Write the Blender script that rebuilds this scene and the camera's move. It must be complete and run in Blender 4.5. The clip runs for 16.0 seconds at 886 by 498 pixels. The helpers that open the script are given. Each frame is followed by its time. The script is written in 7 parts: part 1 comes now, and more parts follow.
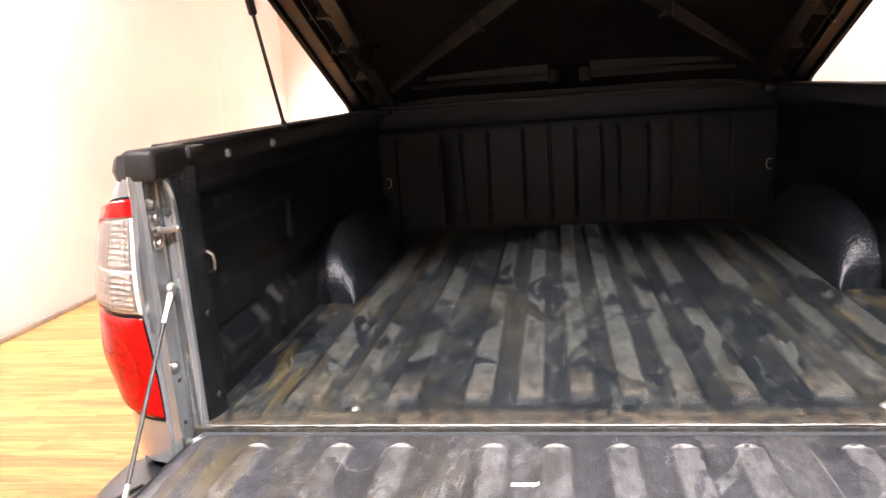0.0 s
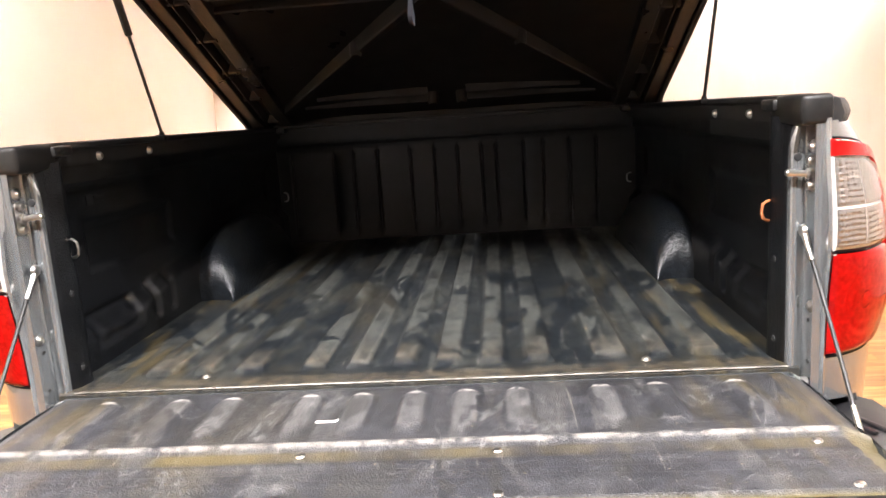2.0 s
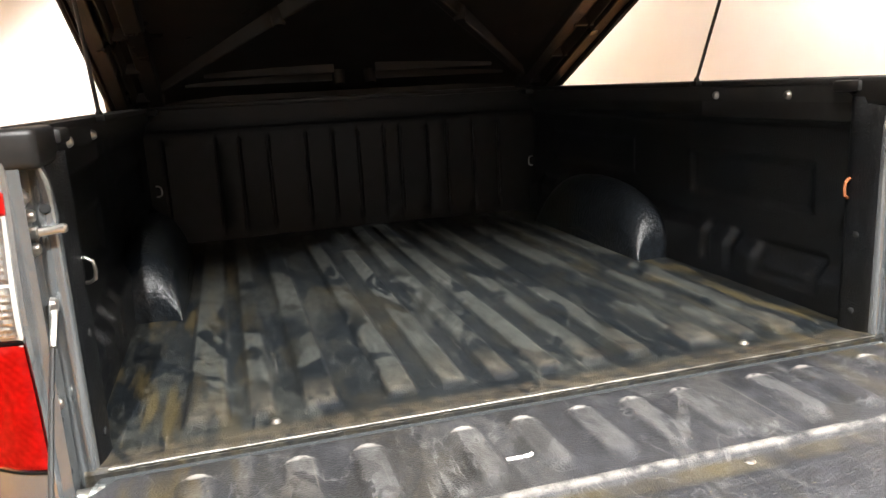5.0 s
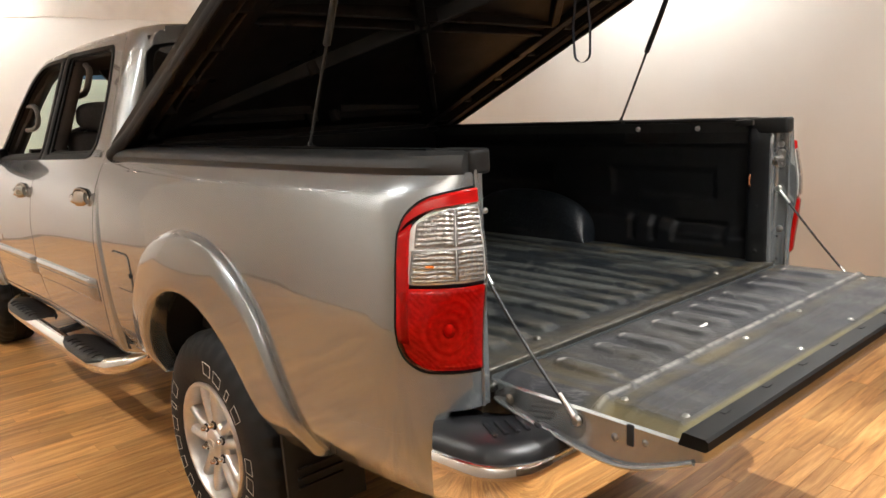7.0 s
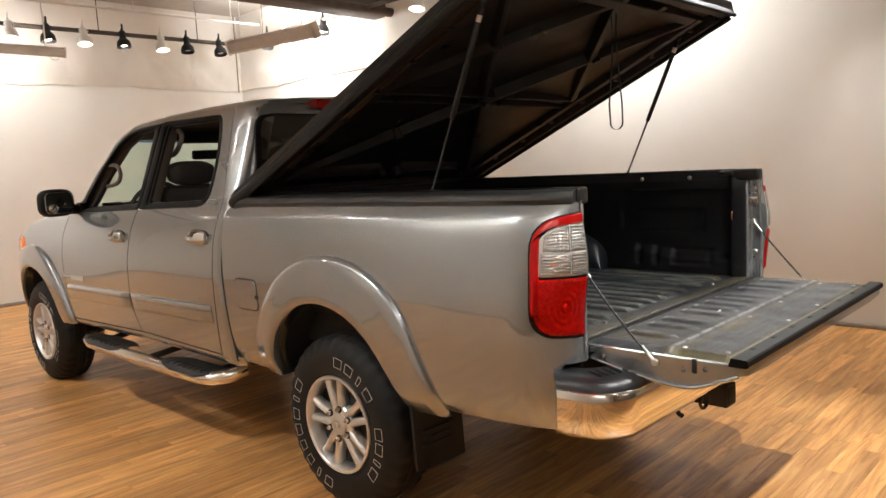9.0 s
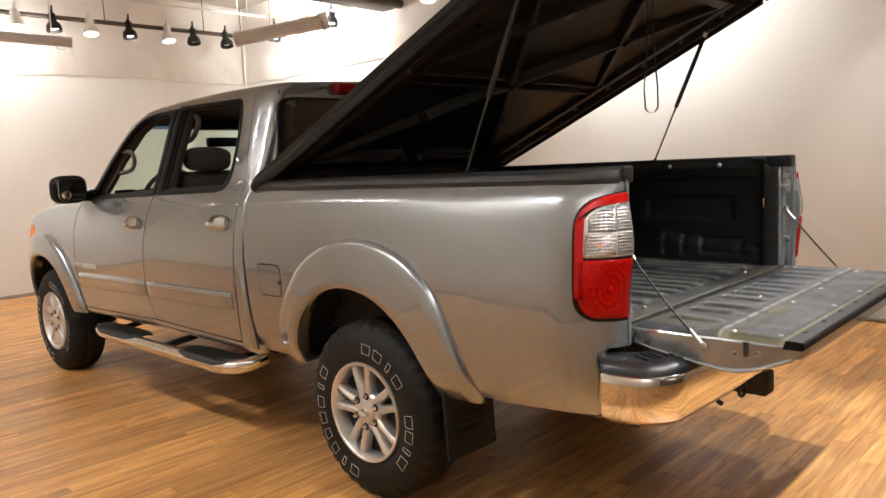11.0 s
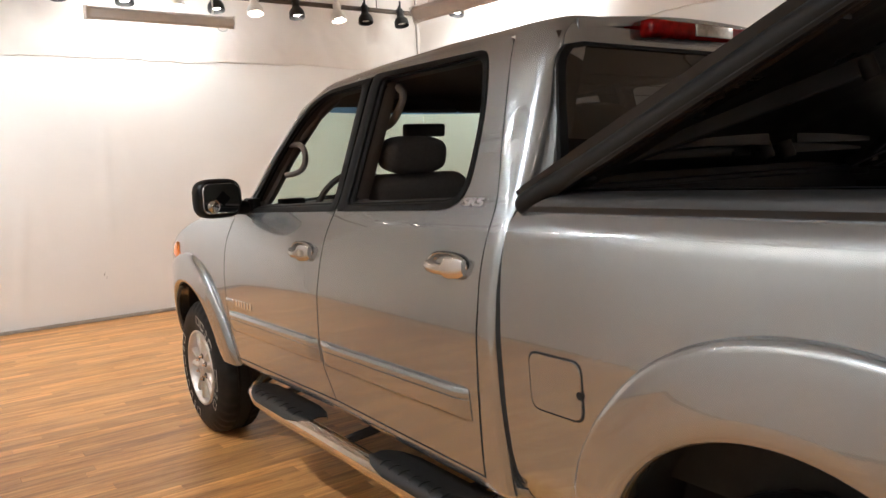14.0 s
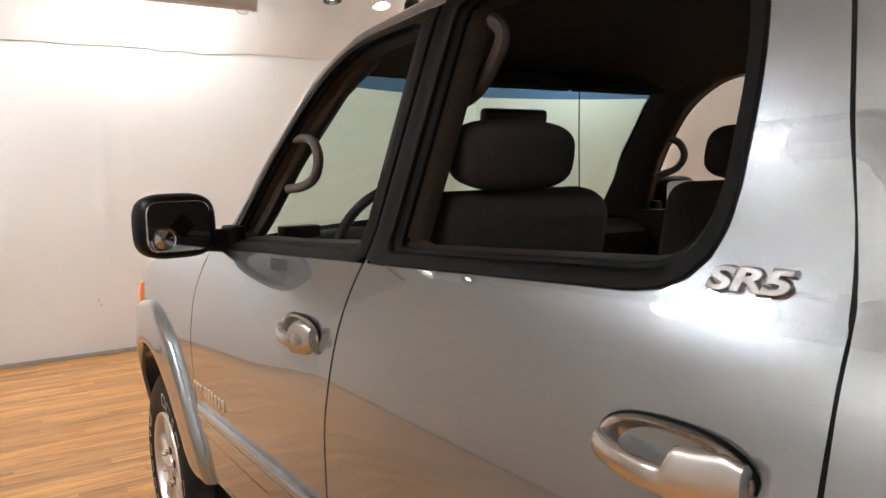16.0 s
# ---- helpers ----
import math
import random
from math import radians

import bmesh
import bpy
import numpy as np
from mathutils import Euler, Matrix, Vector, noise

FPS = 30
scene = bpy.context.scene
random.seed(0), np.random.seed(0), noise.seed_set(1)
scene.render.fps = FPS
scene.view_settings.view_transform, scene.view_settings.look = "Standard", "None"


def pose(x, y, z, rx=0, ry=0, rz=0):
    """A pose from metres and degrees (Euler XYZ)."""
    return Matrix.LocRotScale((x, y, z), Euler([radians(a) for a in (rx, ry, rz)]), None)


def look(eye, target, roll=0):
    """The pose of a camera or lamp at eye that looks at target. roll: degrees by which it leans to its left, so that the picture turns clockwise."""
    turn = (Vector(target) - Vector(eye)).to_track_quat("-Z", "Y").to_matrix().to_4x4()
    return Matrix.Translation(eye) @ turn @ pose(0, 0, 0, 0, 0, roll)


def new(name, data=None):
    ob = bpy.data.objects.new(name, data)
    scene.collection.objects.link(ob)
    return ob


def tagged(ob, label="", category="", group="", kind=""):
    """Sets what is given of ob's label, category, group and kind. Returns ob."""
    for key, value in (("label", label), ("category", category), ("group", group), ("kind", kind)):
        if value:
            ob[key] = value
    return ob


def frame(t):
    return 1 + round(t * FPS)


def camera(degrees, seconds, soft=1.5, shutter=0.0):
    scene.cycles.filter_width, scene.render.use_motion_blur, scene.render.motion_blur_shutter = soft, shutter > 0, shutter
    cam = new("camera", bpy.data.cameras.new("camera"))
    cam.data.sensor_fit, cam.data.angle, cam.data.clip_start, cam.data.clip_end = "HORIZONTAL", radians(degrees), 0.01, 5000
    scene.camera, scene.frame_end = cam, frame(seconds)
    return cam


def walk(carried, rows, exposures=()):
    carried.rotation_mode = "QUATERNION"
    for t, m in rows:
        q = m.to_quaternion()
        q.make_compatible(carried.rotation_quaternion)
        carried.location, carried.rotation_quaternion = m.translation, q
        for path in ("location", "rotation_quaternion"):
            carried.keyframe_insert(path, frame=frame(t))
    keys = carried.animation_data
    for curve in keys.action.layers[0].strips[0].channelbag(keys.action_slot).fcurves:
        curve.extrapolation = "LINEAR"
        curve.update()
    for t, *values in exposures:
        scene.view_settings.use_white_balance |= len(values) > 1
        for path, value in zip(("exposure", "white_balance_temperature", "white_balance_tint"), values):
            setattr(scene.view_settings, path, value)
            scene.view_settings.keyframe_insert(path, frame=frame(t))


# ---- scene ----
cam = camera(61.7, 16.0)
PATH = [
    (0, (-0.074, -1.211, 1.451), (-0.376, 0.72, 1.027), -4.1),
    (0.5, (0.025, -1.324, 1.445), (-0.245, 0.616, 1.043), -4.3),
    (1, (0.163, -1.404, 1.415), (-0.1, 0.543, 1.042), -4.3),
    (1.5, (0.171, -1.428, 1.399), (-0.076, 0.522, 1.028), -4.0),
    (2, (0.192, -1.433, 1.39), (0.036, 0.529, 1.035), -3.8),
    (2.5, (0.143, -1.443, 1.355), (0.068, 0.541, 1.117), -3.6),
    (3, (0.102, -1.404, 1.314), (0.017, 0.587, 1.145), -3.6),
    (3.5, (0.041, -1.323, 1.302), (-0.051, 0.65, 0.986), -3.5),
    (4, (-0.083, -1.218, 1.347), (-0.071, 0.741, 0.945), -3.4),
    (4.2, (-0.151, -1.159, 1.357), (-0.066, 0.798, 0.953), -3.4),
    (6.3, (-1.392, -1.146, 1.485), (-0.208, 0.408, 1.058), -2.4),
    (6.5, (-1.566, -1.146, 1.478), (-0.339, 0.38, 1.069), -2.6),
    (7, (-1.916, -1.176, 1.474), (-0.609, 0.292, 1.1), -2.8),
    (7.5, (-2.188, -1.25, 1.49), (-0.83, 0.187, 1.189), -2.9),
    (8, (-2.472, -1.265, 1.479), (-1.083, 0.15, 1.219), -3.0),
    (8.5, (-2.735, -1.283, 1.484), (-1.314, 0.104, 1.244), -3.0),
    (9, (-2.87, -1.38, 1.479), (-1.432, -0.008, 1.255), -3.1),
    (9.2, (-2.903, -1.396, 1.487), (-1.455, -0.036, 1.255), -3.0),
    (11.5, (-2.927, -1.053, 1.384), (-1.484, 0.314, 1.158), -2.7),
    (12, (-2.792, -0.78, 1.362), (-1.364, 0.601, 1.125), -2.9),
    (12.5, (-2.587, -0.489, 1.415), (-1.277, 1.003, 1.172), -3.2),
    (13, (-2.499, -0.186, 1.412), (-1.242, 1.353, 1.186), -2.9),
    (13.5, (-2.345, 0.149, 1.404), (-1.133, 1.724, 1.183), -3.0),
    (14, (-2.208, 0.46, 1.457), (-1.058, 2.082, 1.24), -2.9),
    (14.5, (-2.098, 0.828, 1.445), (-1.001, 2.487, 1.235), -2.8),
    (15, (-1.945, 1.135, 1.44), (-0.867, 2.807, 1.237), -2.9),
    (15.5, (-1.736, 1.443, 1.464), (-0.661, 3.118, 1.27), -2.5),
    (16, (-1.536, 1.715, 1.462), (-0.466, 3.396, 1.285), -2.0),
]
walk(cam, [(t, look(eye, target, roll)) for t, eye, target, roll in PATH],
     exposures=[(0.0, 1.76, 6350, 22), (1.5, 1.72, 6350, 19), (2.5, 1.54, 6350, 15), (3.5, 1.56, 6350, 14), (4.2, 1.58, 6350, 13), (6.3, 0.7, 6350, 10), (6.6, 0.50, 6350, 10), (7.0, 0.24, 6350, 10), (7.5, 0.30, 6350, 10), (8.5, 0.08, 6350, 10), (9.2, 0.08, 6350, 10), (12.0, 0.24, 6200, 10), (13.5, 0.26, 5950, 10), (14.5, 0.14, 5900, 10), (16.0, 0.10, 5850, 10)])

# ---- world and light ----
world = bpy.data.worlds.new("world")
scene.world = world
world.use_nodes = True
world.node_tree.nodes["Background"].inputs[0].default_value = (0.9, 0.85, 0.78, 1)
world.node_tree.nodes["Background"].inputs[1].default_value = 0.05

WARM = (1.0, 0.985, 0.94)


def area_lamp(place, target, sx, sy, watts, color=WARM):
    d = bpy.data.lights.new("strip_lamp", "AREA")
    d.shape, d.size, d.size_y, d.energy, d.color = "RECTANGLE", sx, sy, watts, color
    ob = new("strip_lamp", d)
    ob.matrix_world = look(place, target)
    return ob


def spot_lamp(place, target, watts, angle=60, radius=0.04, color=WARM):
    d = bpy.data.lights.new("spot_lamp", "SPOT")
    d.energy, d.color, d.spot_size, d.spot_blend, d.shadow_soft_size = watts, color, radians(angle), 0.6, radius
    ob = new("spot_lamp", d)
    ob.matrix_world = look(place, target)
    return ob


# ---- materials ----
def mat(name, color, rough=0.5, metal=0.0, coat=0.0, spec=0.5, grain=0.0, grain_scale=30.0, stain=0.0, stain_color=None,
        stain_scale=2.0, bump=0.0, bump_scale=200.0, rough_var=0.0, coat_rough=0.04, detail=4):
    m = bpy.data.materials.new(name)
    m.use_nodes = True
    nt = m.node_tree
    b = nt.nodes["Principled BSDF"]
    b.inputs["Roughness"].default_value, b.inputs["Metallic"].default_value = rough, metal
    b.inputs["Coat Weight"].default_value, b.inputs["Coat Roughness"].default_value = coat, coat_rough
    b.inputs["Specular IOR Level"].default_value = spec
    b.inputs["Base Color"].default_value = (*color, 1)
    geo = nt.nodes.new("ShaderNodeNewGeometry")

    def tex(scale, det=4):
        n = nt.nodes.new("ShaderNodeTexNoise")
        n.inputs["Scale"].default_value, n.inputs["Detail"].default_value = scale, det
        nt.links.new(geo.outputs["Position"], n.inputs["Vector"])
        return n.outputs["Fac"]

    def mixed(a, bcol, fac):
        n = nt.nodes.new("ShaderNodeMix")
        n.data_type = "RGBA"
        for sock, v in ((n.inputs[6], a), (n.inputs[7], bcol)):
            if isinstance(v, tuple):
                sock.default_value = (*v, 1)
            else:
                nt.links.new(v, sock)
        nt.links.new(fac, n.inputs[0])
        return n.outputs[2]

    def ramp(fac, lo, hi):
        n = nt.nodes.new("ShaderNodeMapRange")
        n.inputs[1].default_value, n.inputs[2].default_value = lo, hi
        nt.links.new(fac, n.inputs[0])
        return n.outputs[0]

    col = tuple(color)
    if grain:
        col = mixed(tuple(c * (1 - grain) for c in color), tuple(min(1, c * (1 + grain)) for c in color), ramp(tex(grain_scale, detail), 0.3, 0.7))
    if stain:
        f = nt.nodes.new("ShaderNodeMath")
        f.operation = "MULTIPLY"
        f.inputs[1].default_value = stain
        nt.links.new(ramp(tex(stain_scale, 6), 0.48, 0.72), f.inputs[0])
        col = mixed(col, tuple(stain_color or (0.2, 0.18, 0.15)), f.outputs[0])
    if not isinstance(col, tuple):
        nt.links.new(col, b.inputs["Base Color"])
    if rough_var:
        n = nt.nodes.new("ShaderNodeMapRange")
        n.inputs[1].default_value, n.inputs[2].default_value = 0.3, 0.7
        n.inputs[3].default_value, n.inputs[4].default_value = max(0, rough - rough_var), min(1, rough + rough_var)
        nt.links.new(tex(grain_scale * 0.4, 5), n.inputs[0])
        nt.links.new(n.outputs[0], b.inputs["Roughness"])
    if bump:
        n = nt.nodes.new("ShaderNodeBump")
        n.inputs["Strength"].default_value, n.inputs["Distance"].default_value = bump, 0.003
        nt.links.new(tex(bump_scale, 3), n.inputs["Height"])
        nt.links.new(n.outputs[0], b.inputs["Normal"])
    return m


def glow(name, color, strength):
    m = mat(name, color)
    b = m.node_tree.nodes["Principled BSDF"]
    b.inputs["Emission Color"].default_value, b.inputs["Emission Strength"].default_value = (*color, 1), strength
    return m


def glass(name, color, rough=0.0, low=0.07):
    """A thin pane: clear tint under a gloss that grows towards grazing sight."""
    m = bpy.data.materials.new(name)
    m.use_nodes = True
    nt = m.node_tree
    nt.nodes.clear()
    out, mix = nt.nodes.new("ShaderNodeOutputMaterial"), nt.nodes.new("ShaderNodeMixShader")
    tr, gl, lw = nt.nodes.new("ShaderNodeBsdfTransparent"), nt.nodes.new("ShaderNodeBsdfGlossy"), nt.nodes.new("ShaderNodeLayerWeight")
    po, mr = nt.nodes.new("ShaderNodeMath"), nt.nodes.new("ShaderNodeMapRange")
    tr.inputs[0].default_value = (*color, 1)
    gl.inputs["Roughness"].default_value = rough
    lw.inputs[0].default_value = 0.5
    po.operation = "POWER"
    po.inputs[1].default_value = 4.0
    mr.inputs[3].default_value, mr.inputs[4].default_value = low, 0.9
    nt.links.new(lw.outputs["Facing"], po.inputs[0])
    nt.links.new(po.outputs[0], mr.inputs[0])
    nt.links.new(mr.outputs[0], mix.inputs[0])
    nt.links.new(tr.outputs[0], mix.inputs[1])
    nt.links.new(gl.outputs[0], mix.inputs[2])
    nt.links.new(mix.outputs[0], out.inputs[0])
    return m


PAINT = mat("silver_paint", (0.285, 0.305, 0.314), rough=0.26, metal=0.72, coat=1.0, grain=0.05, grain_scale=700, coat_rough=0.008)
PAINT.node_tree.nodes["Principled BSDF"].inputs["Coat IOR"].default_value = 1.85
PLASTIC = mat("black_plastic", (0.013, 0.0125, 0.012), rough=0.42, spec=0.35, grain=0.2, grain_scale=60, bump=0.15, bump_scale=900)
CAPGREY = mat("grey_rail_plastic", (0.016, 0.0157, 0.0153), rough=0.5, grain=0.2, grain_scale=50, bump=0.2, bump_scale=900)
TRIM = mat("satin_black_trim", (0.0045, 0.0045, 0.0045), rough=0.46, spec=0.12, grain=0.2, grain_scale=20)
LINER = mat("sprayed_bed_liner", (0.0040, 0.0046, 0.0056), rough=0.40, spec=0.30, grain=0.4, grain_scale=25, stain=0.35, stain_color=(0.014, 0.012, 0.008), stain_scale=3, bump=0.6, bump_scale=260, rough_var=0.03)
LIDMAT = mat("black_lid_plastic", (0.0200, 0.0165, 0.0140), rough=0.36, spec=0.2, grain=0.3, grain_scale=12, bump=0.25, bump_scale=400, rough_var=0.1)
LIDTOP = mat("charcoal_lid_skin", (0.010, 0.010, 0.010), rough=0.5, spec=0.2, grain=0.2, grain_scale=300, bump=0.2, bump_scale=500)
RUBBER = mat("tyre_rubber", (0.0085, 0.008, 0.0075), rough=0.62, spec=0.3, grain=0.3, grain_scale=18, stain=0.25, stain_color=(0.022, 0.019, 0.016), bump=0.3, bump_scale=300)
WELL = mat("wheel_well_liner", (0.008, 0.008, 0.008), rough=0.8, grain=0.3, grain_scale=15)
CHASSIS = mat("dark_chassis", (0.02, 0.018, 0.016), rough=0.7, grain=0.4, grain_scale=12)
ALLOY = mat("cast_alloy", (0.66, 0.645, 0.62), rough=0.33, metal=0.8, coat=0.5, grain=0.05, grain_scale=40)
CHROME = mat("chrome", (0.80, 0.79, 0.77), rough=0.05, metal=1.0, grain=0.03, grain_scale=10)
STEEL = mat("zinc_steel", (0.55, 0.54, 0.51), rough=0.3, metal=1.0, grain=0.12, grain_scale=60)
RED = mat("red_lens", (0.36, 0.006, 0.005), rough=0.06, coat=0.35, spec=0.2, grain=0.12, grain_scale=35, coat_rough=0.01)
REDDARK = mat("deep_red_lens", (0.23, 0.0035, 0.003), rough=0.04, coat=0.35, spec=0.2, grain=0.3, grain_scale=45, coat_rough=0.01, detail=2)
HOUSING = mat("sprayed_wheel_housing", (0.0085, 0.0105, 0.013), rough=0.30, spec=0.45, grain=0.5, grain_scale=60, stain=0.5, stain_color=(0.02, 0.019, 0.013), stain_scale=5, bump=1.0, bump_scale=110)
REFLECTOR = mat("fluted_reflector", (0.42, 0.41, 0.40), rough=0.20, metal=0.8, grain=0.1, grain_scale=120)
STOPREFLECTOR = mat("stop_reflector", (0.85, 0.80, 0.78), rough=0.28, metal=0.55, grain=0.25, grain_scale=90)
LENSFRAME = mat("pale_lens_frame", (0.62, 0.60, 0.57), rough=0.25, coat=0.5, grain=0.05, grain_scale=60)
LENSGLASS = glass("clear_lens_cover", (0.95, 0.94, 0.92), 0.02)
REDGLASS = glass("red_lens_cover", (0.70, 0.008, 0.005), 0.02, 0.03)
SMOKE = mat("smoked_reflector", (0.17, 0.155, 0.14), rough=0.25, metal=0.6, grain=0.3, grain_scale=60)
GLOSSBLACK = mat("gloss_black_plastic", (0.008, 0.008, 0.009), rough=0.36, grain=0.2, grain_scale=40, bump=0.1, bump_scale=500)
SILLSTEEL = mat("rubbed_sill_steel", (0.16, 0.15, 0.13), rough=0.45, metal=0.8, grain=0.5, grain_scale=40, stain=0.8, stain_color=(0.02, 0.018, 0.015), stain_scale=14)
CLEARLENS = mat("clear_lens", (0.60, 0.57, 0.53), rough=0.14, coat=1.0, metal=0.5, grain=0.3, grain_scale=45, bump=0.25, bump_scale=60)
AMBER = mat("amber_lens", (0.85, 0.20, 0.03), rough=0.15, coat=1.0)
TINT = glass("tinted_rear_glass", (0.07, 0.07, 0.07))
SATIN = mat("satin_chrome", (0.60, 0.59, 0.57), rough=0.27, metal=1.0, grain=0.04, grain_scale=30)
BADGE = mat("brushed_badge", (0.40, 0.39, 0.38), rough=0.36, metal=0.9, grain=0.05, grain_scale=200)
CLEARGLASS = glass("windscreen_glass", (0.74, 0.94, 0.86))
BAND = glass("blue_tint_band", (0.10, 0.22, 0.38))
MIRROR = mat("mirror_glass", (0.40, 0.40, 0.40), rough=0.01, metal=1.0)
CLOTH = mat("grey_seat_cloth", (0.055, 0.047, 0.042), rough=0.95, grain=0.14, grain_scale=120, bump=0.5, bump_scale=900)
TANGRIP = mat("tan_grip_plastic", (0.12, 0.10, 0.085), rough=0.55, grain=0.12, grain_scale=80)
TAUPE = mat("taupe_pillar_plastic", (0.042, 0.031, 0.024), rough=0.6, grain=0.12, grain_scale=80)
DASH = mat("dark_dash_plastic", (0.03, 0.027, 0.025), rough=0.6, grain=0.2, grain_scale=80)
HEADLINER = mat("brown_headliner", (0.055, 0.040, 0.031), rough=0.95, grain=0.15, grain_scale=200)
WHITELETTER = mat("white_letter_rubber", (0.62, 0.60, 0.56), rough=0.6, grain=0.1, grain_scale=60)
WALLMAT = mat("white_canvas_wall", (0.80, 0.775, 0.735), rough=0.85, grain=0.025, grain_scale=1.2, stain=0.10, stain_color=(0.62, 0.57, 0.50), stain_scale=1.6, bump=0.25, bump_scale=120)
# darkness of the room's unseen end, put into the wall colour for reflections
SOUTHMAT = mat("dark_unseen_wall", (0.24, 0.20, 0.165), rough=0.8, grain=0.05, grain_scale=2)
DRAPE = mat("white_canvas_drape", (0.80, 0.755, 0.70), rough=0.9, grain=0.03, grain_scale=2.0, stain=0.10, stain_color=(0.6, 0.54, 0.46), stain_scale=2.0, bump=0.3, bump_scale=90)


def crumple(m, scale, depth):
    """Soft, long wrinkles of hung cloth, over the weave that the material has."""
    nt = m.node_tree
    geo, n, bp = nt.nodes.new("ShaderNodeNewGeometry"), nt.nodes.new("ShaderNodeTexNoise"), nt.nodes.new("ShaderNodeBump")
    n.inputs["Scale"].default_value, n.inputs["Detail"].default_value, n.inputs["Distortion"].default_value = scale, 2.5, 1.4
    n.noise_type = "RIDGED_MULTIFRACTAL"
    bp.inputs["Strength"].default_value, bp.inputs["Distance"].default_value = 0.5, depth
    nt.links.new(geo.outputs["Position"], n.inputs["Vector"])
    nt.links.new(n.outputs["Fac"], bp.inputs["Height"])
    fine = [k for k in nt.nodes if k.bl_idname == "ShaderNodeBump" and k != bp][0]
    nt.links.new(bp.outputs[0], fine.inputs["Normal"])


crumple(DRAPE, 2.4, 0.022)
crumple(WALLMAT, 1.1, 0.012)
CEILMAT = mat("ceiling_paint", (0.52, 0.48, 0.43), rough=0.9, grain=0.05, grain_scale=3)
BASEMAT = mat("grey_baseboard", (0.34, 0.30, 0.26), rough=0.6, grain=0.15, grain_scale=15)
# white enamel with its shade and the floor's warm bounce in the colour
SHADEDMETAL = mat("shaded_white_enamel", (0.52, 0.47, 0.42), rough=0.45, grain=0.05, grain_scale=10)
WHITEMETAL = mat("white_enamel", (0.78, 0.75, 0.70), rough=0.4, grain=0.04, grain_scale=10)
DUCT = mat("brown_beam_paint", (0.10, 0.075, 0.055), rough=0.6, grain=0.2, grain_scale=8)
BULB = glow("lamp_bulb", (1.0, 0.88, 0.74), 22.0)
TUBE = glow("fluorescent_tube", (1.0, 0.90, 0.76), 6.0)
STRAPMAT = mat("black_web_strap", (0.02, 0.022, 0.03), rough=0.8, bump=0.5, bump_scale=600)


def wood_material(name, islands):
    m = bpy.data.materials.new(name)
    m.use_nodes = True
    nt = m.node_tree
    L = nt.links.new
    b = nt.nodes["Principled BSDF"]
    geo = nt.nodes.new("ShaderNodeNewGeometry")
    if islands:
        rnd = geo.outputs["Random Per Island"]
    else:
        rnd = nt.nodes.new("ShaderNodeObjectInfo").outputs["Random"]
    off = nt.nodes.new("ShaderNodeVectorMath")
    off.operation = "MULTIPLY"
    off.inputs[1].default_value = (1.1, 14, 1)
    L(geo.outputs["Position"], off.inputs[0])
    sh = nt.nodes.new("ShaderNodeVectorMath")
    sh.operation = "ADD"
    cb = nt.nodes.new("ShaderNodeCombineXYZ")
    mul = nt.nodes.new("ShaderNodeMath")
    mul.operation = "MULTIPLY"
    mul.inputs[1].default_value = 60
    L(rnd, mul.inputs[0])
    L(mul.outputs[0], cb.inputs[0])
    L(mul.outputs[0], cb.inputs[2])
    L(off.outputs[0], sh.inputs[0])
    L(cb.outputs[0], sh.inputs[1])
    n1 = nt.nodes.new("ShaderNodeTexNoise")
    n1.inputs["Scale"].default_value, n1.inputs["Detail"].default_value, n1.inputs["Roughness"].default_value = 2.2, 6, 0.65
    n1.inputs["Distortion"].default_value = 0.6
    L(sh.outputs[0], n1.inputs["Vector"])
    cr = nt.nodes.new("ShaderNodeValToRGB")
    e = cr.color_ramp.elements
    e[0].position, e[0].color = 0.25, (0.27, 0.105, 0.030, 1)
    e[1].position, e[1].color = 0.74, (0.80, 0.46, 0.175, 1)
    x = e.new(0.5)
    x.color = (0.58, 0.28, 0.088, 1)
    L(n1.outputs["Fac"], cr.inputs[0])
    hsv = nt.nodes.new("ShaderNodeHueSaturation")
    mr = nt.nodes.new("ShaderNodeMapRange")
    mr.inputs[3].default_value, mr.inputs[4].default_value = 0.76, 1.24
    L(rnd, mr.inputs[0])
    L(mr.outputs[0], hsv.inputs["Value"])
    L(cr.outputs[0], hsv.inputs["Color"])
    L(hsv.outputs[0], b.inputs["Base Color"])
    b.inputs["Roughness"].default_value = 0.36
    b.inputs["Specular IOR Level"].default_value = 0.4
    r2 = nt.nodes.new("ShaderNodeMapRange")
    r2.inputs[3].default_value, r2.inputs[4].default_value = 0.28, 0.46
    n2 = nt.nodes.new("ShaderNodeTexNoise")
    n2.inputs["Scale"].default_value = 1.5
    L(geo.outputs["Position"], n2.inputs["Vector"])
    L(n2.outputs["Fac"], r2.inputs[0])
    L(r2.outputs[0], b.inputs["Roughness"])
    bp = nt.nodes.new("ShaderNodeBump")
    bp.inputs["Strength"].default_value, bp.inputs["Distance"].default_value = 0.15, 0.001
    L(n1.outputs["Fac"], bp.inputs["Height"])
    L(bp.outputs[0], b.inputs["Normal"])
    return m


WOOD = wood_material("laminate_wood", False)
WOOD_FAR = wood_material("laminate_wood_rest", True)


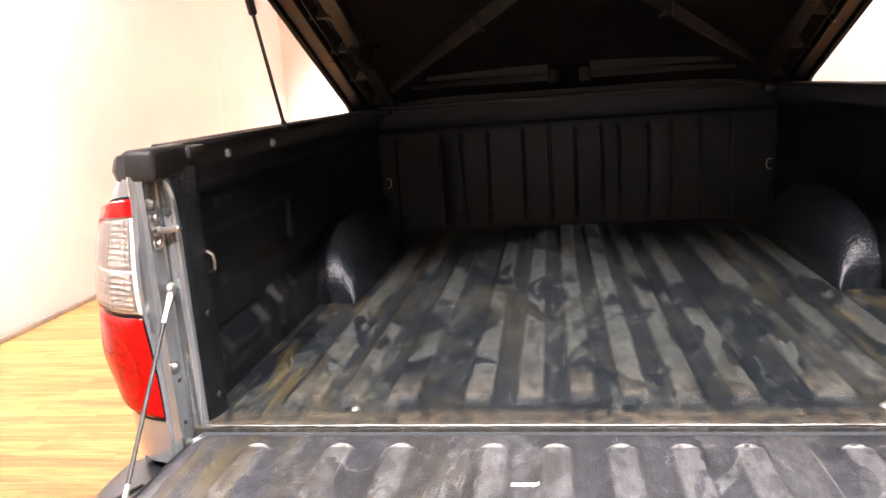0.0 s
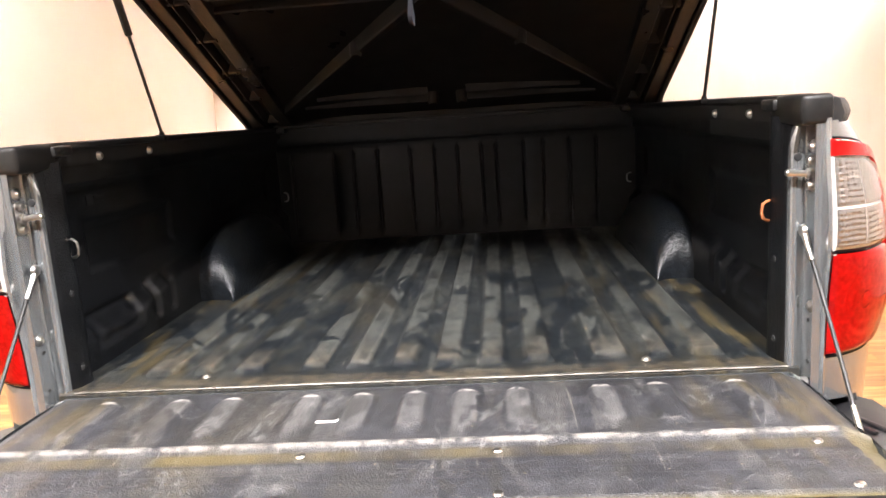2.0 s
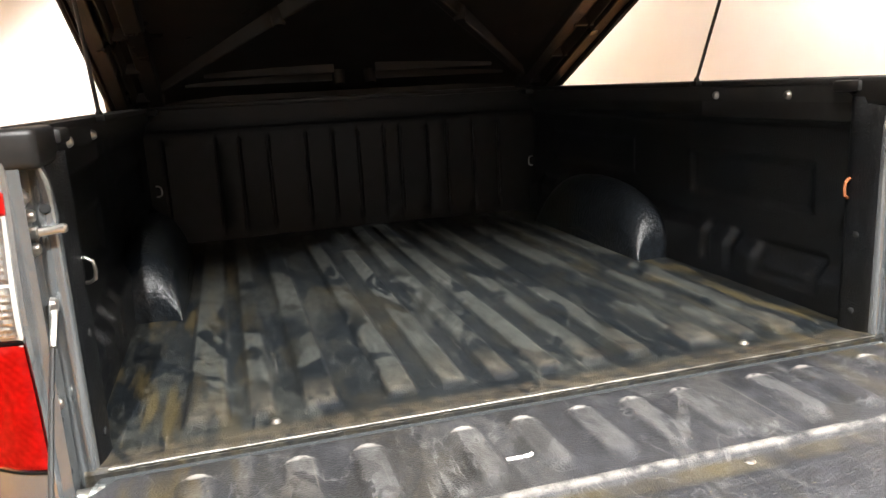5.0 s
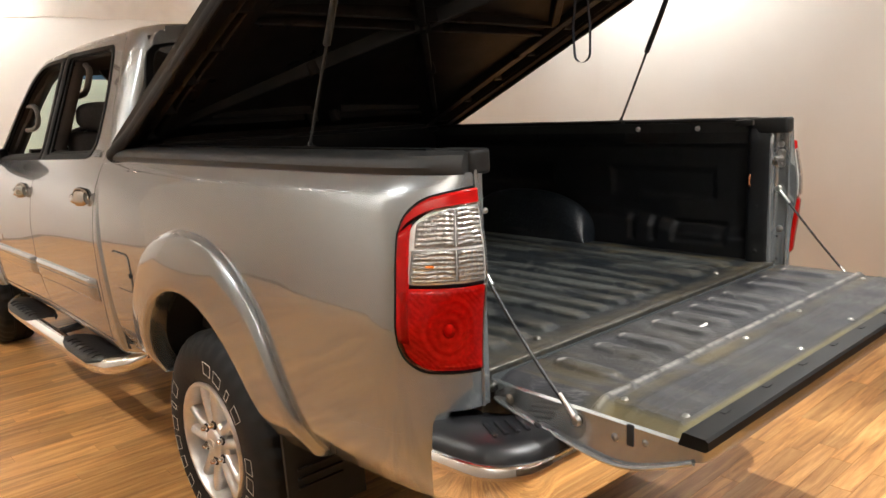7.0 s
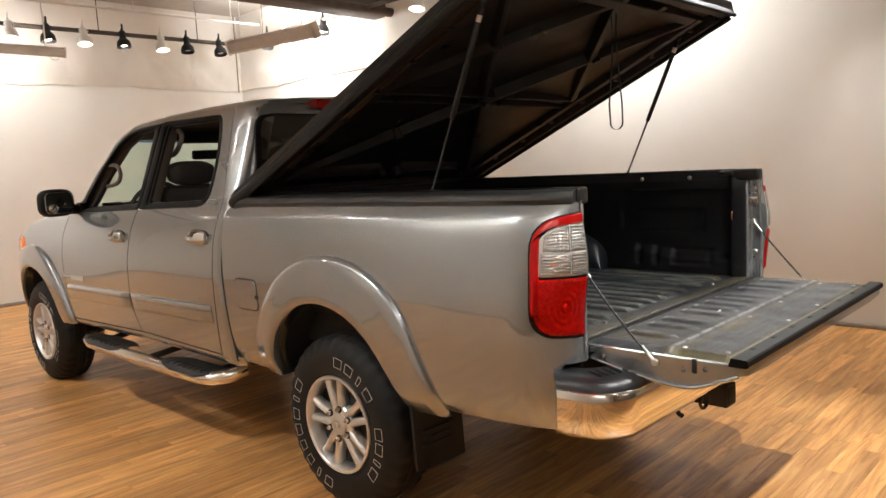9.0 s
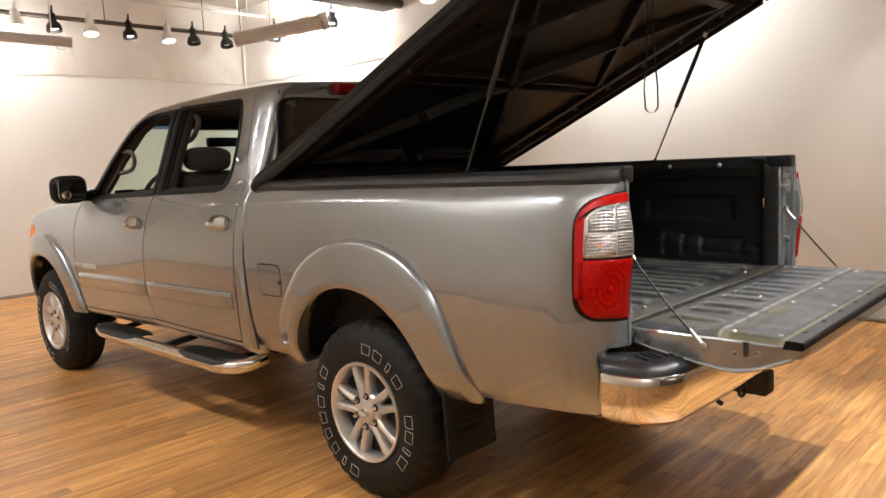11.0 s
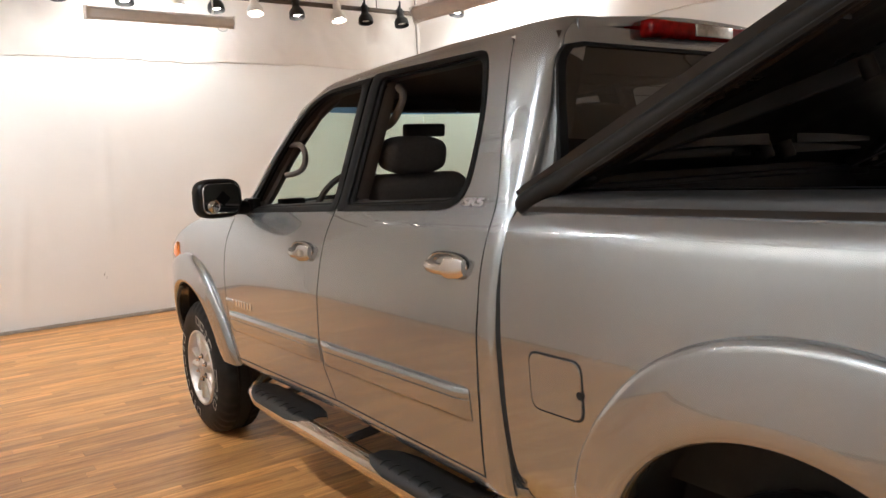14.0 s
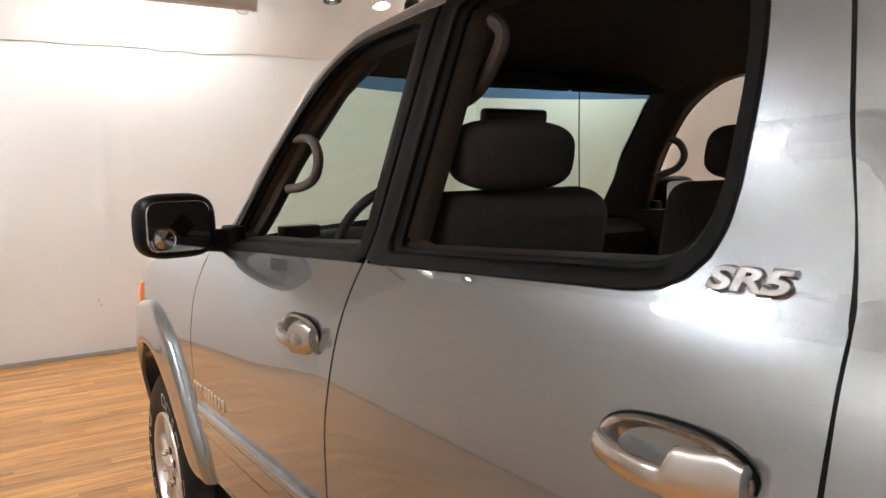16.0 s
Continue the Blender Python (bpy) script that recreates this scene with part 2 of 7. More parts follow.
def worn_liner(name, base, dust, edge, gate=False):
    """Black sprayed liner, rubbed and dusty in long streaks, with rusty soil in patches."""
    m = mat(name, base, rough=0.5, spec=0.3, bump=0.8, bump_scale=300)
    nt = m.node_tree
    L = nt.links.new
    b = nt.nodes["Principled BSDF"]
    geo = nt.nodes.new("ShaderNodeNewGeometry")

    def noise_at(sx, sy, scale, det=6, lo=0.45, hi=0.65, dist=0.0, ragged=0.60):
        v = nt.nodes.new("ShaderNodeVectorMath")
        v.operation = "MULTIPLY"
        v.inputs[1].default_value = (sx, sy, 1)
        L(geo.outputs["Position"], v.inputs[0])
        n = nt.nodes.new("ShaderNodeTexNoise")
        n.inputs["Scale"].default_value, n.inputs["Detail"].default_value, n.inputs["Distortion"].default_value = scale, det, dist
        n.inputs["Roughness"].default_value = ragged
        L(v.outputs[0], n.inputs["Vector"])
        r = nt.nodes.new("ShaderNodeMapRange")
        r.inputs[1].default_value, r.inputs[2].default_value = lo, hi
        L(n.outputs["Fac"], r.inputs[0])
        return r.outputs[0]

    def mixed(a, col, fac):
        n = nt.nodes.new("ShaderNodeMix")
        n.data_type = "RGBA"
        if isinstance(a, tuple):
            n.inputs[6].default_value = (*a, 1)
        else:
            L(a, n.inputs[6])
        n.inputs[7].default_value = (*col, 1)
        L(fac, n.inputs[0])
        return n.outputs[2]

    def times(a, k):
        n = nt.nodes.new("ShaderNodeMath")
        n.operation = "MULTIPLY"
        L(a, n.inputs[0])
        if isinstance(k, float):
            n.inputs[1].default_value = k
        else:
            L(k, n.inputs[1])
        return n.outputs[0]

    sep = nt.nodes.new("ShaderNodeSeparateXYZ")
    L(geo.outputs["Position"], sep.inputs[0])
    high = nt.nodes.new("ShaderNodeMapRange")
    high.inputs[1].default_value, high.inputs[2].default_value = edge, edge + 0.006
    L(sep.outputs[2], high.inputs[0])
    fine = noise_at(1, 1, 190, 5, 0.28, 0.66)
    grit = noise_at(1, 0.45, 60, 8, 0.34, 0.64)
    streak = noise_at(60, 1.6, 1.6, 6, 0.36, 0.60)
    c = mixed(base, tuple(x * 1.7 for x in base), noise_at(1, 1, 34, 8))
    c = mixed(c, tuple(x * 0.62 for x in dust), times(times(noise_at(2.2, 0.62, 3.4, 6, 0.545, 0.552, 0.8), grit), 0.95))
    c = mixed(c, (0.060, 0.047, 0.023), times(times(noise_at(1.0, 0.7, 2.3, 9, 0.55, 0.66), fine), 0.75))
    worn = noise_at(2.6, 1.25, 2.1, 5, 0.480, 0.487, 1.1, 0.52)
    rim_lo, rim_hi = noise_at(2.6, 1.25, 2.1, 5, 0.476, 0.481, 1.1, 0.52), noise_at(2.6, 1.25, 2.1, 5, 0.490, 0.484, 1.1, 0.52)
    c = mixed(c, tuple(x * 1.15 for x in dust), times(times(times(worn, high.outputs[0]), grit), 0.95))
    c = mixed(c, tuple(x * 0.25 for x in dust), times(noise_at(3.0, 1.4, 4.6, 6, 0.580, 0.586, 0.8), 0.9))
    c = mixed(c, tuple(x * 1.15 for x in dust), times(times(times(worn, high.outputs[0]), streak), 0.38))
    c = mixed(c, tuple(x * 0.55 for x in dust), times(times(worn, fine), 0.28))
    c = mixed(c, tuple(x * 1.6 for x in dust), times(times(times(rim_lo, rim_hi), grit), 0.55))
    c = mixed(c, dust, times(times(high.outputs[0], fine), 0.05))
    c = mixed(c, (0.17, 0.16, 0.14), times(noise_at(70, 2.2, 2.0, 3, 0.68, 0.71), 0.4))
    c = mixed(c, (0.15, 0.14, 0.12), times(noise_at(3, 60, 2.4, 3, 0.70, 0.725), 0.35))
    c = mixed(c, (0.20, 0.17, 0.10), times(noise_at(1, 1, 120, 3, 0.69, 0.72), 0.6))
    # sandy soil along the two sides of the bed
    side = nt.nodes.new("ShaderNodeMath")
    side.operation = "ABSOLUTE"
    L(sep.outputs[0], side.inputs[0])
    out = nt.nodes.new("ShaderNodeMapRange")
    out.inputs[1].default_value, out.inputs[2].default_value = 0.40, 0.72
    L(side.outputs[0], out.inputs[0])
    c = mixed(c, (0.088, 0.066, 0.026), times(times(out.outputs[0], noise_at(9, 1.2, 2.6, 8, 0.50, 0.62)), 0.65))

    def strip(axis, a0, a1, b1, b0):
        """1 between a1 and b1 along an axis, falling to 0 at a0 and b0."""
        n0, n1 = nt.nodes.new("ShaderNodeMapRange"), nt.nodes.new("ShaderNodeMapRange")
        n0.inputs[1].default_value, n0.inputs[2].default_value = a0, a1
        n1.inputs[1].default_value, n1.inputs[2].default_value = b0, b1
        L(axis, n0.inputs[0])
        L(axis, n1.inputs[0])
        return times(n0.outputs[0], n1.outputs[0])

    if not gate:
        # rub marks on the ends of the ridges by the sill
        c = mixed(c, (0.085, 0.075, 0.058), times(times(times(strip(sep.outputs[1], 0.08, 0.10, 0.15, 0.26), high.outputs[0]), grit), 0.8))
        c = mixed(c, (0.085, 0.068, 0.045), times(times(strip(sep.outputs[1], 0.005, 0.012, 0.06, 0.085), grit), 0.7))
    if gate:
        # bare rubbed ends of the ovals, a paler cross ridge, tan soil along the plate
        c = mixed(c, (0.42, 0.40, 0.37), times(times(times(strip(sep.outputs[1], -0.108, -0.100, -0.084, -0.074), high.outputs[0]), noise_at(1, 1, 55, 6, 0.36, 0.50)), 0.9))
        c = mixed(c, (0.24, 0.225, 0.205), times(times(strip(sep.outputs[1], -0.314, -0.309, -0.300, -0.294), noise_at(1, 1, 26, 8, 0.38, 0.55)), 0.85))
        c = mixed(c, (0.120, 0.098, 0.036), times(times(strip(sep.outputs[1], -0.520, -0.510, -0.488, -0.476), noise_at(1.5, 1, 4, 8, 0.25, 0.50)), 0.9))
        c = mixed(c, (0.105, 0.082, 0.034), times(times(strip(sep.outputs[1], -0.365, -0.345, -0.325, -0.314), noise_at(2.0, 1, 3, 8, 0.38, 0.60)), 0.7))
        rim = nt.nodes.new("ShaderNodeMapRange")
        rim.inputs[1].default_value, rim.inputs[2].default_value = 0.700, 0.716
        L(side.outputs[0], rim.inputs[0])
        c = mixed(c, (0.105, 0.085, 0.036), times(times(rim.outputs[0], strip(sep.outputs[1], -0.53, -0.52, -0.33, -0.26)), 0.75))
    L(c, b.inputs["Base Color"])
    L(noise_at(1.5, 1, 5, 4, -0.4, 1.6), b.inputs["Roughness"])
    return m


BEDFLOOR = worn_liner("worn_bed_floor", (0.0070, 0.0088, 0.0106), (0.060, 0.063, 0.057), 0.8605)
GATEPANEL = worn_liner("worn_tailgate_liner", (0.023, 0.0233, 0.0262), (0.105, 0.103, 0.101), 0.8705, True)
RUSTY = mat("rusty_steel", (0.30, 0.10, 0.035), rough=0.7, metal=0.3, grain=0.4, grain_scale=60)


# ---- mesh helpers ----
def thing(name, label, category, place=(0, 0, 0), group="", kind=""):
    ob = new(name)
    ob.location = place
    ob.empty_display_size = 0.1
    return tagged(ob, label, category, group, kind)


def part(name, bm, material, parent=None, label="", smooth=35, normals=True):
    if normals:
        bmesh.ops.recalc_face_normals(bm, faces=bm.faces[:])
    me = bpy.data.meshes.new(name)
    bm.to_mesh(me)
    bm.free()
    me.materials.append(material)
    if smooth:
        me.shade_smooth()
        me.set_sharp_from_angle(angle=radians(smooth))
    ob = new(name, me)
    while parent is not None and parent.parent is not None and parent.parent.parent is not None:
        parent = parent.parent
    if parent is not None:
        ob.parent = parent
        shift = Vector((0, 0, 0))
        if parent.data is None:
            shift = parent.location + (parent.parent.location if parent.parent is not None else Vector((0, 0, 0)))
        ob.matrix_parent_inverse = Matrix.Translation(-shift)
    if label:
        ob["label"] = label
    return ob


def BM():
    return bmesh.new()


def add_grid(bm, rows, close_u=False, close_v=False, flip=1):
    """Quads over rows of points; flip = -1 mirrors across the truck's middle."""
    vs = [[bm.verts.new((p[0] * flip, p[1], p[2])) for p in r] for r in rows]
    nr, nc = len(vs), len(vs[0])
    for i in range(nr if close_v else nr - 1):
        for j in range(nc if close_u else nc - 1):
            q = [vs[i][j], vs[i][(j + 1) % nc], vs[(i + 1) % nr][(j + 1) % nc], vs[(i + 1) % nr][j]]
            q = list(dict.fromkeys(q))
            try:
                bm.faces.new(q)
            except ValueError:
                pass
    return vs


def flange(bm, dx, dy=0.0, dz=0.0):
    """Turns all open edges inwards, so that a panel has depth."""
    edges = [e for e in bm.edges if e.is_boundary]
    r = bmesh.ops.extrude_edge_only(bm, edges=edges)
    vs = [v for v in r["geom"] if isinstance(v, bmesh.types.BMVert)]
    bmesh.ops.translate(bm, verts=vs, vec=(dx, dy, dz))


def add_box(bm, x0, x1, y0, y1, z0, z1, bevel=0.0, seg=2, m=None):
    r = bmesh.ops.create_cube(bm, size=1.0)
    vs = r["verts"]
    for v in vs:
        v.co = Vector(((x0 + x1) / 2 + v.co.x * (x1 - x0), (y0 + y1) / 2 + v.co.y * (y1 - y0), (z0 + z1) / 2 + v.co.z * (z1 - z0)))
        if m is not None:
            v.co = m @ v.co
    if bevel:
        es = list({e for v in vs for e in v.link_edges})
        bmesh.ops.bevel(bm, geom=es, offset=bevel, segments=seg, affect="EDGES", profile=0.5)


def add_tube(bm, pts, radius, seg=10, caps=True):
    """A round bar through points; radius is a number or one for each point."""
    pts = [Vector(p) for p in pts]
    rad = radius if isinstance(radius, (list, tuple)) else [radius] * len(pts)
    rings, ref = [], None
    for i, p in enumerate(pts):
        d = (pts[min(i + 1, len(pts) - 1)] - pts[max(i - 1, 0)]).normalized()
        if ref is None:
            ref = d.orthogonal().normalized()
        ref = (ref - d * ref.dot(d)).normalized()
        w = d.cross(ref)
        rings.append([bm.verts.new(p + (ref * math.cos(a) + w * math.sin(a)) * rad[i]) for a in [2 * math.pi * k / seg for k in range(seg)]])
    for a, b in zip(rings, rings[1:]):
        for k in range(seg):
            bm.faces.new((a[k], a[(k + 1) % seg], b[(k + 1) % seg], b[k]))
    if caps:
        bm.faces.new(rings[0][::-1])
        bm.faces.new(rings[-1])


def add_lathe(bm, profile, centre, seg=48, axis="x", flip=1, closed=False):
    """Turns (radius, along) round an axis through centre."""
    c = Vector(centre)
    rings = []
    for r, h in profile:
        ring = []
        for k in range(seg):
            a = 2 * math.pi * k / seg
            if axis == "x":
                o = Vector((h * flip, r * math.cos(a), r * math.sin(a)))
            elif axis == "y":
                o = Vector((r * math.cos(a), h * flip, r * math.sin(a)))
            else:
                o = Vector((r * math.cos(a), r * math.sin(a), h * flip))
            ring.append(bm.verts.new(c + o))
        rings.append(ring)
    n = len(rings)
    for i in range(n if closed else n - 1):
        for k in range(seg):
            bm.faces.new((rings[i][k], rings[i][(k + 1) % seg], rings[(i + 1) % n][(k + 1) % seg], rings[(i + 1) % n][k]))
    if not closed:
        if profile[0][0] > 1e-4:
            bm.faces.new(rings[0])
        if profile[-1][0] > 1e-4:
            bm.faces.new(rings[-1])
    bmesh.ops.remove_doubles(bm, verts=bm.verts[:], dist=1e-5)


def add_blob(bm, centre, size, power=2.6, seg=20, rings=12, m=None):
    """A cushion: a superellipsoid of the given half sizes."""
    def sp(v, e):
        return math.copysign(abs(v) ** e, v)
    e = 2 / power
    rows = []
    for i in range(rings + 1):
        t = -math.pi / 2 + math.pi * i / rings
        row = []
        for k in range(seg):
            a = 2 * math.pi * k / seg
            v = Vector((size[0] * sp(math.cos(t), e) * sp(math.cos(a), e), size[1] * sp(math.cos(t), e) * sp(math.sin(a), e), size[2] * sp(math.sin(t), e)))
            v = (m @ v if m is not None else v) + Vector(centre)
            row.append(v)
        rows.append(row)
    add_grid(bm, rows, close_u=True)
    bmesh.ops.remove_doubles(bm, verts=bm.verts[:], dist=1e-5)


def rounded(points, r, n=5):
    """A closed 2D outline with its corners rounded; r is one number or one a corner."""
    out = []
    k = len(points)
    rs = r if isinstance(r, (list, tuple)) else [r] * k
    for i in range(k):
        p, a, b = Vector(points[i]), Vector(points[i - 1]), Vector(points[(i + 1) % k])
        u, v = (a - p), (b - p)
        d = min(rs[i], u.length * 0.49, v.length * 0.49)
        s, e = p + u.normalized() * d, p + v.normalized() * d
        for j in range(n + 1):
            t = j / n
            out.append(s * (1 - t) ** 2 + p * 2 * t * (1 - t) + e * t * t)
    return out


def resample(loop, n):
    """n points evenly along a closed loop."""
    pts = [Vector(p) for p in loop]
    pts.append(pts[0])
    acc = [0.0]
    for a, b in zip(pts, pts[1:]):
        acc.append(acc[-1] + (b - a).length)
    out = []
    for k in range(n):
        s = acc[-1] * k / n
        i = max(j for j in range(len(acc) - 1) if acc[j] <= s + 1e-12)
        t = (s - acc[i]) / max(acc[i + 1] - acc[i], 1e-9)
        out.append(pts[i].lerp(pts[i + 1], t))
    return out


def aligned(loop, n, centre):
    """n points on a loop, one on each ray of even angle round centre."""
    pts = [Vector(p) for p in loop]
    c = Vector(centre)
    out = []
    for k in range(n):
        a = 2 * math.pi * k / n
        d = Vector((math.cos(a), math.sin(a)))
        best = None
        for p, q in zip(pts, pts[1:] + pts[:1]):
            e = q - p
            den = d.x * e.y - d.y * e.x
            if abs(den) < 1e-12:
                continue
            w = p - c
            t = (w.x * e.y - w.y * e.x) / den
            s = (w.x * d.y - w.y * d.x) / den
            if t > 0 and -1e-9 <= s <= 1 + 1e-9 and (best is None or t > best):
                best = t
        out.append(c + d * (best or 0.01))
    return out


def bent(pts, n=6):
    """Points along a smooth curve through the given ones."""
    v = [Vector(q) for q in pts]
    v = [v[0] * 2 - v[1]] + v + [v[-1] * 2 - v[-2]]
    out = []
    for k in range(1, len(v) - 2):
        a, b, c, d = v[k - 1:k + 3]
        for j in range(n):
            t = j / n
            out.append(0.5 * (2 * b + (c - a) * t + (2 * a - 5 * b + 4 * c - d) * t * t + (3 * b - a - 3 * c + d) * t ** 3))
    return out + [v[-2]]


def smooth01(t):
    t = min(1, max(0, t))
    return t * t * (3 - 2 * t)


# ---- the truck's side, as distance from its middle plane ----
ZS = [0.40, 0.46, 0.50, 0.56, 0.70, 0.85, 1.0, 1.12, 1.2, 1.27, 1.32, 1.36, 1.80, 1.84, 2.0]
XS = [0.87, 0.90, 0.92, 0.938, 0.955, 0.968, 0.975, 0.963, 0.945, 0.918, 0.89, 0.868, 0.715, 0.69, 0.60]


BZ = [0.40, 0.50, 0.54, 0.58, 0.62, 0.68, 0.76, 0.85, 1.0, 1.12, 1.2, 1.27, 1.30, 1.32, 1.335, 1.36]
BX = [0.80, 0.86, 0.885, 0.912, 0.933, 0.949, 0.960, 0.968, 0.975, 0.970, 0.961, 0.944, 0.930, 0.914, 0.896, 0.87]
CORNER_Y, REAR, TAIL_IN = 0.17, -0.030, 0.792   # where the rear corner begins to turn, its rear plane, its inner edge


def flank_x(z):
    """Bed side: upright, with a tight shoulder under the rail cap and a tucked lower edge."""
    return float(np.mean(np.interp([z + d for d in (-0.012, -0.006, 0, 0.006, 0.012)], BZ, BX)))


def side_x(y, z):
    if y < 1.968:
        x = flank_x(z) - 0.030 * max(0.0, (0.52 - y) / 0.55) ** 1.6
        if y < CORNER_Y:
            u = min(1, (CORNER_Y - y) / (CORNER_Y - REAR))
            x = TAIL_IN + (x - TAIL_IN) * math.sqrt(max(0.0, 1 - u * u))
        return x
    x = float(np.mean(np.interp([z + d for d in (-0.03, -0.02, -0.01, 0, 0.01, 0.02, 0.03)], ZS, XS)))
    if y > 4.75:
        u = min(1, (y - 4.75) / 0.62)
        x -= 0.20 * (1 - math.sqrt(max(0, 1 - u * u)))
    return x


def on_side(y, z, out=0.0):
    return (side_x(y, z) + out, y, z)


def ring_panel(bm, inner, outer, n, rings, flip, out=0.0, in_out=None, depth=0.02, centre=None):
    c = centre or (sum(p[0] for p in inner) / len(inner), sum(p[1] for p in inner) / len(inner))
    a, b = aligned(inner, n, c), aligned(outer, n, c)
    rows = []
    for k in range(rings + 1):
        t = k / rings
        o = out if in_out is None else in_out + (out - in_out) * t
        rows.append([on_side(*p.lerp(q, t), o) for p, q in zip(a, b)])
    add_grid(bm, rows, close_u=True, flip=flip)
    flange(bm, -depth * flip)


def span(a, b, n):
    return [a + (b - a) * k / n for k in range(n + 1)]


def thing_part(name, parent, place, label):
    """An empty part that holds sub-parts."""
    ob = new(name)
    ob.empty_display_size = 0.1
    ob.parent = parent
    ob.location = Vector(place) - parent.location
    ob["label"] = label
    return ob




# ---- the room ----
RX0, RX1, RY0, RY1, RZ = -3.78, 3.70, -6.0, 9.1, 3.95


def wall(name, pts_rows, label, material=WALLMAT, thick=(0, 0, 0)):
    bm = BM()
    add_grid(bm, pts_rows)
    r = bmesh.ops.extrude_face_region(bm, geom=bm.faces[:])
    bmesh.ops.translate(bm, verts=[v for v in r["geom"] if isinstance(v, bmesh.types.BMVert)], vec=thick)
    return tagged(part(name, bm, material), label, "wall", kind="structure")


def hung(u, z, amp, seed):
    """Slack of hung canvas."""
    return amp * (noise.noise((u * 0.55, z * 0.35, seed)) + 0.4 * noise.noise((u * 1.6, z * 0.6, seed + 5)))


SEAM = 2.80


def crease(u, z, seed):
    """Long slack folds, leaning a little, that fade out upwards and downwards."""
    d = 0.0
    for k in range(7):
        u0 = -3.2 + 1.73 * k + 0.9 * math.sin(seed * 7 + k * 2.3)
        mid, long = 1.1 + 0.5 * math.sin(k * 3 + seed), 0.55 + 0.2 * math.cos(k * 5 + seed)
        d += 0.018 * math.exp(-((u - u0 - 0.16 * (z - mid) * math.sin(k + seed)) / 0.05) ** 2) * math.exp(-((z - mid) / long) ** 2)
        d += 0.007 * math.exp(-((u - u0 - 0.34 + 0.22 * (z - mid)) / 0.035) ** 2) * math.exp(-((z - mid - 0.4) / 0.4) ** 2)
    return d



def canvas(axis, fixed, a, b, z0, z1, amp, seed, sign, n=60, m=14):
    rows = []
    for i in range(m + 1):
        z = z0 + (z1 - z0) * i / m
        row = []
        for k in range(n + 1):
            u = a + (b - a) * k / n
            d = fixed + sign * (abs(hung(u, z, amp, seed)) + crease(u, z, seed)) * min(1, (z - z0) * 4 + 0.2)
            row.append((u, d, z) if axis == "y" else (d, u, z))
        rows.append(row)
    return rows


wall("wall_north", canvas("y", RY1, RX0 - 0.05, RX1 + 0.05, -0.01, SEAM + 0.05, 0.03, 1, -1, 200), "white painted canvas wall with faint scuffs", thick=(0, 0.12, 0))
wall("wall_east", canvas("x", RX1, RY0, RY1 + 0.05, -0.01, SEAM + 0.05, 0.03, 2, -1, 380, 20), "white canvas wall with soft creases", thick=(0.12, 0, 0))
wall("wall_west", canvas("x", RX0, RY0, RY1 + 0.05, -0.01, SEAM + 0.05, 0.03, 3, 1, 300, 20), "white canvas wall with soft creases", thick=(-0.12, 0, 0))
# unseen wall, added to close the room and darken the truck's reflections
wall("wall_south", canvas("y", RY0, RX0 - 0.05, RX1 + 0.05, -0.01, RZ, 0.02, 4, 1), "unseen closing wall, brown-grey so that the truck reflects dark", SOUTHMAT, (0, -0.12, 0))


for k, (x, z, w, h) in enumerate(((-0.59, 0.50, 0.015, 0.05), (-0.57, 0.46, 0.006, 0.03), (0.35, 0.72, 0.02, 0.015))):
    bm = BM()
    pts = [(x + w * (t - 0.5), RY1 - abs(hung(x + w * (t - 0.5), z + h * (t - 0.5), 0.03, 1)) - crease(x + w * (t - 0.5), z, 1) - 0.001, z + h * (t - 0.5) + 0.004 * math.sin(5 * t)) for t in span(0, 1, 6)]
    add_tube(bm, pts, [0.001, 0.003, 0.004, 0.0035, 0.003, 0.002, 0.001], 6)
    part("wall_scuff", bm, BASEMAT, bpy.data.objects["wall_north"])


def drape(name, axis, fixed, a, b, sign, seed, wall_seed):
    """The upper canvas, with a gathered lower hem that stands off the wall."""
    rows, n = [], int(abs(b - a) * 22)
    for i in range(17):
        t = i / 16
        row = []
        for k in range(n + 1):
            u = a + (b - a) * k / n
            hem = SEAM + 0.035 * noise.noise((u * 1.3, 0, seed)) + 0.018 * noise.noise((u * 5, 3, seed))
            z = hem + (RZ - hem) * t
            fold = 0.13 * (noise.noise((u * 0.9 + z * 0.9, z * 0.7, seed)) + 0.45 * noise.noise((u * 3.2 + z * 2.4, z * 1.5, seed)) + 0.18 * noise.noise((u * 7 - z * 5, z * 4, seed)))
            fold += 0.12 * math.exp(-((t - 0.05) / 0.05) ** 2) * max(0, noise.noise((u * 5, 0, seed + 2))) * (1 + math.sin(u * 1.1 + seed))
            d = fixed + sign * (abs(hung(u, min(z, SEAM), 0.03, wall_seed)) + crease(u, min(z, SEAM), wall_seed) + 0.026 + abs(fold) * min(1, t * 5) * (1 - t) * 0.8)
            row.append((u, d, z) if axis == "y" else (d, u, z))
        rows.append(row)
    bm = BM()
    add_grid(bm, rows)
    r = bmesh.ops.extrude_face_region(bm, geom=bm.faces[:])
    v = (0, -sign * 0.02, 0) if axis == "y" else (-sign * 0.02, 0, 0)
    bmesh.ops.translate(bm, verts=[q for q in r["geom"] if isinstance(q, bmesh.types.BMVert)], vec=v)
    tagged(part(name, bm, DRAPE, smooth=60), "loose white canvas drape hung above the wall", "drape", kind="structure")


drape("drape_north", "y", RY1, RX0 - 0.04, RX1 + 0.04, -1, 11, 1)
drape("drape_east", "x", RX1, RY1 + 0.04, RY0, -1, 12, 2)
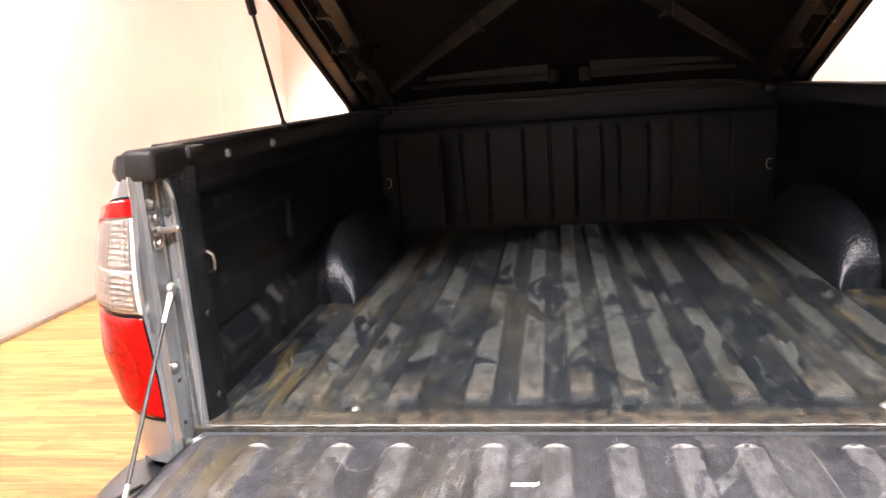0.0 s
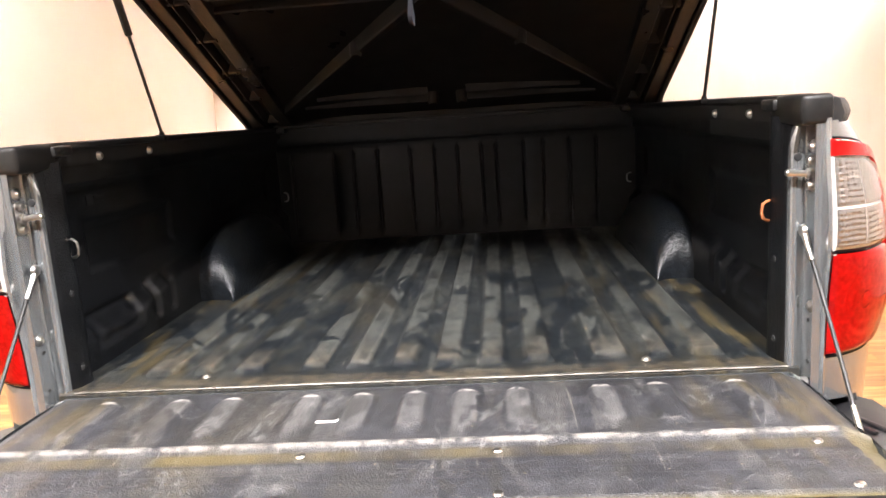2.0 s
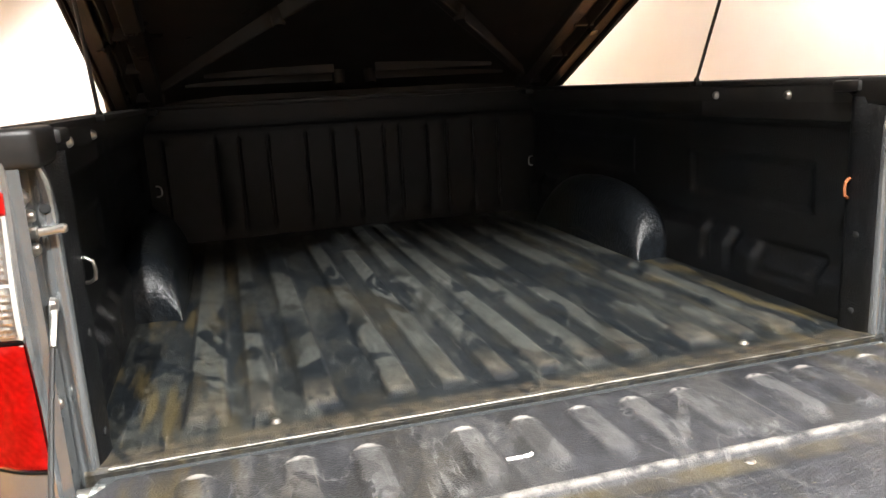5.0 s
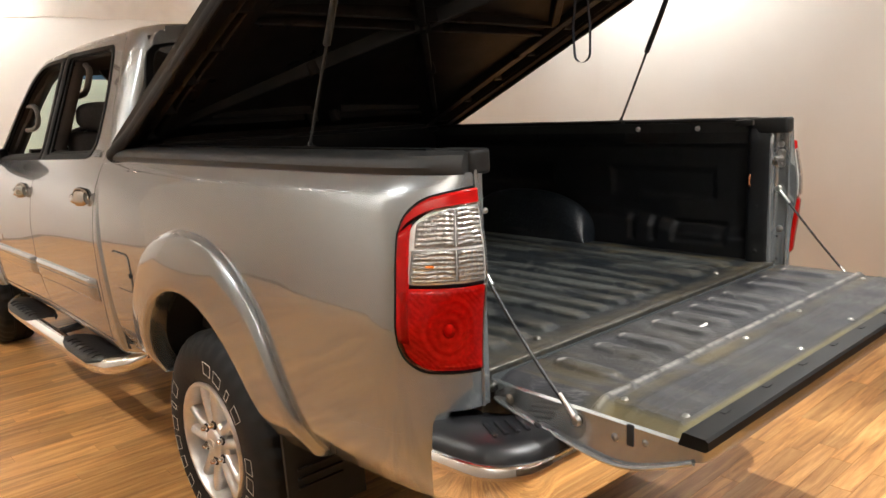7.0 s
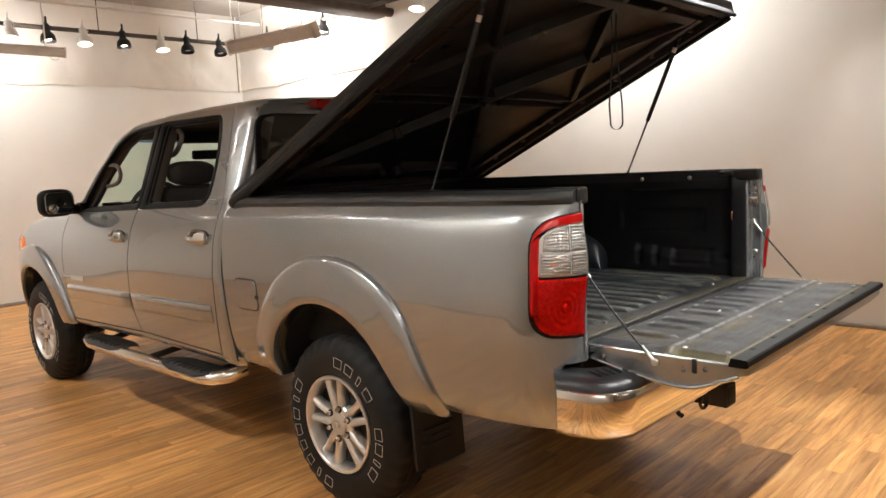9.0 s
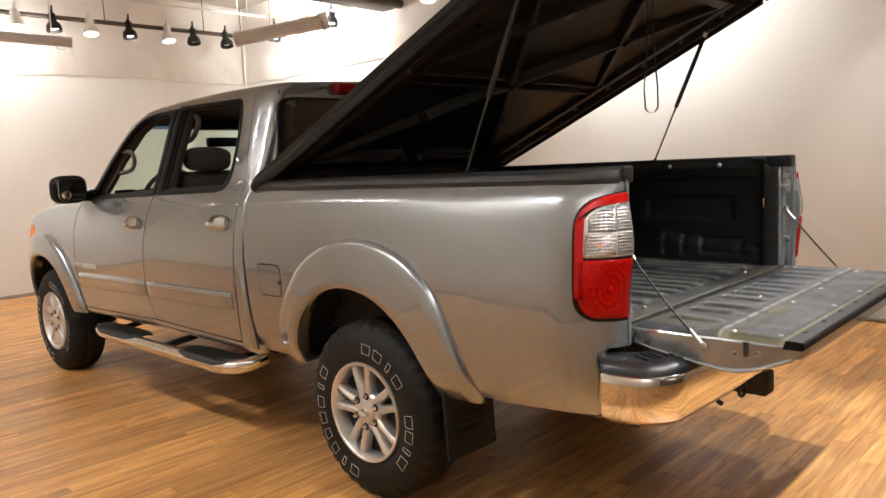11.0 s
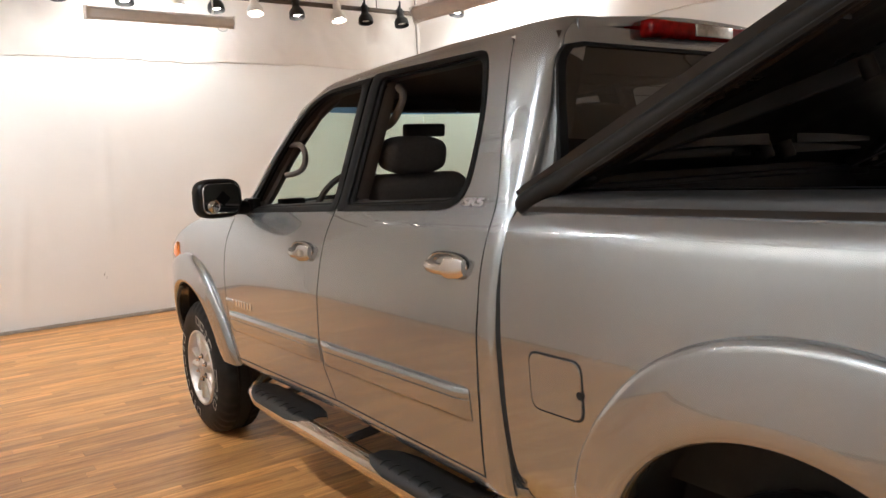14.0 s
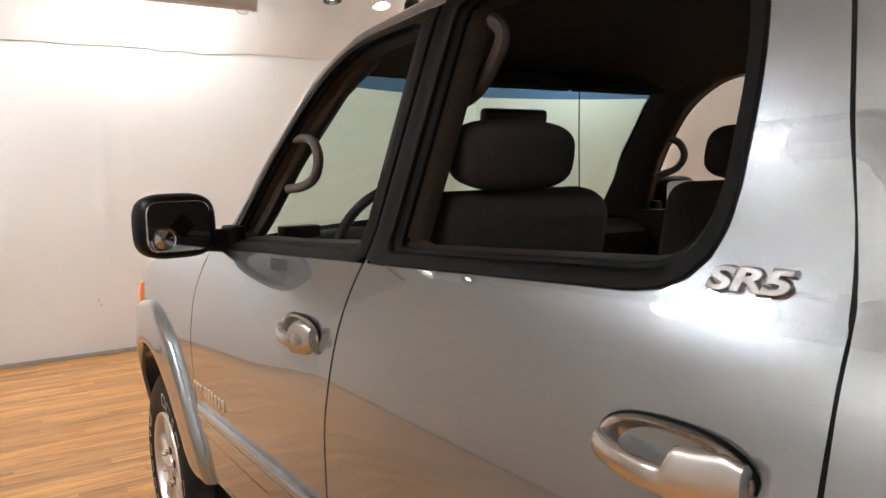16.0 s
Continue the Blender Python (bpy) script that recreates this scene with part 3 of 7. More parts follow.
drape("drape_west", "x", RX0, RY1 + 0.04, RY0, 1, 13, 3)

bm = BM()
add_box(bm, RX0 - 0.2, RX1 + 0.2, RY0 - 0.2, RY1 + 0.2, RZ, RZ + 0.15)
tagged(part("ceiling", bm, CEILMAT, smooth=0), "plain painted ceiling", "ceiling", kind="structure")

for nm, b in (("baseboard_north", (RX0, RX1, RY1 - 0.06, RY1 - 0.035, 0, 0.038)), ("baseboard_east", (RX1 - 0.06, RX1 - 0.035, RY0, RY1 - 0.06, 0, 0.038)),
              ("baseboard_west", (RX0 + 0.035, RX0 + 0.06, RY0, RY1 - 0.06, 0, 0.038))):
    bm = BM()
    add_box(bm, *b, bevel=0.006)
    tagged(part(nm, bm, BASEMAT), "low grey baseboard strip along the wall", "baseboard", kind="structure")

# corner batten under the drape
bm = BM()
add_tube(bm, [(RX1 - 0.14, RY1 - 0.14, SEAM - 0.03), (RX1 - 0.14, RY1 - 0.14, RZ + 0.01)], 0.011, 10)
tagged(part("corner_pipe", bm, BASEMAT), "grey pipe in the corner of the canvas", "pipe")


# ---- ceiling fixtures ----
def strip_light(x, y, z, length, yaw, tilt, watts, wide=1.0, group="strip lights"):
    m = pose(x, y, z, 0, 0, yaw)
    t = thing("strip_light", "long white wall-wash strip light hung from the ceiling", "light", (x, y, z), group)
    bm = BM()
    prof = [(-0.085, -0.045), (-0.088, 0.01), (-0.055, 0.045), (0.055, 0.045), (0.088, 0.01), (0.085, -0.045), (0.07, -0.028), (-0.07, -0.028)]
    tl = pose(0, 0, 0, tilt, 0, 0)
    rows = [[m @ (tl @ Vector((u, a * wide, b))) for a, b in prof] for u in (-length / 2, length / 2)]
    vs = add_grid(bm, rows, close_u=True)
    bm.faces.new(vs[0][::-1])
    bm.faces.new(vs[1])
    part("housing", bm, SHADEDMETAL, t, smooth=20)
    for u in (-length / 2 - 0.004, length / 2 + 0.004):
        bm = BM()
        add_box(bm, u - 0.004, u + 0.004, -0.095 * wide, 0.095 * wide, -0.075, 0.055, 0.003, 1, m @ tl)
        part("end_plate", bm, SHADEDMETAL, t)
    bm = BM()
    for o in (-0.03, 0.03):
        add_tube(bm, [m @ (tl @ Vector((-length / 2 + 0.04, o, -0.048))), m @ (tl @ Vector((length / 2 - 0.04, o, -0.048)))], 0.013, 8)
    part("tube", bm, TUBE, t, "glowing fluorescent tubes")
    for u in (-length * 0.36, length * 0.36):
        bm = BM()
        add_tube(bm, [m @ Vector((u, 0, 0.07)), m @ Vector((u, 0, RZ - z))], 0.008, 6)
        part("hanger", bm, WHITEMETAL, t)
    bm = BM()
    add_tube(bm, [m @ Vector((length / 2 - 0.10 + 0.05 * math.cos(a), 0.02, -0.06 + 0.03 * math.sin(a))) for a in span(0, 6.28, 10)], 0.006, 6)
    part("pull_ring", bm, STEEL, t)
    lamp = area_lamp(m @ (tl @ Vector((0, 0, -0.10))), m @ (tl @ Vector((0, 0, -1.0))), length - 0.1, 0.16, watts)
    return t


strip_light(0.0, 8.15, 3.07, 1.40, 0, 100, 15, 0.66)
strip_light(2.77, 6.85, 3.20, 1.58, 98, -112, 62)
# the next four are out of view, added to brighten walls and paintwork
strip_light(2.75, 2.2, 3.20, 1.58, 90, -62, 44)
strip_light(-2.8, 3.0, 3.20, 1.58, 90, 95, 32)
strip_light(-2.8, -1.6, 3.20, 1.58, 90, 95, 60)
strip_light(0.0, -5.1, 3.20, 1.58, 180, 112, 50)


def track(name, a, b):
    t = thing(name, "dark lighting track pipe on rods under the ceiling", "lighting track", a)
    bm = BM()
    add_tube(bm, [a, b], 0.028, 8)
    part("pipe", bm, DUCT, t)
    for u in span(0.08, 0.92, 4):
        p = Vector(a).lerp(Vector(b), u)
        bm = BM()
        add_tube(bm, [p, (p.x, p.y, RZ + 0.02)], 0.006, 6)
        part("hanger_rod", bm, DUCT, t)


TZ = 3.40
track("lighting_track", (RX0 + 0.4, 8.42, TZ), (3.15, 8.42, TZ))
track("lighting_track", (3.2, 8.4, TZ), (3.2, -1.0, TZ))
track("lighting_track", (-2.9, 7.6, TZ), (-2.9, -1.5, TZ))
track("lighting_track", (-2.6, -1.72, TZ), (2.8, -1.72, TZ))


def track_spot(x, y, z, aim, white, lit):
    t = thing("track_spotlight", ("cream" if white else "black") + " track spotlight can clamped to the pipe", "spotlight", (x, y, z), "track spotlights")
    d = (Vector(aim) - Vector((x, y, z))).normalized()
    p0 = Vector((x, y, z - 0.15))
    body = WHITEMETAL if white else PLASTIC
    bm = BM()
    add_tube(bm, [(x, y, z + 0.03), (x, y, z - 0.13)], 0.012, 8)
    part("stem", bm, body, t)
    bm = BM()
    back = 0.07 if abs(x) < 3.1 and x > -2.85 else 0.0
    add_tube(bm, [(x, y, z - 0.02), (x, y + back * (1 if y > 0 else -1), z - 0.085)], 0.014, 8)
    part("clamp", bm, body, t)
    bm = BM()
    prof = ((-0.100, 0.012), (-0.096, 0.030), (-0.085, 0.040), (-0.01, 0.042), (0.01, 0.047), (0.035, 0.070), (0.06, 0.084), (0.115, 0.090), (0.125, 0.088))
    add_tube(bm, [p0 + d * q for q, r in prof], [r for q, r in prof], 18, caps=False)
    part("can", bm, body, t)
    bm = BM()
    side = d.cross(Vector((0, 0, 1))).normalized()
    add_tube(bm, [p0 + side * 0.05 - d * 0.03, p0 + side * 0.052 + Vector((0, 0, 0.06)), p0 + Vector((0, 0, 0.10)), p0 - side * 0.052 + Vector((0, 0, 0.06)), p0 - side * 0.05 - d * 0.03], 0.006, 6)
    part("yoke", bm, body, t)
    bm = BM()
    c = p0 + d * 0.085
    add_tube(bm, [c, c + d * 0.006], 0.048, 16)
    part("bulb", bm, BULB if lit else WHITEMETAL, t, "glowing lamp face")


for k, (x, white) in enumerate(((-2.3, 0), (-1.6, 1), (-0.9, 0), (-0.3, 0), (0.195, 1), (0.606, 0), (1.04, 1), (1.53, 0), (2.05, 1), (2.42, 0), (2.92, 0))):
    track_spot(x, 8.35, TZ + 0.09, (x - 0.15 + 0.1 * (k % 3), 7.6 + 0.2 * (k % 2), 0.3), white, k not in (9, 10))
for k, y in enumerate((7.55, 7.15, 6.3, 4.6, 3.2, 1.8, 0.2)):
    track_spot(3.2, y, TZ + 0.09, (2.6, y - 0.2, 0.8), k % 2 == 1, True)
for k, y in enumerate((7.2, 6.6, 4.6, 4.3, 4.0, 1.6, 1.35, -0.9, -1.2)):
    track_spot(-2.9, y, TZ + 0.09, (-2.0, y + 0.2, 0.6), k % 2 == 0, True)
for k, x in enumerate((-1.1, -0.7, 0.6, 1.0)):
    track_spot(x, -1.65, TZ + 0.09, (x * 0.6, -0.1, 0.8), k % 2 == 0, True)

bm = BM()
add_tube(bm, [(RX0 + 0.4, 8.12, 3.635), (3.45, 8.12, 3.655)], 0.018, 8)
conduit = tagged(part("ceiling_conduit", bm, WHITEMETAL), "white conduit pipe on short drops under the ceiling", "pipe")
for x in span(-2.6, 3.0, 4):
    bm = BM()
    add_tube(bm, [(x, 8.12, 3.64), (x, 8.12, RZ + 0.02)], 0.006, 6)
    part("drop_rod", bm, WHITEMETAL, conduit)

# what the spotlights throw
for place, target, watts, angle in (
        ((-2.85, 3.6, 3.28), (-1.7, 2.6, 0.0), 215, 112), ((-2.85, 4.0, 3.28), (-1.7, 3.2, 0.0), 220, 112), ((-2.85, 4.3, 3.28), (-1.8, 3.9, 0.0), 230, 112), ((-2.85, 4.6, 3.28), (-1.9, 4.8, 0.0), 230, 112), ((-2.85, 1.4, 3.28), (-2.1, 1.8, 0.0), 220, 105), ((-2.85, -1.0, 3.28), (-2.75, -0.8, 0.0), 40, 75), ((-2.85, 7.0, 3.28), (-0.9, 8.4, 0.3), 300, 115), ((3.15, 6.3, 3.28), (0.6, 8.6, 0.6), 140, 95),
        # the second here is unseen, added to brighten the right rear floor
        ((3.15, 4.6, 3.28), (1.6, 4.4, 0.0), 110, 110), ((3.15, 0.4, 3.28), (1.6, -0.6, 0.0), 150, 110),
        ((-0.9, -1.6, 3.28), (-0.35, -0.50, 0.8), 330, 58), ((0.8, -1.6, 3.28), (0.35, -0.50, 0.8), 330, 58),
        ((0.6, 8.3, 3.28), (0.4, 7.0, 0.0), 190, 120)):
    spot_lamp(place, target, watts, angle, 0.03)

# roof beam and box
bm = BM()
add_box(bm, 0.4, 3.74, 5.62, 5.86, 3.36, 3.60, 0.015)
tagged(part("ceiling_beam", bm, DUCT), "brown painted box beam under the ceiling", "beam")
bm = BM()
add_tube(bm, [(0.4, 5.50, 3.39), (3.74, 5.50, 3.39)], 0.055, 12)
tagged(part("ceiling_pipe", bm, DUCT), "brown pipe beside the ceiling beam", "pipe")

# ---- the truck ----
truck = thing("pickup_truck", "silver four-door pickup truck with open tailgate and raised bed lid", "pickup truck", (0, 2.4, 0))
RC, RR = (1.17, 0.485), 0.435
FC, FR = (4.715, 0.46), 0.425


def arch_bottom(y, base, centre, r):
    d = y - centre[0]
    if abs(d) >= r:
        return base
    return max(base, centre[1] + math.sqrt(r * r - d * d))


def ys_round(a, b, centre, r, n=70):
    """Stations along the truck, close together at the ends of a wheel arch."""
    s = set(span(a, b, n))
    for k in range(25):
        s.add(centre[0] - r * math.cos(math.pi * k / 24))
    for e in (-1, 1):
        s.add(centre[0] + e * (r + 0.002))
    return sorted(v for v in s if a <= v <= b)


R_ANG = [-12, 0, 23.5, 42, 64, 93, 117, 134.5, 155, 174, 190]
R_RAD = [0.555, 0.565, 0.585, 0.592, 0.620, 0.646, 0.672, 0.672, 0.630, 0.640, 0.655]
F_ANG = [-12, 0, 30, 60, 90, 120, 150, 175, 190]
F_RAD = [0.44, 0.46, 0.54, 0.585, 0.60, 0.605, 0.585, 0.590, 0.60]


def flare(name, centre, r_in, ang, rad, zmin, flip):
    rows = []
    for a in span(-12, 190, 90):
        ro = float(np.mean(np.interp([a - 6, a - 3, a, a + 3, a + 6], ang, rad)))
        c, s = math.cos(radians(a)), math.sin(radians(a))
        row = []
        for r, o in ((ro, -0.004), (ro - 0.004, 0.010), (ro - 0.012, 0.021), (ro - 0.028, 0.027), (ro - 0.07, 0.028), ((ro + r_in) / 2, 0.030),
                     (r_in + 0.05, 0.034), (r_in + 0.02, 0.036), (r_in + 0.006, 0.034), (r_in, 0.026), (r_in, 0.0), (r_in + 0.012, -0.05)):
            y, z = centre[0] + r * c, max(zmin, centre[1] + r * s)
            row.append(on_side(y, z, o))
        rows.append(row)
    bm = BM()
    add_grid(bm, rows, flip=flip)
    bmesh.ops.remove_doubles(bm, verts=bm.verts[:], dist=1e-5)
    return part(name, bm, PAINT, truck, "silver wheel arch flare with a raised outer lip", smooth=50)


def wheel_well(centre, r, flip):
    bm = BM()
    prof = [(r + 0.012, 0.902), (r + 0.025, 0.85), (r + 0.025, 0.66), (r - 0.02, 0.65), (0.01, 0.65)]
    rows = []
    for a in span(-25, 205, 40):
        rows.append([(x, centre[0] + q * math.cos(radians(a)), max(0.53, centre[1] + q * math.sin(radians(a)))) for q, x in prof])
    add_grid(bm, rows, flip=flip)
    part("wheel_well", bm, WELL, truck, "black wheel well liner")


TOPZ = 1.335


CORNER_YS = [CORNER_Y - (CORNER_Y - REAR) * math.cos(math.pi / 2 * k / 14) for k in range(15)]
for flip in (-1, 1):
    # outer bed side, wrapping round the rear corner
    bm = BM()
    ys = ys_round(0.05, 1.956, RC, RR + 0.06)
    ys = sorted(set(CORNER_YS + [0.006, 0.014, 0.022, 0.030, 0.038, 0.046, 0.052] + ys))
    bed_bottom = lambda y: arch_bottom(y, 0.548 + 0.018 * smooth01((0.5 - y) / 0.5) - 0.02 * smooth01((y - 1.2) / 0.3) + 0.235 * (1 - smooth01((y - 0.004) / 0.046)), RC, RR + 0.06)
    rows = []
    for y in ys:
        a, b = bed_bottom(y), TOPZ
        rows.append([on_side(y, a + (b - a) * k / 26) for k in range(27)])
    add_grid(bm, rows, flip=flip)
    flange(bm, -0.02 * flip)
    bed_side = part("bed_side_panel", bm, PAINT, truck, "silver metallic outer bed panel", smooth=40)
    flare("rear_wheel_flare", RC, RR, R_ANG, R_RAD, 0.52, flip)
    wheel_well(RC, RR, flip)
    # crease below the tail lamp
    bm = BM()
    add_tube(bm, [(side_x(y, z) * flip - 0.0015 * flip, y, z) for y, z in zip(span(0.06, 0.36, 12), span(0.738, 0.712, 12))], [0.0005] + [0.002] * 11 + [0.0005], 6)
    part("body_crease", bm, PAINT, bed_side)
    bm = BM()
    lo, hi = sorted((0.74 * flip, 0.86 * flip))
    add_box(bm, lo, hi, 0.045, 0.085, 0.62, 0.85, 0.01)
    part("corner_brace", bm, WELL, bed_side, "dark brace behind the bumper corner")
    # fuel door
    if flip == -1:
        loop = resample(rounded([(1.668, 0.838), (1.845, 0.838), (1.845, 0.985), (1.668, 0.985)], 0.03), 48)
        big = resample(rounded([(1.664, 0.834), (1.849, 0.834), (1.849, 0.989), (1.664, 0.989)], 0.032), 48)
        bm = BM()
        rows = [[on_side(*(Vector((1.757, 0.912)).lerp(p, t)), 0.004) for p in loop] for t in (0.02, 0.5, 0.98, 1.0)]
        rows[-1] = [on_side(*p, 0.001) for p in loop]
        add_grid(bm, rows, close_u=True, flip=flip)
        fd = part("fuel_door", bm, PAINT, bed_side, "flush silver fuel filler door")
        bm = BM()
        add_grid(bm, [[on_side(*p, 0.0016) for p in loop], [on_side(*p, 0.0016) for p in big], [on_side(*p, -0.006) for p in big]], close_u=True, flip=flip)
        part("fuel_door_gap", bm, WELL, fd)
        bm = BM()
        add_lathe(bm, [(0.0, 0.006), (0.010, 0.005), (0.012, 0.0)], (flip * side_x(1.675, 0.905), 1.673, 0.905), 12, "x", flip)
        part("finger_notch", bm, WELL, fd)
    # rail cap
    bm = BM()
    rows = []
    for y in [q + 0.004 for q in CORNER_YS[2:-1]] + span(0.17, 1.952, 24):
        xo, xi = side_x(y, TOPZ) + 0.008, 0.772
        w = min(0.05, 0.42 * (xo - xi))
        rows.append([(xo - 0.004, y, TOPZ - 0.004), (xo + 0.002, y, TOPZ + 0.012), (xo - 0.003, y, TOPZ + 0.028), (xo - 0.3 * w, y, TOPZ + 0.038), (xo - w, y, TOPZ + 0.043),
                     (xi + w, y, TOPZ + 0.046), (xi + 0.2 * w, y, TOPZ + 0.044), (xi, y, TOPZ + 0.034), (xi, y, TOPZ - 0.004)])
    vs = add_grid(bm, rows, flip=flip)
    bm.faces.new(vs[0])
    bm.faces.new(vs[-1])
    cap = part("bed_rail_cap", bm, CAPGREY, truck, "dark grey plastic bed rail cap", smooth=35)
    bm = BM()
    lo, hi = sorted((0.744 * flip, 0.803 * flip))
    add_box(bm, lo, hi, REAR - 0.004, 0.104, TOPZ - 0.007, TOPZ + 0.049, 0.010, 3)
    part("cap_corner", bm, PLASTIC, cap, "black inner corner of the rail cap")

# ---- doors, cab side ----
GAP_Y = lambda z: float(np.interp(z, [0.50, 0.56, 0.66, 0.76, 0.92, 1.10, 1.30, 1.84], [3.00, 3.035, 3.078, 3.086, 3.066, 3.036, 3.015, 2.985]))
REAR_Y = lambda z: float(np.interp(z, [0.50, 0.85, 1.05, 1.21, 1.33, 1.50, 1.69, 1.84], [2.100, 2.070, 2.056, 2.058, 2.066, 2.105, 2.140, 2.168]))
FRONT_Y = lambda z: float(np.interp(z, [0.50, 0.80, 1.13, 1.27, 1.32], [4.135, 4.125, 4.09, 4.04, 4.0]))
BELT = lambda y: 1.30 + (3.9 - y) * 0.012
SILL = lambda y: float(np.interp(y, [2.0, 3.0, 4.2], [0.525, 0.545, 0.515]))


def door_lower(name, y_front, y_rear, flip):
    bm = BM()
    rows = []
    for k in range(31):
        t = k / 30
        row = []
        for j in range(25):
            s = j / 24
            zz = 0.53 + (1.30 - 0.53) * t
            y = y_rear(zz) + 0.004 + (y_front(zz) - y_rear(zz) - 0.008) * s
            z = SILL(y) + 0.035 + (BELT(y) - SILL(y) - 0.035) * t
            row.append(on_side(y, z))
        rows.append(row)
    add_grid(bm, rows, flip=flip)
    flange(bm, -0.025 * flip)
    return part(name, bm, PAINT, truck, "silver metallic door panel, window rolled down", smooth=40)


FWIN = [(3.872, 1.318), (3.075, 1.345), (3.072, 1.788), (3.37, 1.786), (3.545, 1.709), (3.735, 1.524)]
RWIN = [(2.925, 1.345), (2.243, 1.362), (2.247, 1.62), (2.302, 1.79), (2.90, 1.797)]
FWIN_R = [0.02, 0.02, 0.02, 0.08, 0.12, 0.1]
RWIN_R = [0.02, 0.10, 0.1, 0.045, 0.02]
FTRIM = [(3.932, 1.288), (3.018, 1.312), (2.998, 1.822), (3.375, 1.814), (3.575, 1.733), (3.772, 1.538)]
RTRIM = [(3.012, 1.312), (2.212, 1.330), (2.215, 1.62), (2.272, 1.820), (2.985, 1.832)]
ROUTER = [(3.012, 1.300), (2.067, 1.306), (2.087, 1.42), (2.109, 1.50), (2.144, 1.69), (2.170, 1.845), (2.98, 1.842)]


def door_parts(door, win, win_r, trim, trim_r, flip):
    wl, tl = rounded(win, win_r), rounded(trim, trim_r)
    bm = BM()
    cw = (sum(p[0] for p in win) / len(win), sum(p[1] for p in win) / len(win))
    qa, qb = aligned(wl, 140, cw), aligned(tl, 140, cw)
    steps = ((0.0, -0.030), (0.0, -0.014), (0.04, -0.010), (0.24, -0.009), (0.27, 0.0), (0.33, 0.003), (0.90, 0.004), (0.97, 0.002), (1.0, -0.006))
    add_grid(bm, [[on_side(*p.lerp(q, t), o) for p, q in zip(qa, qb)] for t, o in steps], close_u=True, flip=flip)
    part("window_trim", bm, TRIM, door, "black window surround")
    # inner reveal in cabin plastic
    bm = BM()
    c = (sum(p[0] for p in win) / len(win), sum(p[1] for p in win) / len(win))
    a = aligned(wl, 120, c)
    add_grid(bm, [[on_side(*(Vector(c) + (p - Vector(c)) * k), o) for p in a] for k, o in ((1.0, -0.022), (0.995, -0.040), (0.985, -0.056), (1.0, -0.075))], close_u=True, flip=flip)
    part("inner_frame", bm, TAUPE, door, "taupe inner window frame")


def handle(door, y, z, flip, key=False):
    x = side_x(y, z) * flip
    h = None
    bm = BM()
    # oval escutcheon with a scooped cup behind the grip
    rows = []
    for t, o in ((1.0, -0.004), (1.0, 0.006), (0.93, 0.011), (0.82, 0.010), (0.72, 0.0), (0.5, -0.016), (0.02, -0.020)):
        rows.append([(side_x(y, z) + o, y + 0.098 * t * math.copysign(abs(math.cos(a)) ** 0.75, math.cos(a)), z + 0.037 * t * math.sin(a)) for a in span(0, 2 * math.pi, 40)[:-1]])
    add_grid(bm, rows, close_u=True, flip=flip)
    h = part("handle", bm, SATIN, door, "satin chrome door handle and cup", smooth=60)
    bm = BM()
    rows = []
    for k, o in ((0.99, 0.002), (1.035, 0.0016), (1.05, -0.002)):
        rows.append([(side_x(y, z) + o, y + 0.098 * k * math.copysign(abs(math.cos(a)) ** 0.75, math.cos(a)), z + 0.037 * (k + 0.03) * math.sin(a)) for a in span(0, 2 * math.pi, 40)[:-1]])
    add_grid(bm, rows, close_u=True, flip=flip)
    part("handle_gasket", bm, TRIM, h, "thin black gasket")
    bm = BM()
    rows = []
    for k in range(33):
        t = k / 32
        yy = y + 0.090 - 0.186 * t
        bow = 0.012 + 0.020 * math.sin(math.pi * min(1, t * 1.02)) ** 0.8
        w = 0.016 + 0.016 * smooth01((t - 0.60) / 0.04) * (1 - 0.5 * smooth01((t - 0.9) / 0.1))
        zz = z - 0.006 * (1 - smooth01((t - 0.60) / 0.04)) - 0.004 * math.sin(math.pi * t)
        rows.append([(side_x(yy, zz) + bow + 0.011 * math.cos(a), yy, zz + w * math.sin(a)) for a in span(0, 2 * math.pi, 16)[:-1]])
    vs = add_grid(bm, rows, close_u=True, flip=flip)
    bm.faces.new(vs[0])
    bm.faces.new(vs[-1])
    part("grip", bm, SATIN, h, smooth=60)
    if key:
        bm = BM()
        add_lathe(bm, [(0.0, 0.040), (0.005, 0.040), (0.006, 0.043), (0.012, 0.043), (0.014, 0.036), (0.014, 0.02)], (side_x(y - 0.055, z) * flip, y - 0.060, z - 0.002), 18, "x", flip)
        part("key_lock", bm, STEEL, h)


def moulding(door, y0, y1, flip):
    bm = BM()
    rows = []
    prof = [(0.726, -0.002), (0.727, 0.010), (0.733, 0.015), (0.745, 0.017), (0.788, 0.018), (0.790, 0.014), (0.793, 0.014), (0.795, 0.018), (0.808, 0.018), (0.817, 0.015), (0.822, 0.008), (0.823, -0.002)]
    ys = span(y0, y1, 20)
    for k, y in enumerate(ys):
        e = min(1, 0.15 + (y - y0) / 0.02) * min(1, 0.15 + (y1 - y) / 0.02)
        drop = (4.12 - y) * 0.0 - 0.012 * (y - 2.1)
        rows.append([on_side(y, z + drop, o * e if o > 0 else o) for z, o in prof])
    vs = add_grid(bm, rows, flip=flip)
    bm.faces.new(vs[0])
    bm.faces.new(vs[-1])
    return part("side_moulding", bm, PAINT, door, "ribbed body-colour side moulding", smooth=40)


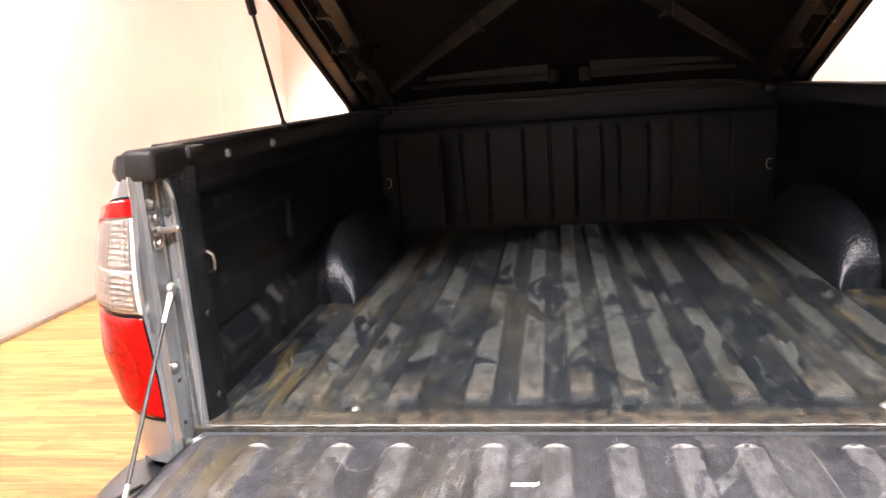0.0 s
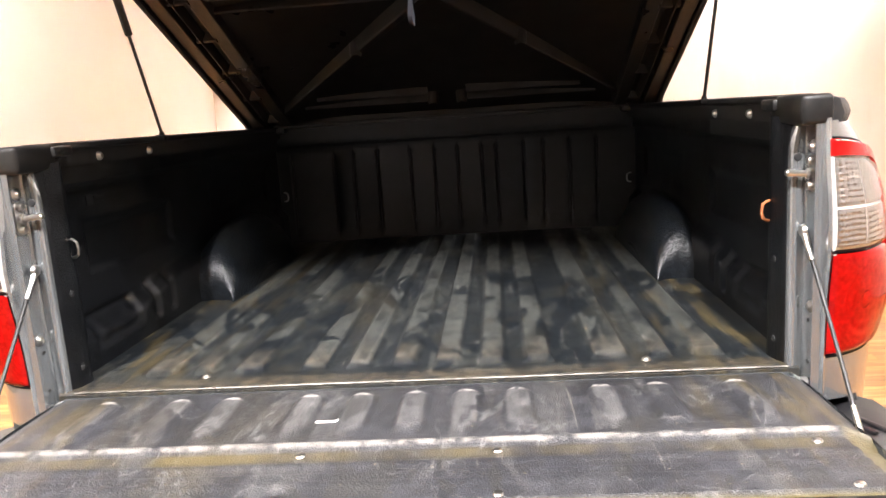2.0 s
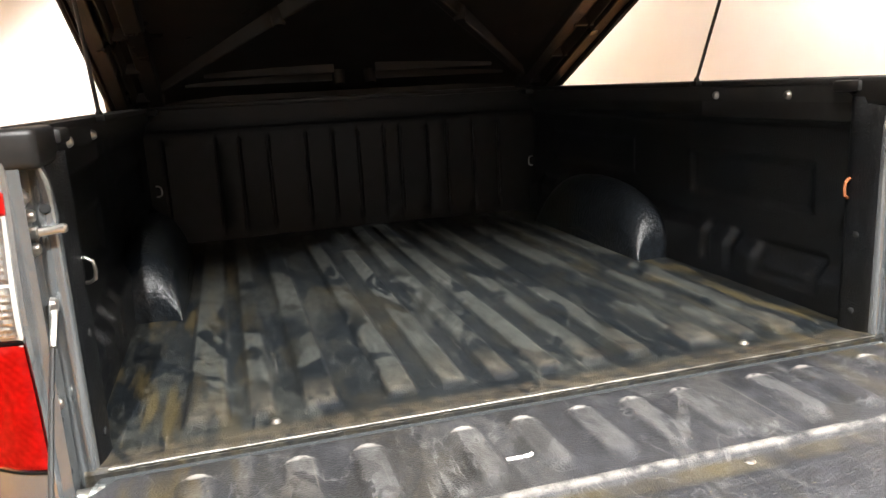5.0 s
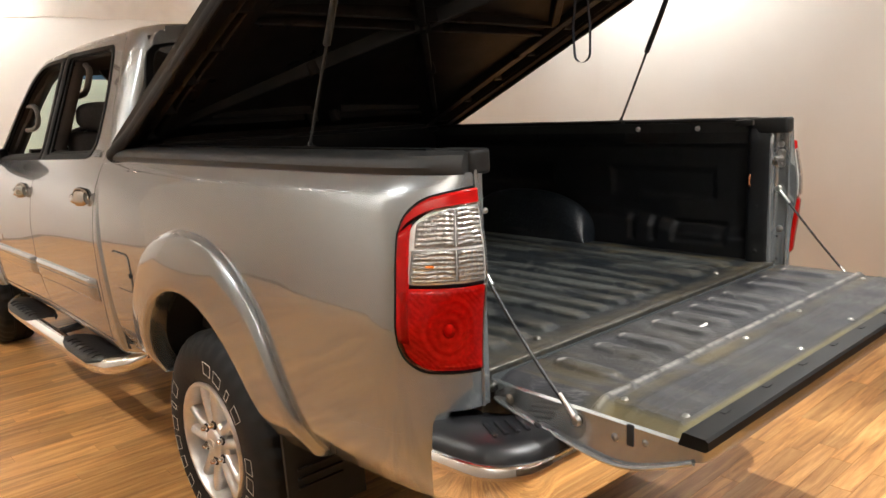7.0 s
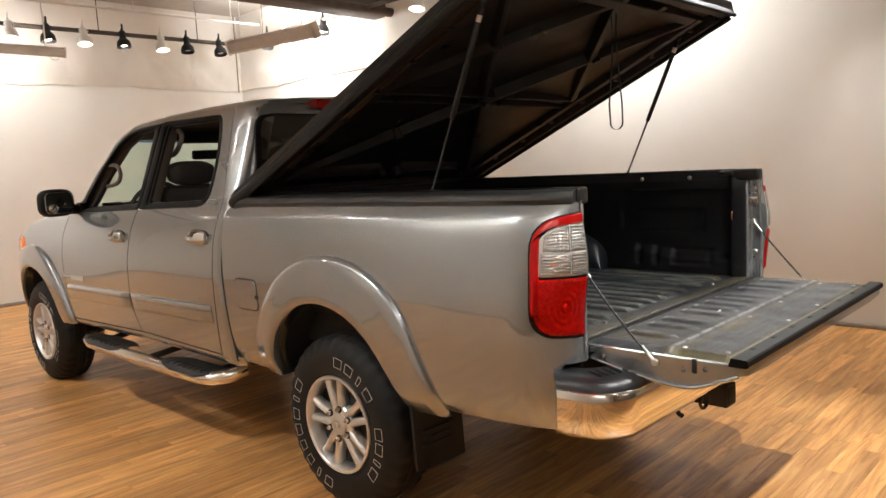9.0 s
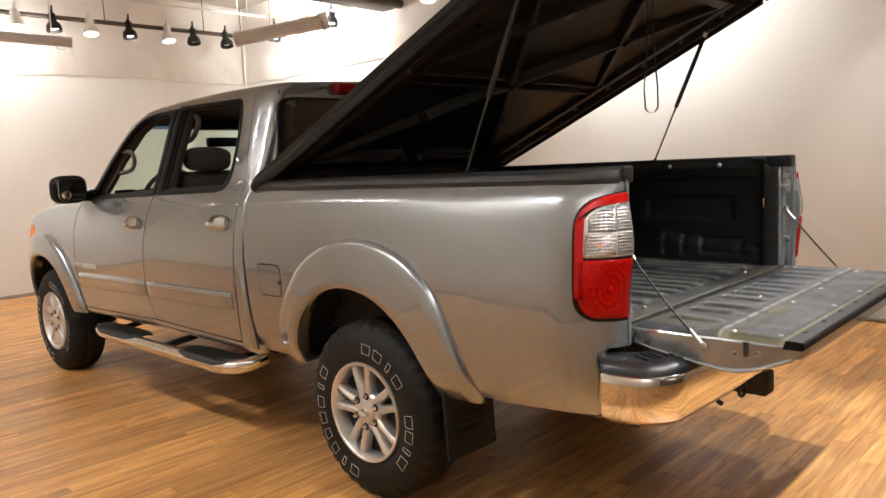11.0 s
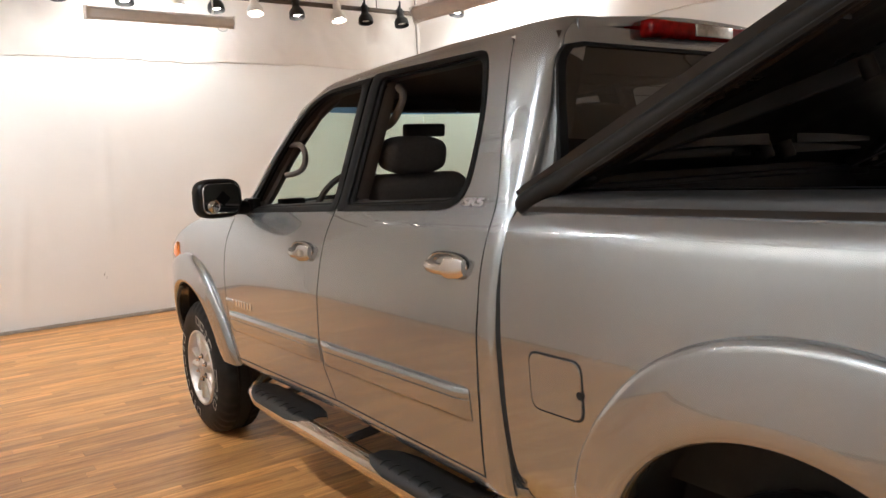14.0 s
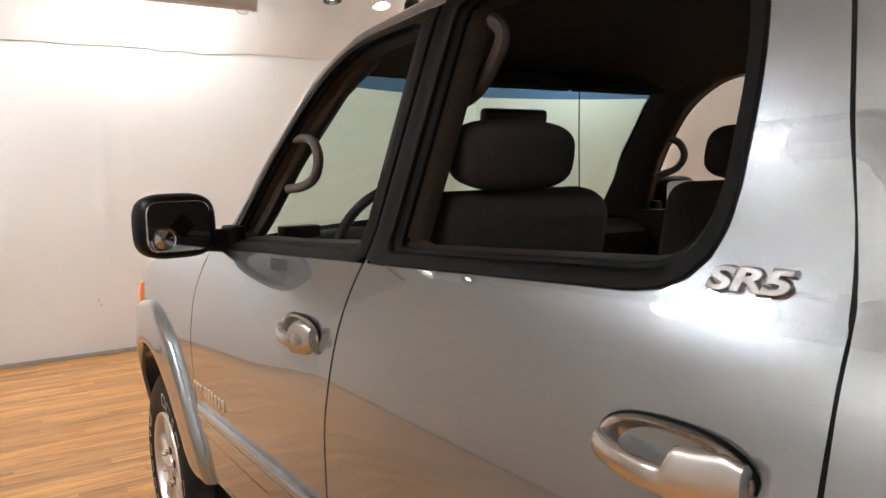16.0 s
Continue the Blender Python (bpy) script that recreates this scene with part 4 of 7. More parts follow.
def badge(parent, name, bars, material, label):
    """Raised plain bars in place of lettering: (y, z, width, height)."""
    for y, z, w, h, flip in bars:
        bm = BM()
        x = side_x(y, z)
        lo, hi = sorted(((x - 0.001) * flip, (x + 0.004) * flip))
        add_box(bm, lo, hi, y - w / 2, y + w / 2, z - h / 2, z + h / 2, 0.0015, 1)
        part(name, bm, material, parent, label)


def letters(parent, text, y, z, size, flip, material, label):
    """Raised letters on the flank, reading from front to rear on the left side."""
    cu = bpy.data.curves.new("letters", "FONT")
    cu.body, cu.size, cu.extrude, cu.bevel_depth, cu.shear, cu.offset = text, size, 0.003, 0.0012, 0.12, 0.0003
    tmp = bpy.data.objects.new("letters", cu)
    me = bpy.data.meshes.new_from_object(tmp)
    bpy.data.objects.remove(tmp)
    bm = BM()
    bm.from_mesh(me)
    bpy.data.meshes.remove(me)
    for v in bm.verts:
        u, w, d = v.co.x * 1.90, v.co.y, v.co.z
        yy, zz = (y - u, z + w) if flip < 0 else (y + u, z + w)
        v.co = ((side_x(yy, zz) + 0.002 + d) * flip, yy, zz)
    part("trim_badge", bm, material, parent, label, smooth=30)


for flip in (-1, 1):
    fdoor = door_lower("front_door", FRONT_Y, GAP_Y, flip)
    door_parts(fdoor, FWIN, FWIN_R, FTRIM, [0.02, 0.01, 0.01, 0.1, 0.15, 0.12], flip)
    handle(fdoor, 3.205, 1.155, flip, key=True)
    moulding(fdoor, GAP_Y(0.78) + 0.012, 4.105, flip)
    rdoor = door_lower("rear_door", GAP_Y, REAR_Y, flip)
    door_parts(rdoor, RWIN, RWIN_R, RTRIM, [0.01, 0.12, 0.12, 0.06, 0.01], flip)
    bm = BM()
    ring_panel(bm, rounded(RTRIM, [0.01, 0.12, 0.12, 0.06, 0.01]), rounded(ROUTER, [0.002, 0.004, 0.02, 0.02, 0.02, 0.05, 0.002]), 160, 8, flip, out=-0.0008)
    part("window_frame", bm, PAINT, rdoor, "silver upper door frame", smooth=45)
    handle(rdoor, 2.215, 1.175, flip)
    moulding(rdoor, 2.12, GAP_Y(0.78) - 0.012, flip)
    badge(fdoor, "model_badge", [(4.105 - 0.036 * k - (0.02 if k > 2 else 0), 0.851 + (0.006 if k < 3 else 0), 0.022, 0.014 if k < 3 else 0.034, flip) for k in range(9)], CHROME, "chrome model badge")
    letters(rdoor, "SR5", 2.226 if flip < 0 else 2.12, 1.343, 0.032, flip, BADGE, "raised chrome trim letters")
    # sill under the doors
    bm = BM()
    rows = []
    for y in span(1.96, 4.16, 30):
        z = SILL(y)
        rows.append([on_side(y, z + 0.030, -0.006), on_side(y, z + 0.028, 0.0), on_side(y, z + 0.012, 0.002), on_side(y, z - 0.012, -0.004), on_side(y, z - 0.03, -0.03), on_side(y, z - 0.035, -0.20)])
    add_grid(bm, rows, flip=flip)
    part("rocker_sill", bm, PAINT, truck, "silver sill below the doors", smooth=45)
    # cab rear corner pillar
    bm = BM()
    rows = []
    for z in span(0.53, 1.845, 44):
        yr = REAR_Y(z) - 0.002
        x = side_x(yr, z)
        wide = smooth01((z - 1.26) / 0.24)
        back = 1.990 + 0.027 * smooth01((z - 1.35) / 0.5)
        y0, deep = min(yr - 0.004, 2.014 + (yr - 2.014) * wide), 0.024 + 0.038 * wide
        row = [(x, yr, z), (x, y0, z)]
        for k in range(1, 9):
            a = math.pi / 2 * k / 8
            row.append((x - deep * (1 - math.cos(a)), y0 - (y0 - back) * math.sin(a), z))
        row.append((x - 0.10, back - 0.002, z))
        row.append((x - 0.16, back - 0.003, z))
        rows.append(row)
    for dx, dz in ((0.006, 0.014), (0.024, 0.026), (0.055, 0.034), (0.09, 0.037)):
        rows.append([(q[0] - dx, q[1] + dx * 0.12, 1.845 + dz) for q in row])
    add_grid(bm, rows, flip=flip)
    part("cab_corner", bm, PAINT, truck, "silver rear cab corner pillar", smooth=60)
    # black strip that paints the shade in the gap between cab and bed
    bm = BM()
    rows = []
    for z in span(0.56, 1.33, 20):
        x = min(side_x(2.06, z), flank_x(z)) - 0.012
        rows.append([(x - 0.03, 1.952, z), (x, 1.955, z), (x - 0.002, 1.972, z), (x, 1.993, z), (x - 0.03, 1.995, z)])
    add_grid(bm, rows, flip=flip)
    part("gap_shade", bm, WELL, truck, "black strip standing in for the shade between cab and bed", smooth=60)
    # roof rail, above the doors and down the front pillar
    bm = BM()
    top = [(2.158, 1.846), (2.55, 1.850), (2.98, 1.842), (3.375, 1.824), (3.585, 1.742), (3.787, 1.546), (3.945, 1.335), (4.05, 1.262)]
    rows = []
    for k in range(49):
        s = k / 48 * (len(top) - 1)
        i = min(int(s), len(top) - 2)
        p = Vector(top[i]).lerp(Vector(top[i + 1]), s - i)
        up = smooth01((p.x - 3.1) / 0.5)
        y, z = p
        x = side_x(y, z)
        rows.append([(x + 0.002, y, z - 0.006), (x - 0.006, y + 0.012 * up, z + 0.010), (x - 0.03, y + 0.035 * up, z + 0.026 - 0.006 * up), (x - 0.07, y + 0.065 * up, z + 0.036 - 0.014 * up), (x - 0.11, y + 0.075 * up, z + 0.042 - 0.03 * up)])
    add_grid(bm, rows, flip=flip)
    flange(bm, 0, 0, -0.01)
    part("roof_rail", bm, PAINT, truck, "silver roof rail and windscreen pillar", smooth=60)
    # front fender
    bm = BM()
    ys = ys_round(4.14, 5.25, FC, FR + 0.05, 50)
    ftop = lambda y: float(np.interp(y, [4.0, 4.3, 4.65, 4.8, 5.0, 5.25], [1.275, 1.262, 1.225, 1.19, 1.12, 1.02]))
    rows = []
    for y in [4.105, 4.12] + ys:
        a = arch_bottom(y, 0.50, FC, FR + 0.05)
        b = ftop(y)
        row = []
        for k in range(21):
            z = a + (b - a) * k / 20
            row.append(on_side(max(y, FRONT_Y(z) + 0.005) if y < 4.13 else y, z))
        if y < 4.13:
            row = [(q[0], q[1] if y > 4.11 else FRONT_Y(q[2]) + 0.005, q[2]) for q in row]
        row += [(row[-1][0] - 0.03, y, b + 0.018), (row[-1][0] - 0.10, y, b + 0.035)]
        rows.append(row)
    add_grid(bm, rows, flip=flip)
    fender = part("front_fender", bm, PAINT, truck, "silver front fender", smooth=45)
    flare("front_wheel_flare", FC, FR, F_ANG, F_RAD, 0.50, flip)
    wheel_well(FC, FR, flip)
    # amber corner lamp
    bm = BM()
    loop = resample(rounded([(4.86, 1.0), (5.05, 0.97), (5.05, 1.10), (4.90, 1.11)], 0.03), 30)
    add_grid(bm, [[on_side(*(Vector((4.97, 1.05)).lerp(p, t)), o) for p in loop] for t, o in ((0.02, 0.016), (0.7, 0.014), (0.95, 0.008), (1, -0.004))], close_u=True, flip=flip)
    part("corner_lamp", bm, AMBER, truck, "amber front corner lamp")
    # black corner of the front bumper
    bm = BM()
    rows = []
    for z in span(0.50, 0.84, 12):
        bulge = 0.02 * math.sin(math.pi * (z - 0.5) / 0.34)
        row = [on_side(y, z, 0.012 + bulge) for y in span(4.715 + math.sqrt(max(0.0, (FR - 0.01) ** 2 - (z - FC[1]) ** 2)), 5.34, 14)]
        rows.append(row + [(row[-1][0] * 0.5, 5.44 + bulge, z), (0.0, 5.46 + bulge, z)])
    add_grid(bm, rows, flip=flip)
    flange(bm, -0.01 * flip, -0.02, 0)
    part("front_bumper", bm, PLASTIC, truck, "black front bumper corner")

# ---- roof, screens, bonnet ----
bm = BM()
rows = []
for y in span(2.012, 3.50, 20):
    ze = float(np.interp(y, [1.99, 2.165, 2.55, 2.98, 3.30, 3.5], [1.835, 1.846, 1.85, 1.842, 1.818, 1.785])) + 0.040
    xe = side_x(2.5, 1.846) - 0.10
    rows.append([(xe * t, y + 0.18 * (1 - t * t) * smooth01((y - 2.7) / 0.72), ze + 0.035 * (1 - t * t) - 0.01 * smooth01((2.06 - y) / 0.07)) for t in span(-1, 1, 20)])
add_grid(bm, rows)
flange(bm, 0, 0, -0.03)
part("roof", bm, PAINT, truck, "silver cab roof", smooth=50)

bm = BM()
hl = []
for y in span(2.02, 3.50, 12):
    ze = float(np.interp(y, [1.99, 2.55, 2.98, 3.28, 3.50], [1.81, 1.825, 1.82, 1.795, 1.752]))
    hl.append([(0.66 * t, y + 0.16 * (1 - t * t) * smooth01((y - 2.7) / 0.7), ze + 0.02 * (1 - t * t)) for t in span(-1, 1, 12)])
add_grid(bm, hl)
flange(bm, 0, 0, 0.02)
part("headliner", bm, HEADLINER, truck, "brown cloth headliner")

# windscreen with a blue band along its top
def screen_point(s, t):
    """s across from -1 to 1, t from bonnet (0) to roof (1)."""
    xb, xt = 0.80, 0.635
    bow = 0.13 * (1 - s * s)
    return Vector(((xb + (xt - xb) * t) * s, 4.13 + bow * 1.6 + (3.59 + bow * 1.1 - 4.13 - bow * 1.6) * t, 1.245 + (1.825 - 1.245) * t))


for nm, t0, t1, m, lab in (("windscreen", 0.0, 0.87, CLEARGLASS, "clear greenish windscreen"), ("windscreen_band", 0.87, 1.0, BAND, "blue shade band of the windscreen")):
    bm = BM()
    add_grid(bm, [[screen_point(s, t) for s in span(-1, 1, 16)] for t in span(t0, t1, 8)])
    ob = part(nm, bm, m, truck, lab)
    ob.visible_shadow = False
for s in (-1, 1):
    # inner front pillar, from the door window to the windscreen
    bm = BM()
    rows = []
    for z in span(1.30, 1.80, 16):
        yf = float(np.interp(z, [1.318, 1.524, 1.709, 1.786], [3.872, 3.735, 3.545, 3.37]))
        xo = side_x(yf, z) - 0.045
        q = screen_point(1, min(1.0, (z - 1.245) / 0.58))
        rows.append([(xo + 0.010, yf + 0.012, z), (xo - 0.012, yf - 0.022, z), (xo - 0.030, yf - 0.022, z), (xo - 0.050, yf + 0.005, z), (xo - 0.070, yf + 0.05, z), (q.x - 0.045, q.y - 0.03, z), (q.x - 0.02, q.y - 0.004, z)])
    add_grid(bm, rows, flip=s)
    part("screen_pillar_trim", bm, TAUPE, truck, "taupe windscreen pillar trim", smooth=60)

# rear wall of the cab with its tinted window
BACK = lambda z: 1.962 + 0.055 * smooth01((z - 1.35) / 0.5)
gl = rounded([(-0.735, 1.40), (0.735, 1.40), (0.672, 1.800), (-0.672, 1.800)], [0.05, 0.05, 0.08, 0.08], 7)
ol = rounded([(-0.80, 0.60), (0.80, 0.60), (0.80, 1.30), (0.63, 1.852), (-0.63, 1.852), (-0.80, 1.30)], 0.02)
a, b = aligned(gl, 120, (0, 1.58)), aligned(ol, 120, (0, 1.58))
bm = BM()
add_grid(bm, [[(p.lerp(q, t).x, BACK(p.lerp(q, t).y) - 0.003, p.lerp(q, t).y) for p, q in zip(a, b)] for t in span(0, 1, 5)], close_u=True)
flange(bm, 0, 0.04, 0)
rear_wall = part("cab_rear_wall", bm, PAINT, truck, "silver rear wall of the cab", smooth=50)
bm = BM()
add_grid(bm, [[(p.x * k, BACK(p.y) + o, 1.58 + (p.y - 1.58) * k) for p in a] for k, o in ((1.012, -0.004), (1.008, -0.012), (0.965, -0.012), (0.955, 0.004))], close_u=True)
part("rear_window_seal", bm, TRIM, rear_wall, "black rubber rear window seal")
bm = BM()
rows = []
for z in span(1.402, 1.798, 16):
    half_w = 0.728 - 0.062 * (z - 1.40) / 0.40 - 0.03 * smooth01((1.43 - z) / 0.03) - 0.03 * smooth01((z - 1.765) / 0.035)
    rows.append([(half_w * t, BACK(z), z) for t in span(-1, 1, 20)])
add_grid(bm, rows)
rg = part("rear_window", bm, TINT, rear_wall, "dark tinted rear window")
rg.visible_shadow = False
bm = BM()
for k in range(9):
    z = 1.47 + 0.03 * k
    add_tube(bm, [(-0.6, BACK(z) + 0.004, z), (0.6, BACK(z) + 0.004, z)], 0.0012, 4)
part("heater_lines", bm, DASH, rg, "thin heater lines")
bm = BM()
add_box(bm, -0.315, 0.315, 1.965, 2.09, 1.828, 1.884, 0.018, 3)
bl = part("third_brake_light", bm, REDDARK, truck, "red high-mounted brake light")
bm = BM()
add_box(bm, -0.10, 0.10, 1.961, 1.97, 1.838, 1.876, 0.004, 2)
part("cargo_lamp", bm, CLEARLENS, bl, "clear cargo lamp lens")

bm = BM()
rows = []
for y in span(4.03, 5.38, 20):
    ze = float(np.interp(y, [4.0, 4.3, 4.65, 4.8, 5.0, 5.25, 5.4], [1.275, 1.275, 1.25, 1.22, 1.16, 1.06, 0.95])) + 0.03
    xe = side_x(y, 1.2) - 0.10
    rows.append([(xe * t, y + 0.10 * (1 - t * t) * smooth01((y - 4.9) / 0.4), ze + 0.05 * (1 - t * t)) for t in span(-1, 1, 20)])
add_grid(bm, rows)
flange(bm, 0, 0, -0.03)
part("bonnet", bm, PAINT, truck, "silver bonnet", smooth=50)
bm = BM()
add_lathe(bm, [(0.0, 0.05), (0.006, 0.05), (0.010, 0.03), (0.020, 0.0), (0.022, -0.02)], (0.80, 4.22, 1.285), 14, "z")
aerial = part("aerial", bm, PLASTIC, truck, "thin black whip aerial")
bm = BM()
add_tube(bm, [(0.80, 4.22, 1.32), (0.80, 4.215, 1.65), (0.80, 4.20, 2.05)], [0.0035, 0.003, 0.002], 8)
part("mast", bm, PLASTIC, aerial)
bm = BM()
add_box(bm, -0.72, 0.72, 5.28, 5.42, 0.80, 1.05, 0.03, 3)
part("grille", bm, PLASTIC, truck, "black front grille")

# ---- cabin ----
def seat(x, half, xh, parent=truck):
    bm = BM()
    m = Euler((radians(12), 0, 0)).to_matrix()
    add_box(bm, -half, half, -0.07, 0.07, -0.36, 0.36, 0.06, 4, Matrix.Translation((x, 3.06, 1.09)) @ m.to_4x4())
    s = part("seat", bm, CLOTH, parent, "grey cloth seat with a headrest")
    bm = BM()
    add_blob(bm, (x, 3.34, 0.80), (half, 0.28, 0.10), 3.0, 24, 12)
    part("cushion", bm, CLOTH, s)
    bm = BM()
    add_blob(bm, (xh, 2.96, 1.516), (0.150, 0.060, 0.073), 3.2, 26, 16, m)
    part("headrest", bm, CLOTH, s, "rounded cloth headrest")
    for d in (-0.05, 0.05):
        bm = BM()
        add_tube(bm, [(xh + d, 2.995, 1.38), (xh + d, 2.97, 1.47)], 0.006, 8)
        part("headrest_post", bm, DASH, s)
    return s


seat(-0.52, 0.235, -0.56)
seat(0.30, 0.30, 0.245)
bm = BM()
add_blob(bm, (0, 2.20, 1.02), (0.68, 0.09, 0.34), 5, 40, 14, Euler((radians(-10), 0, 0)).to_matrix())
rs = part("rear_seat", bm, CLOTH, truck, "grey cloth rear bench backrest")
for x in (-0.36, 0.36):
    bm = BM()
    add_blob(bm, (x, 2.16, 1.535), (0.16, 0.055, 0.110), 3, 24, 14)
    part("headrest", bm, CLOTH, rs, "rounded cloth headrest")
bm = BM()
rows = []
for y, z in ((4.24, 1.235), (4.14, 1.265), (4.0, 1.29), (3.88, 1.285), (3.82, 1.24), (3.81, 1.10), (3.85, 0.85)):
    rows.append([(x, y + 0.04 * math.cos(x * 2), z + 0.035 * math.exp(-((x + 0.46) / 0.24) ** 2) * (y < 4.05)) for x in span(-0.80, 0.80, 24)])
add_grid(bm, rows)
flange(bm, 0, 0, -0.03)
dash = part("dashboard", bm, DASH, truck, "dark moulded dashboard")
bm = BM()
add_box(bm, -0.72, -0.60, 3.90, 3.97, 1.285, 1.345, 0.006, 2, None)
part("dash_vent", bm, PLASTIC, dash)
bm = BM()
c, r = Vector((-0.46, 3.68, 1.295)), 0.185
mm = Euler((radians(-62), 0, 0)).to_matrix()
add_tube(bm, [c + mm @ Vector((r * math.cos(a), r * math.sin(a), 0)) for a in span(0, 2 * math.pi, 40)], 0.015, 10, caps=False)
bmesh.ops.remove_doubles(bm, verts=bm.verts[:], dist=1e-4)
sw = part("steering_wheel", bm, DASH, truck, "dark steering wheel")
bm = BM()
add_blob(bm, c - mm @ Vector((0, 0, 0.02)), (0.075, 0.065, 0.03), 2.6, 16, 10, mm)
for a in (0.2, math.pi - 0.2, -math.pi / 2):
    add_tube(bm, [c, c + mm @ Vector((r * math.cos(a), r * math.sin(a), 0))], 0.012, 8)
add_tube(bm, [c, c + Vector((0, 0.25, -0.12))], 0.035, 10)
part("wheel_hub", bm, DASH, sw)
for flip in (-1, 1):
    bm = BM()
    x = 0.735 * flip
    pts = [(x + 0.03 * flip, 3.675, 1.598), (x + 0.004 * flip, 3.635, 1.596), (x, 3.597, 1.576), (x, 3.580, 1.532), (x, 3.615, 1.488), (x + 0.004 * flip, 3.69, 1.466), (x + 0.03 * flip, 3.74, 1.460)]
    add_tube(bm, bent(pts), 0.0135, 10)
    part("grab_handle", bm, TANGRIP, truck, "taupe grab handle on the windscreen pillar")
    bm = BM()
    x = 0.645 * flip
    pts = [(x + 0.03 * flip, 2.93, 1.79), (x + 0.008 * flip, 2.90, 1.775), (x, 2.877, 1.752), (x, 2.880, 1.725), (x, 2.914, 1.685), (x, 2.963, 1.648), (x + 0.01 * flip, 3.015, 1.628), (x + 0.05 * flip, 3.05, 1.622)]
    add_tube(bm, bent(pts), 0.0155, 10)
    part("grab_handle", bm, TANGRIP, truck, "taupe grab handle on the centre pillar")
    # centre pillar inside, and outer black pillar between the doors
    bm = BM()
    for z in (0,):
        rows = []
        for z in span(0.75, 1.82, 16):
            x = side_x(3.0, z) - 0.055
            rows.append([(x, 3.068, z), (x - 0.032, 3.055, z), (x - 0.040, 2.99, z), (x - 0.032, 2.94, z), (x, 2.928, z)])
        add_grid(bm, rows, flip=flip)
    part("centre_pillar", bm, TAUPE, truck, "taupe centre pillar trim")
    bm = BM()
    rows = []
    for z in span(1.10, 1.82, 14):
        x = side_x(2.1, z) - 0.062
        fore = 2.252 + 0.05 * smooth01((z - 1.6) / 0.2)
        rows.append([(x + 0.02, fore, z), (x - 0.008, fore - 0.02, z), (x - 0.016, 2.15, z), (x - 0.030, 2.06, z), (x - 0.075, 2.03, z)])
    add_grid(bm, rows, flip=flip)
    part("rear_pillar_trim", bm, TAUPE, truck, "taupe rear pillar trim")
    # inner door cards
    bm = BM()
    rows = []
    for z in span(0.60, 1.335, 8):
        x = side_x(3.0, z) - 0.10
        rows.append([(x, y, z + (0.012 * (3.0 - y) if z > 1.3 else 0)) for y in span(2.10, 3.95, 16)])
    rows.append([(side_x(3.0, 1.34) - 0.02, y, 1.335 + 0.012 * (3.0 - y)) for y in span(2.10, 3.95, 16)])
    add_grid(bm, rows, flip=flip)
    part("door_card", bm, TAUPE, truck, "taupe inner door card")
    bm = BM()
    x = 0.20 * flip
    add_box(bm, x - 0.195, x + 0.22 if flip > 0 else x + 0.195, -0.009, 0.009, -0.085, 0.085, 0.008, 2, pose(0, 3.46, 1.765, -62))
    part("sun_visor", bm, HEADLINER, truck, "brown folded sun visor")
bm = BM()
add_box(bm, -0.12, 0.12, -0.018, 0.018, -0.032, 0.032, 0.014, 3, pose(-0.13, 3.50, 1.645, 8))
rv = part("rear_view_mirror", bm, PLASTIC, truck, "black rear-view mirror")
bm = BM()
add_tube(bm, [(-0.13, 3.505, 1.650), (-0.13, 3.545, 1.662)], 0.012, 8)
part("stalk", bm, PLASTIC, rv)
bm = BM()
add_box(bm, -0.80, 0.80, 2.02, 4.0, 0.60, 0.66, 0.02)
part("cabin_floor", bm, DASH, truck, "dark cabin carpet")

# ---- door mirrors ----
for flip in (-1, 1):
    bm = BM()
    add_blob(bm, (flip * 1.045, 3.905, 1.368), (0.112, 0.062, 0.092), 3.4, 32, 18, Euler((0, 0, radians(-8 * flip))).to_matrix())
    mir = part("door_mirror", bm, TRIM, truck, "black door mirror with a round blind-spot insert", smooth=60)
    bm = BM()
    add_tube(bm, [(flip * 0.87, 3.90, 1.315), (flip * 0.93, 3.905, 1.318), (flip * 1.0, 3.91, 1.335)], [0.040, 0.034, 0.046], 14)
    add_box(bm, min(flip * 0.86, flip * 0.905), max(flip * 0.86, flip * 0.905), 3.83, 3.95, 1.29, 1.36, 0.012)
    part("mirror_arm", bm, TRIM, mir)
    bm = BM()
    mm = pose(flip * 1.045, 3.843, 1.368, 0, 0, -8 * flip)
    loop = resample(rounded([(-0.09, -0.07), (0.09, -0.07), (0.09, 0.07), (-0.09, 0.07)], 0.035), 40)
    add_grid(bm, [[mm @ Vector((p.x * t, o, p.y * t)) for p in loop] for t, o in ((0.02, 0.0), (0.6, 0.0), (0.97, 0.0), (1.0, 0.004))], close_u=True)
    part("mirror_face", bm, MIRROR, mir, "mirror glass")
    bm = BM()
    add_lathe(bm, [(0.0, -0.012), (0.018, -0.010), (0.027, -0.003), (0.031, -0.006), (0.031, 0.002)], mm @ Vector((flip * 0.045, 0, -0.035)), 24, "y", 1)
    part("blind_spot_mirror", bm, MIRROR, mir, "round convex mirror insert")

# ---- bed, inside ----
FLOORZ, BEDX, BEDY = 0.855, 0.80, 1.905
RIDGES = [(-0.585, 0.035), (-0.49, 0.022), (-0.384, 0.03), (-0.235, 0.026), (-0.134, 0.025), (-0.035, 0.025), (0.063, 0.025), (0.161, 0.025), (0.261, 0.027), (0.415, 0.036), (0.52, 0.022), (0.62, 0.03)]


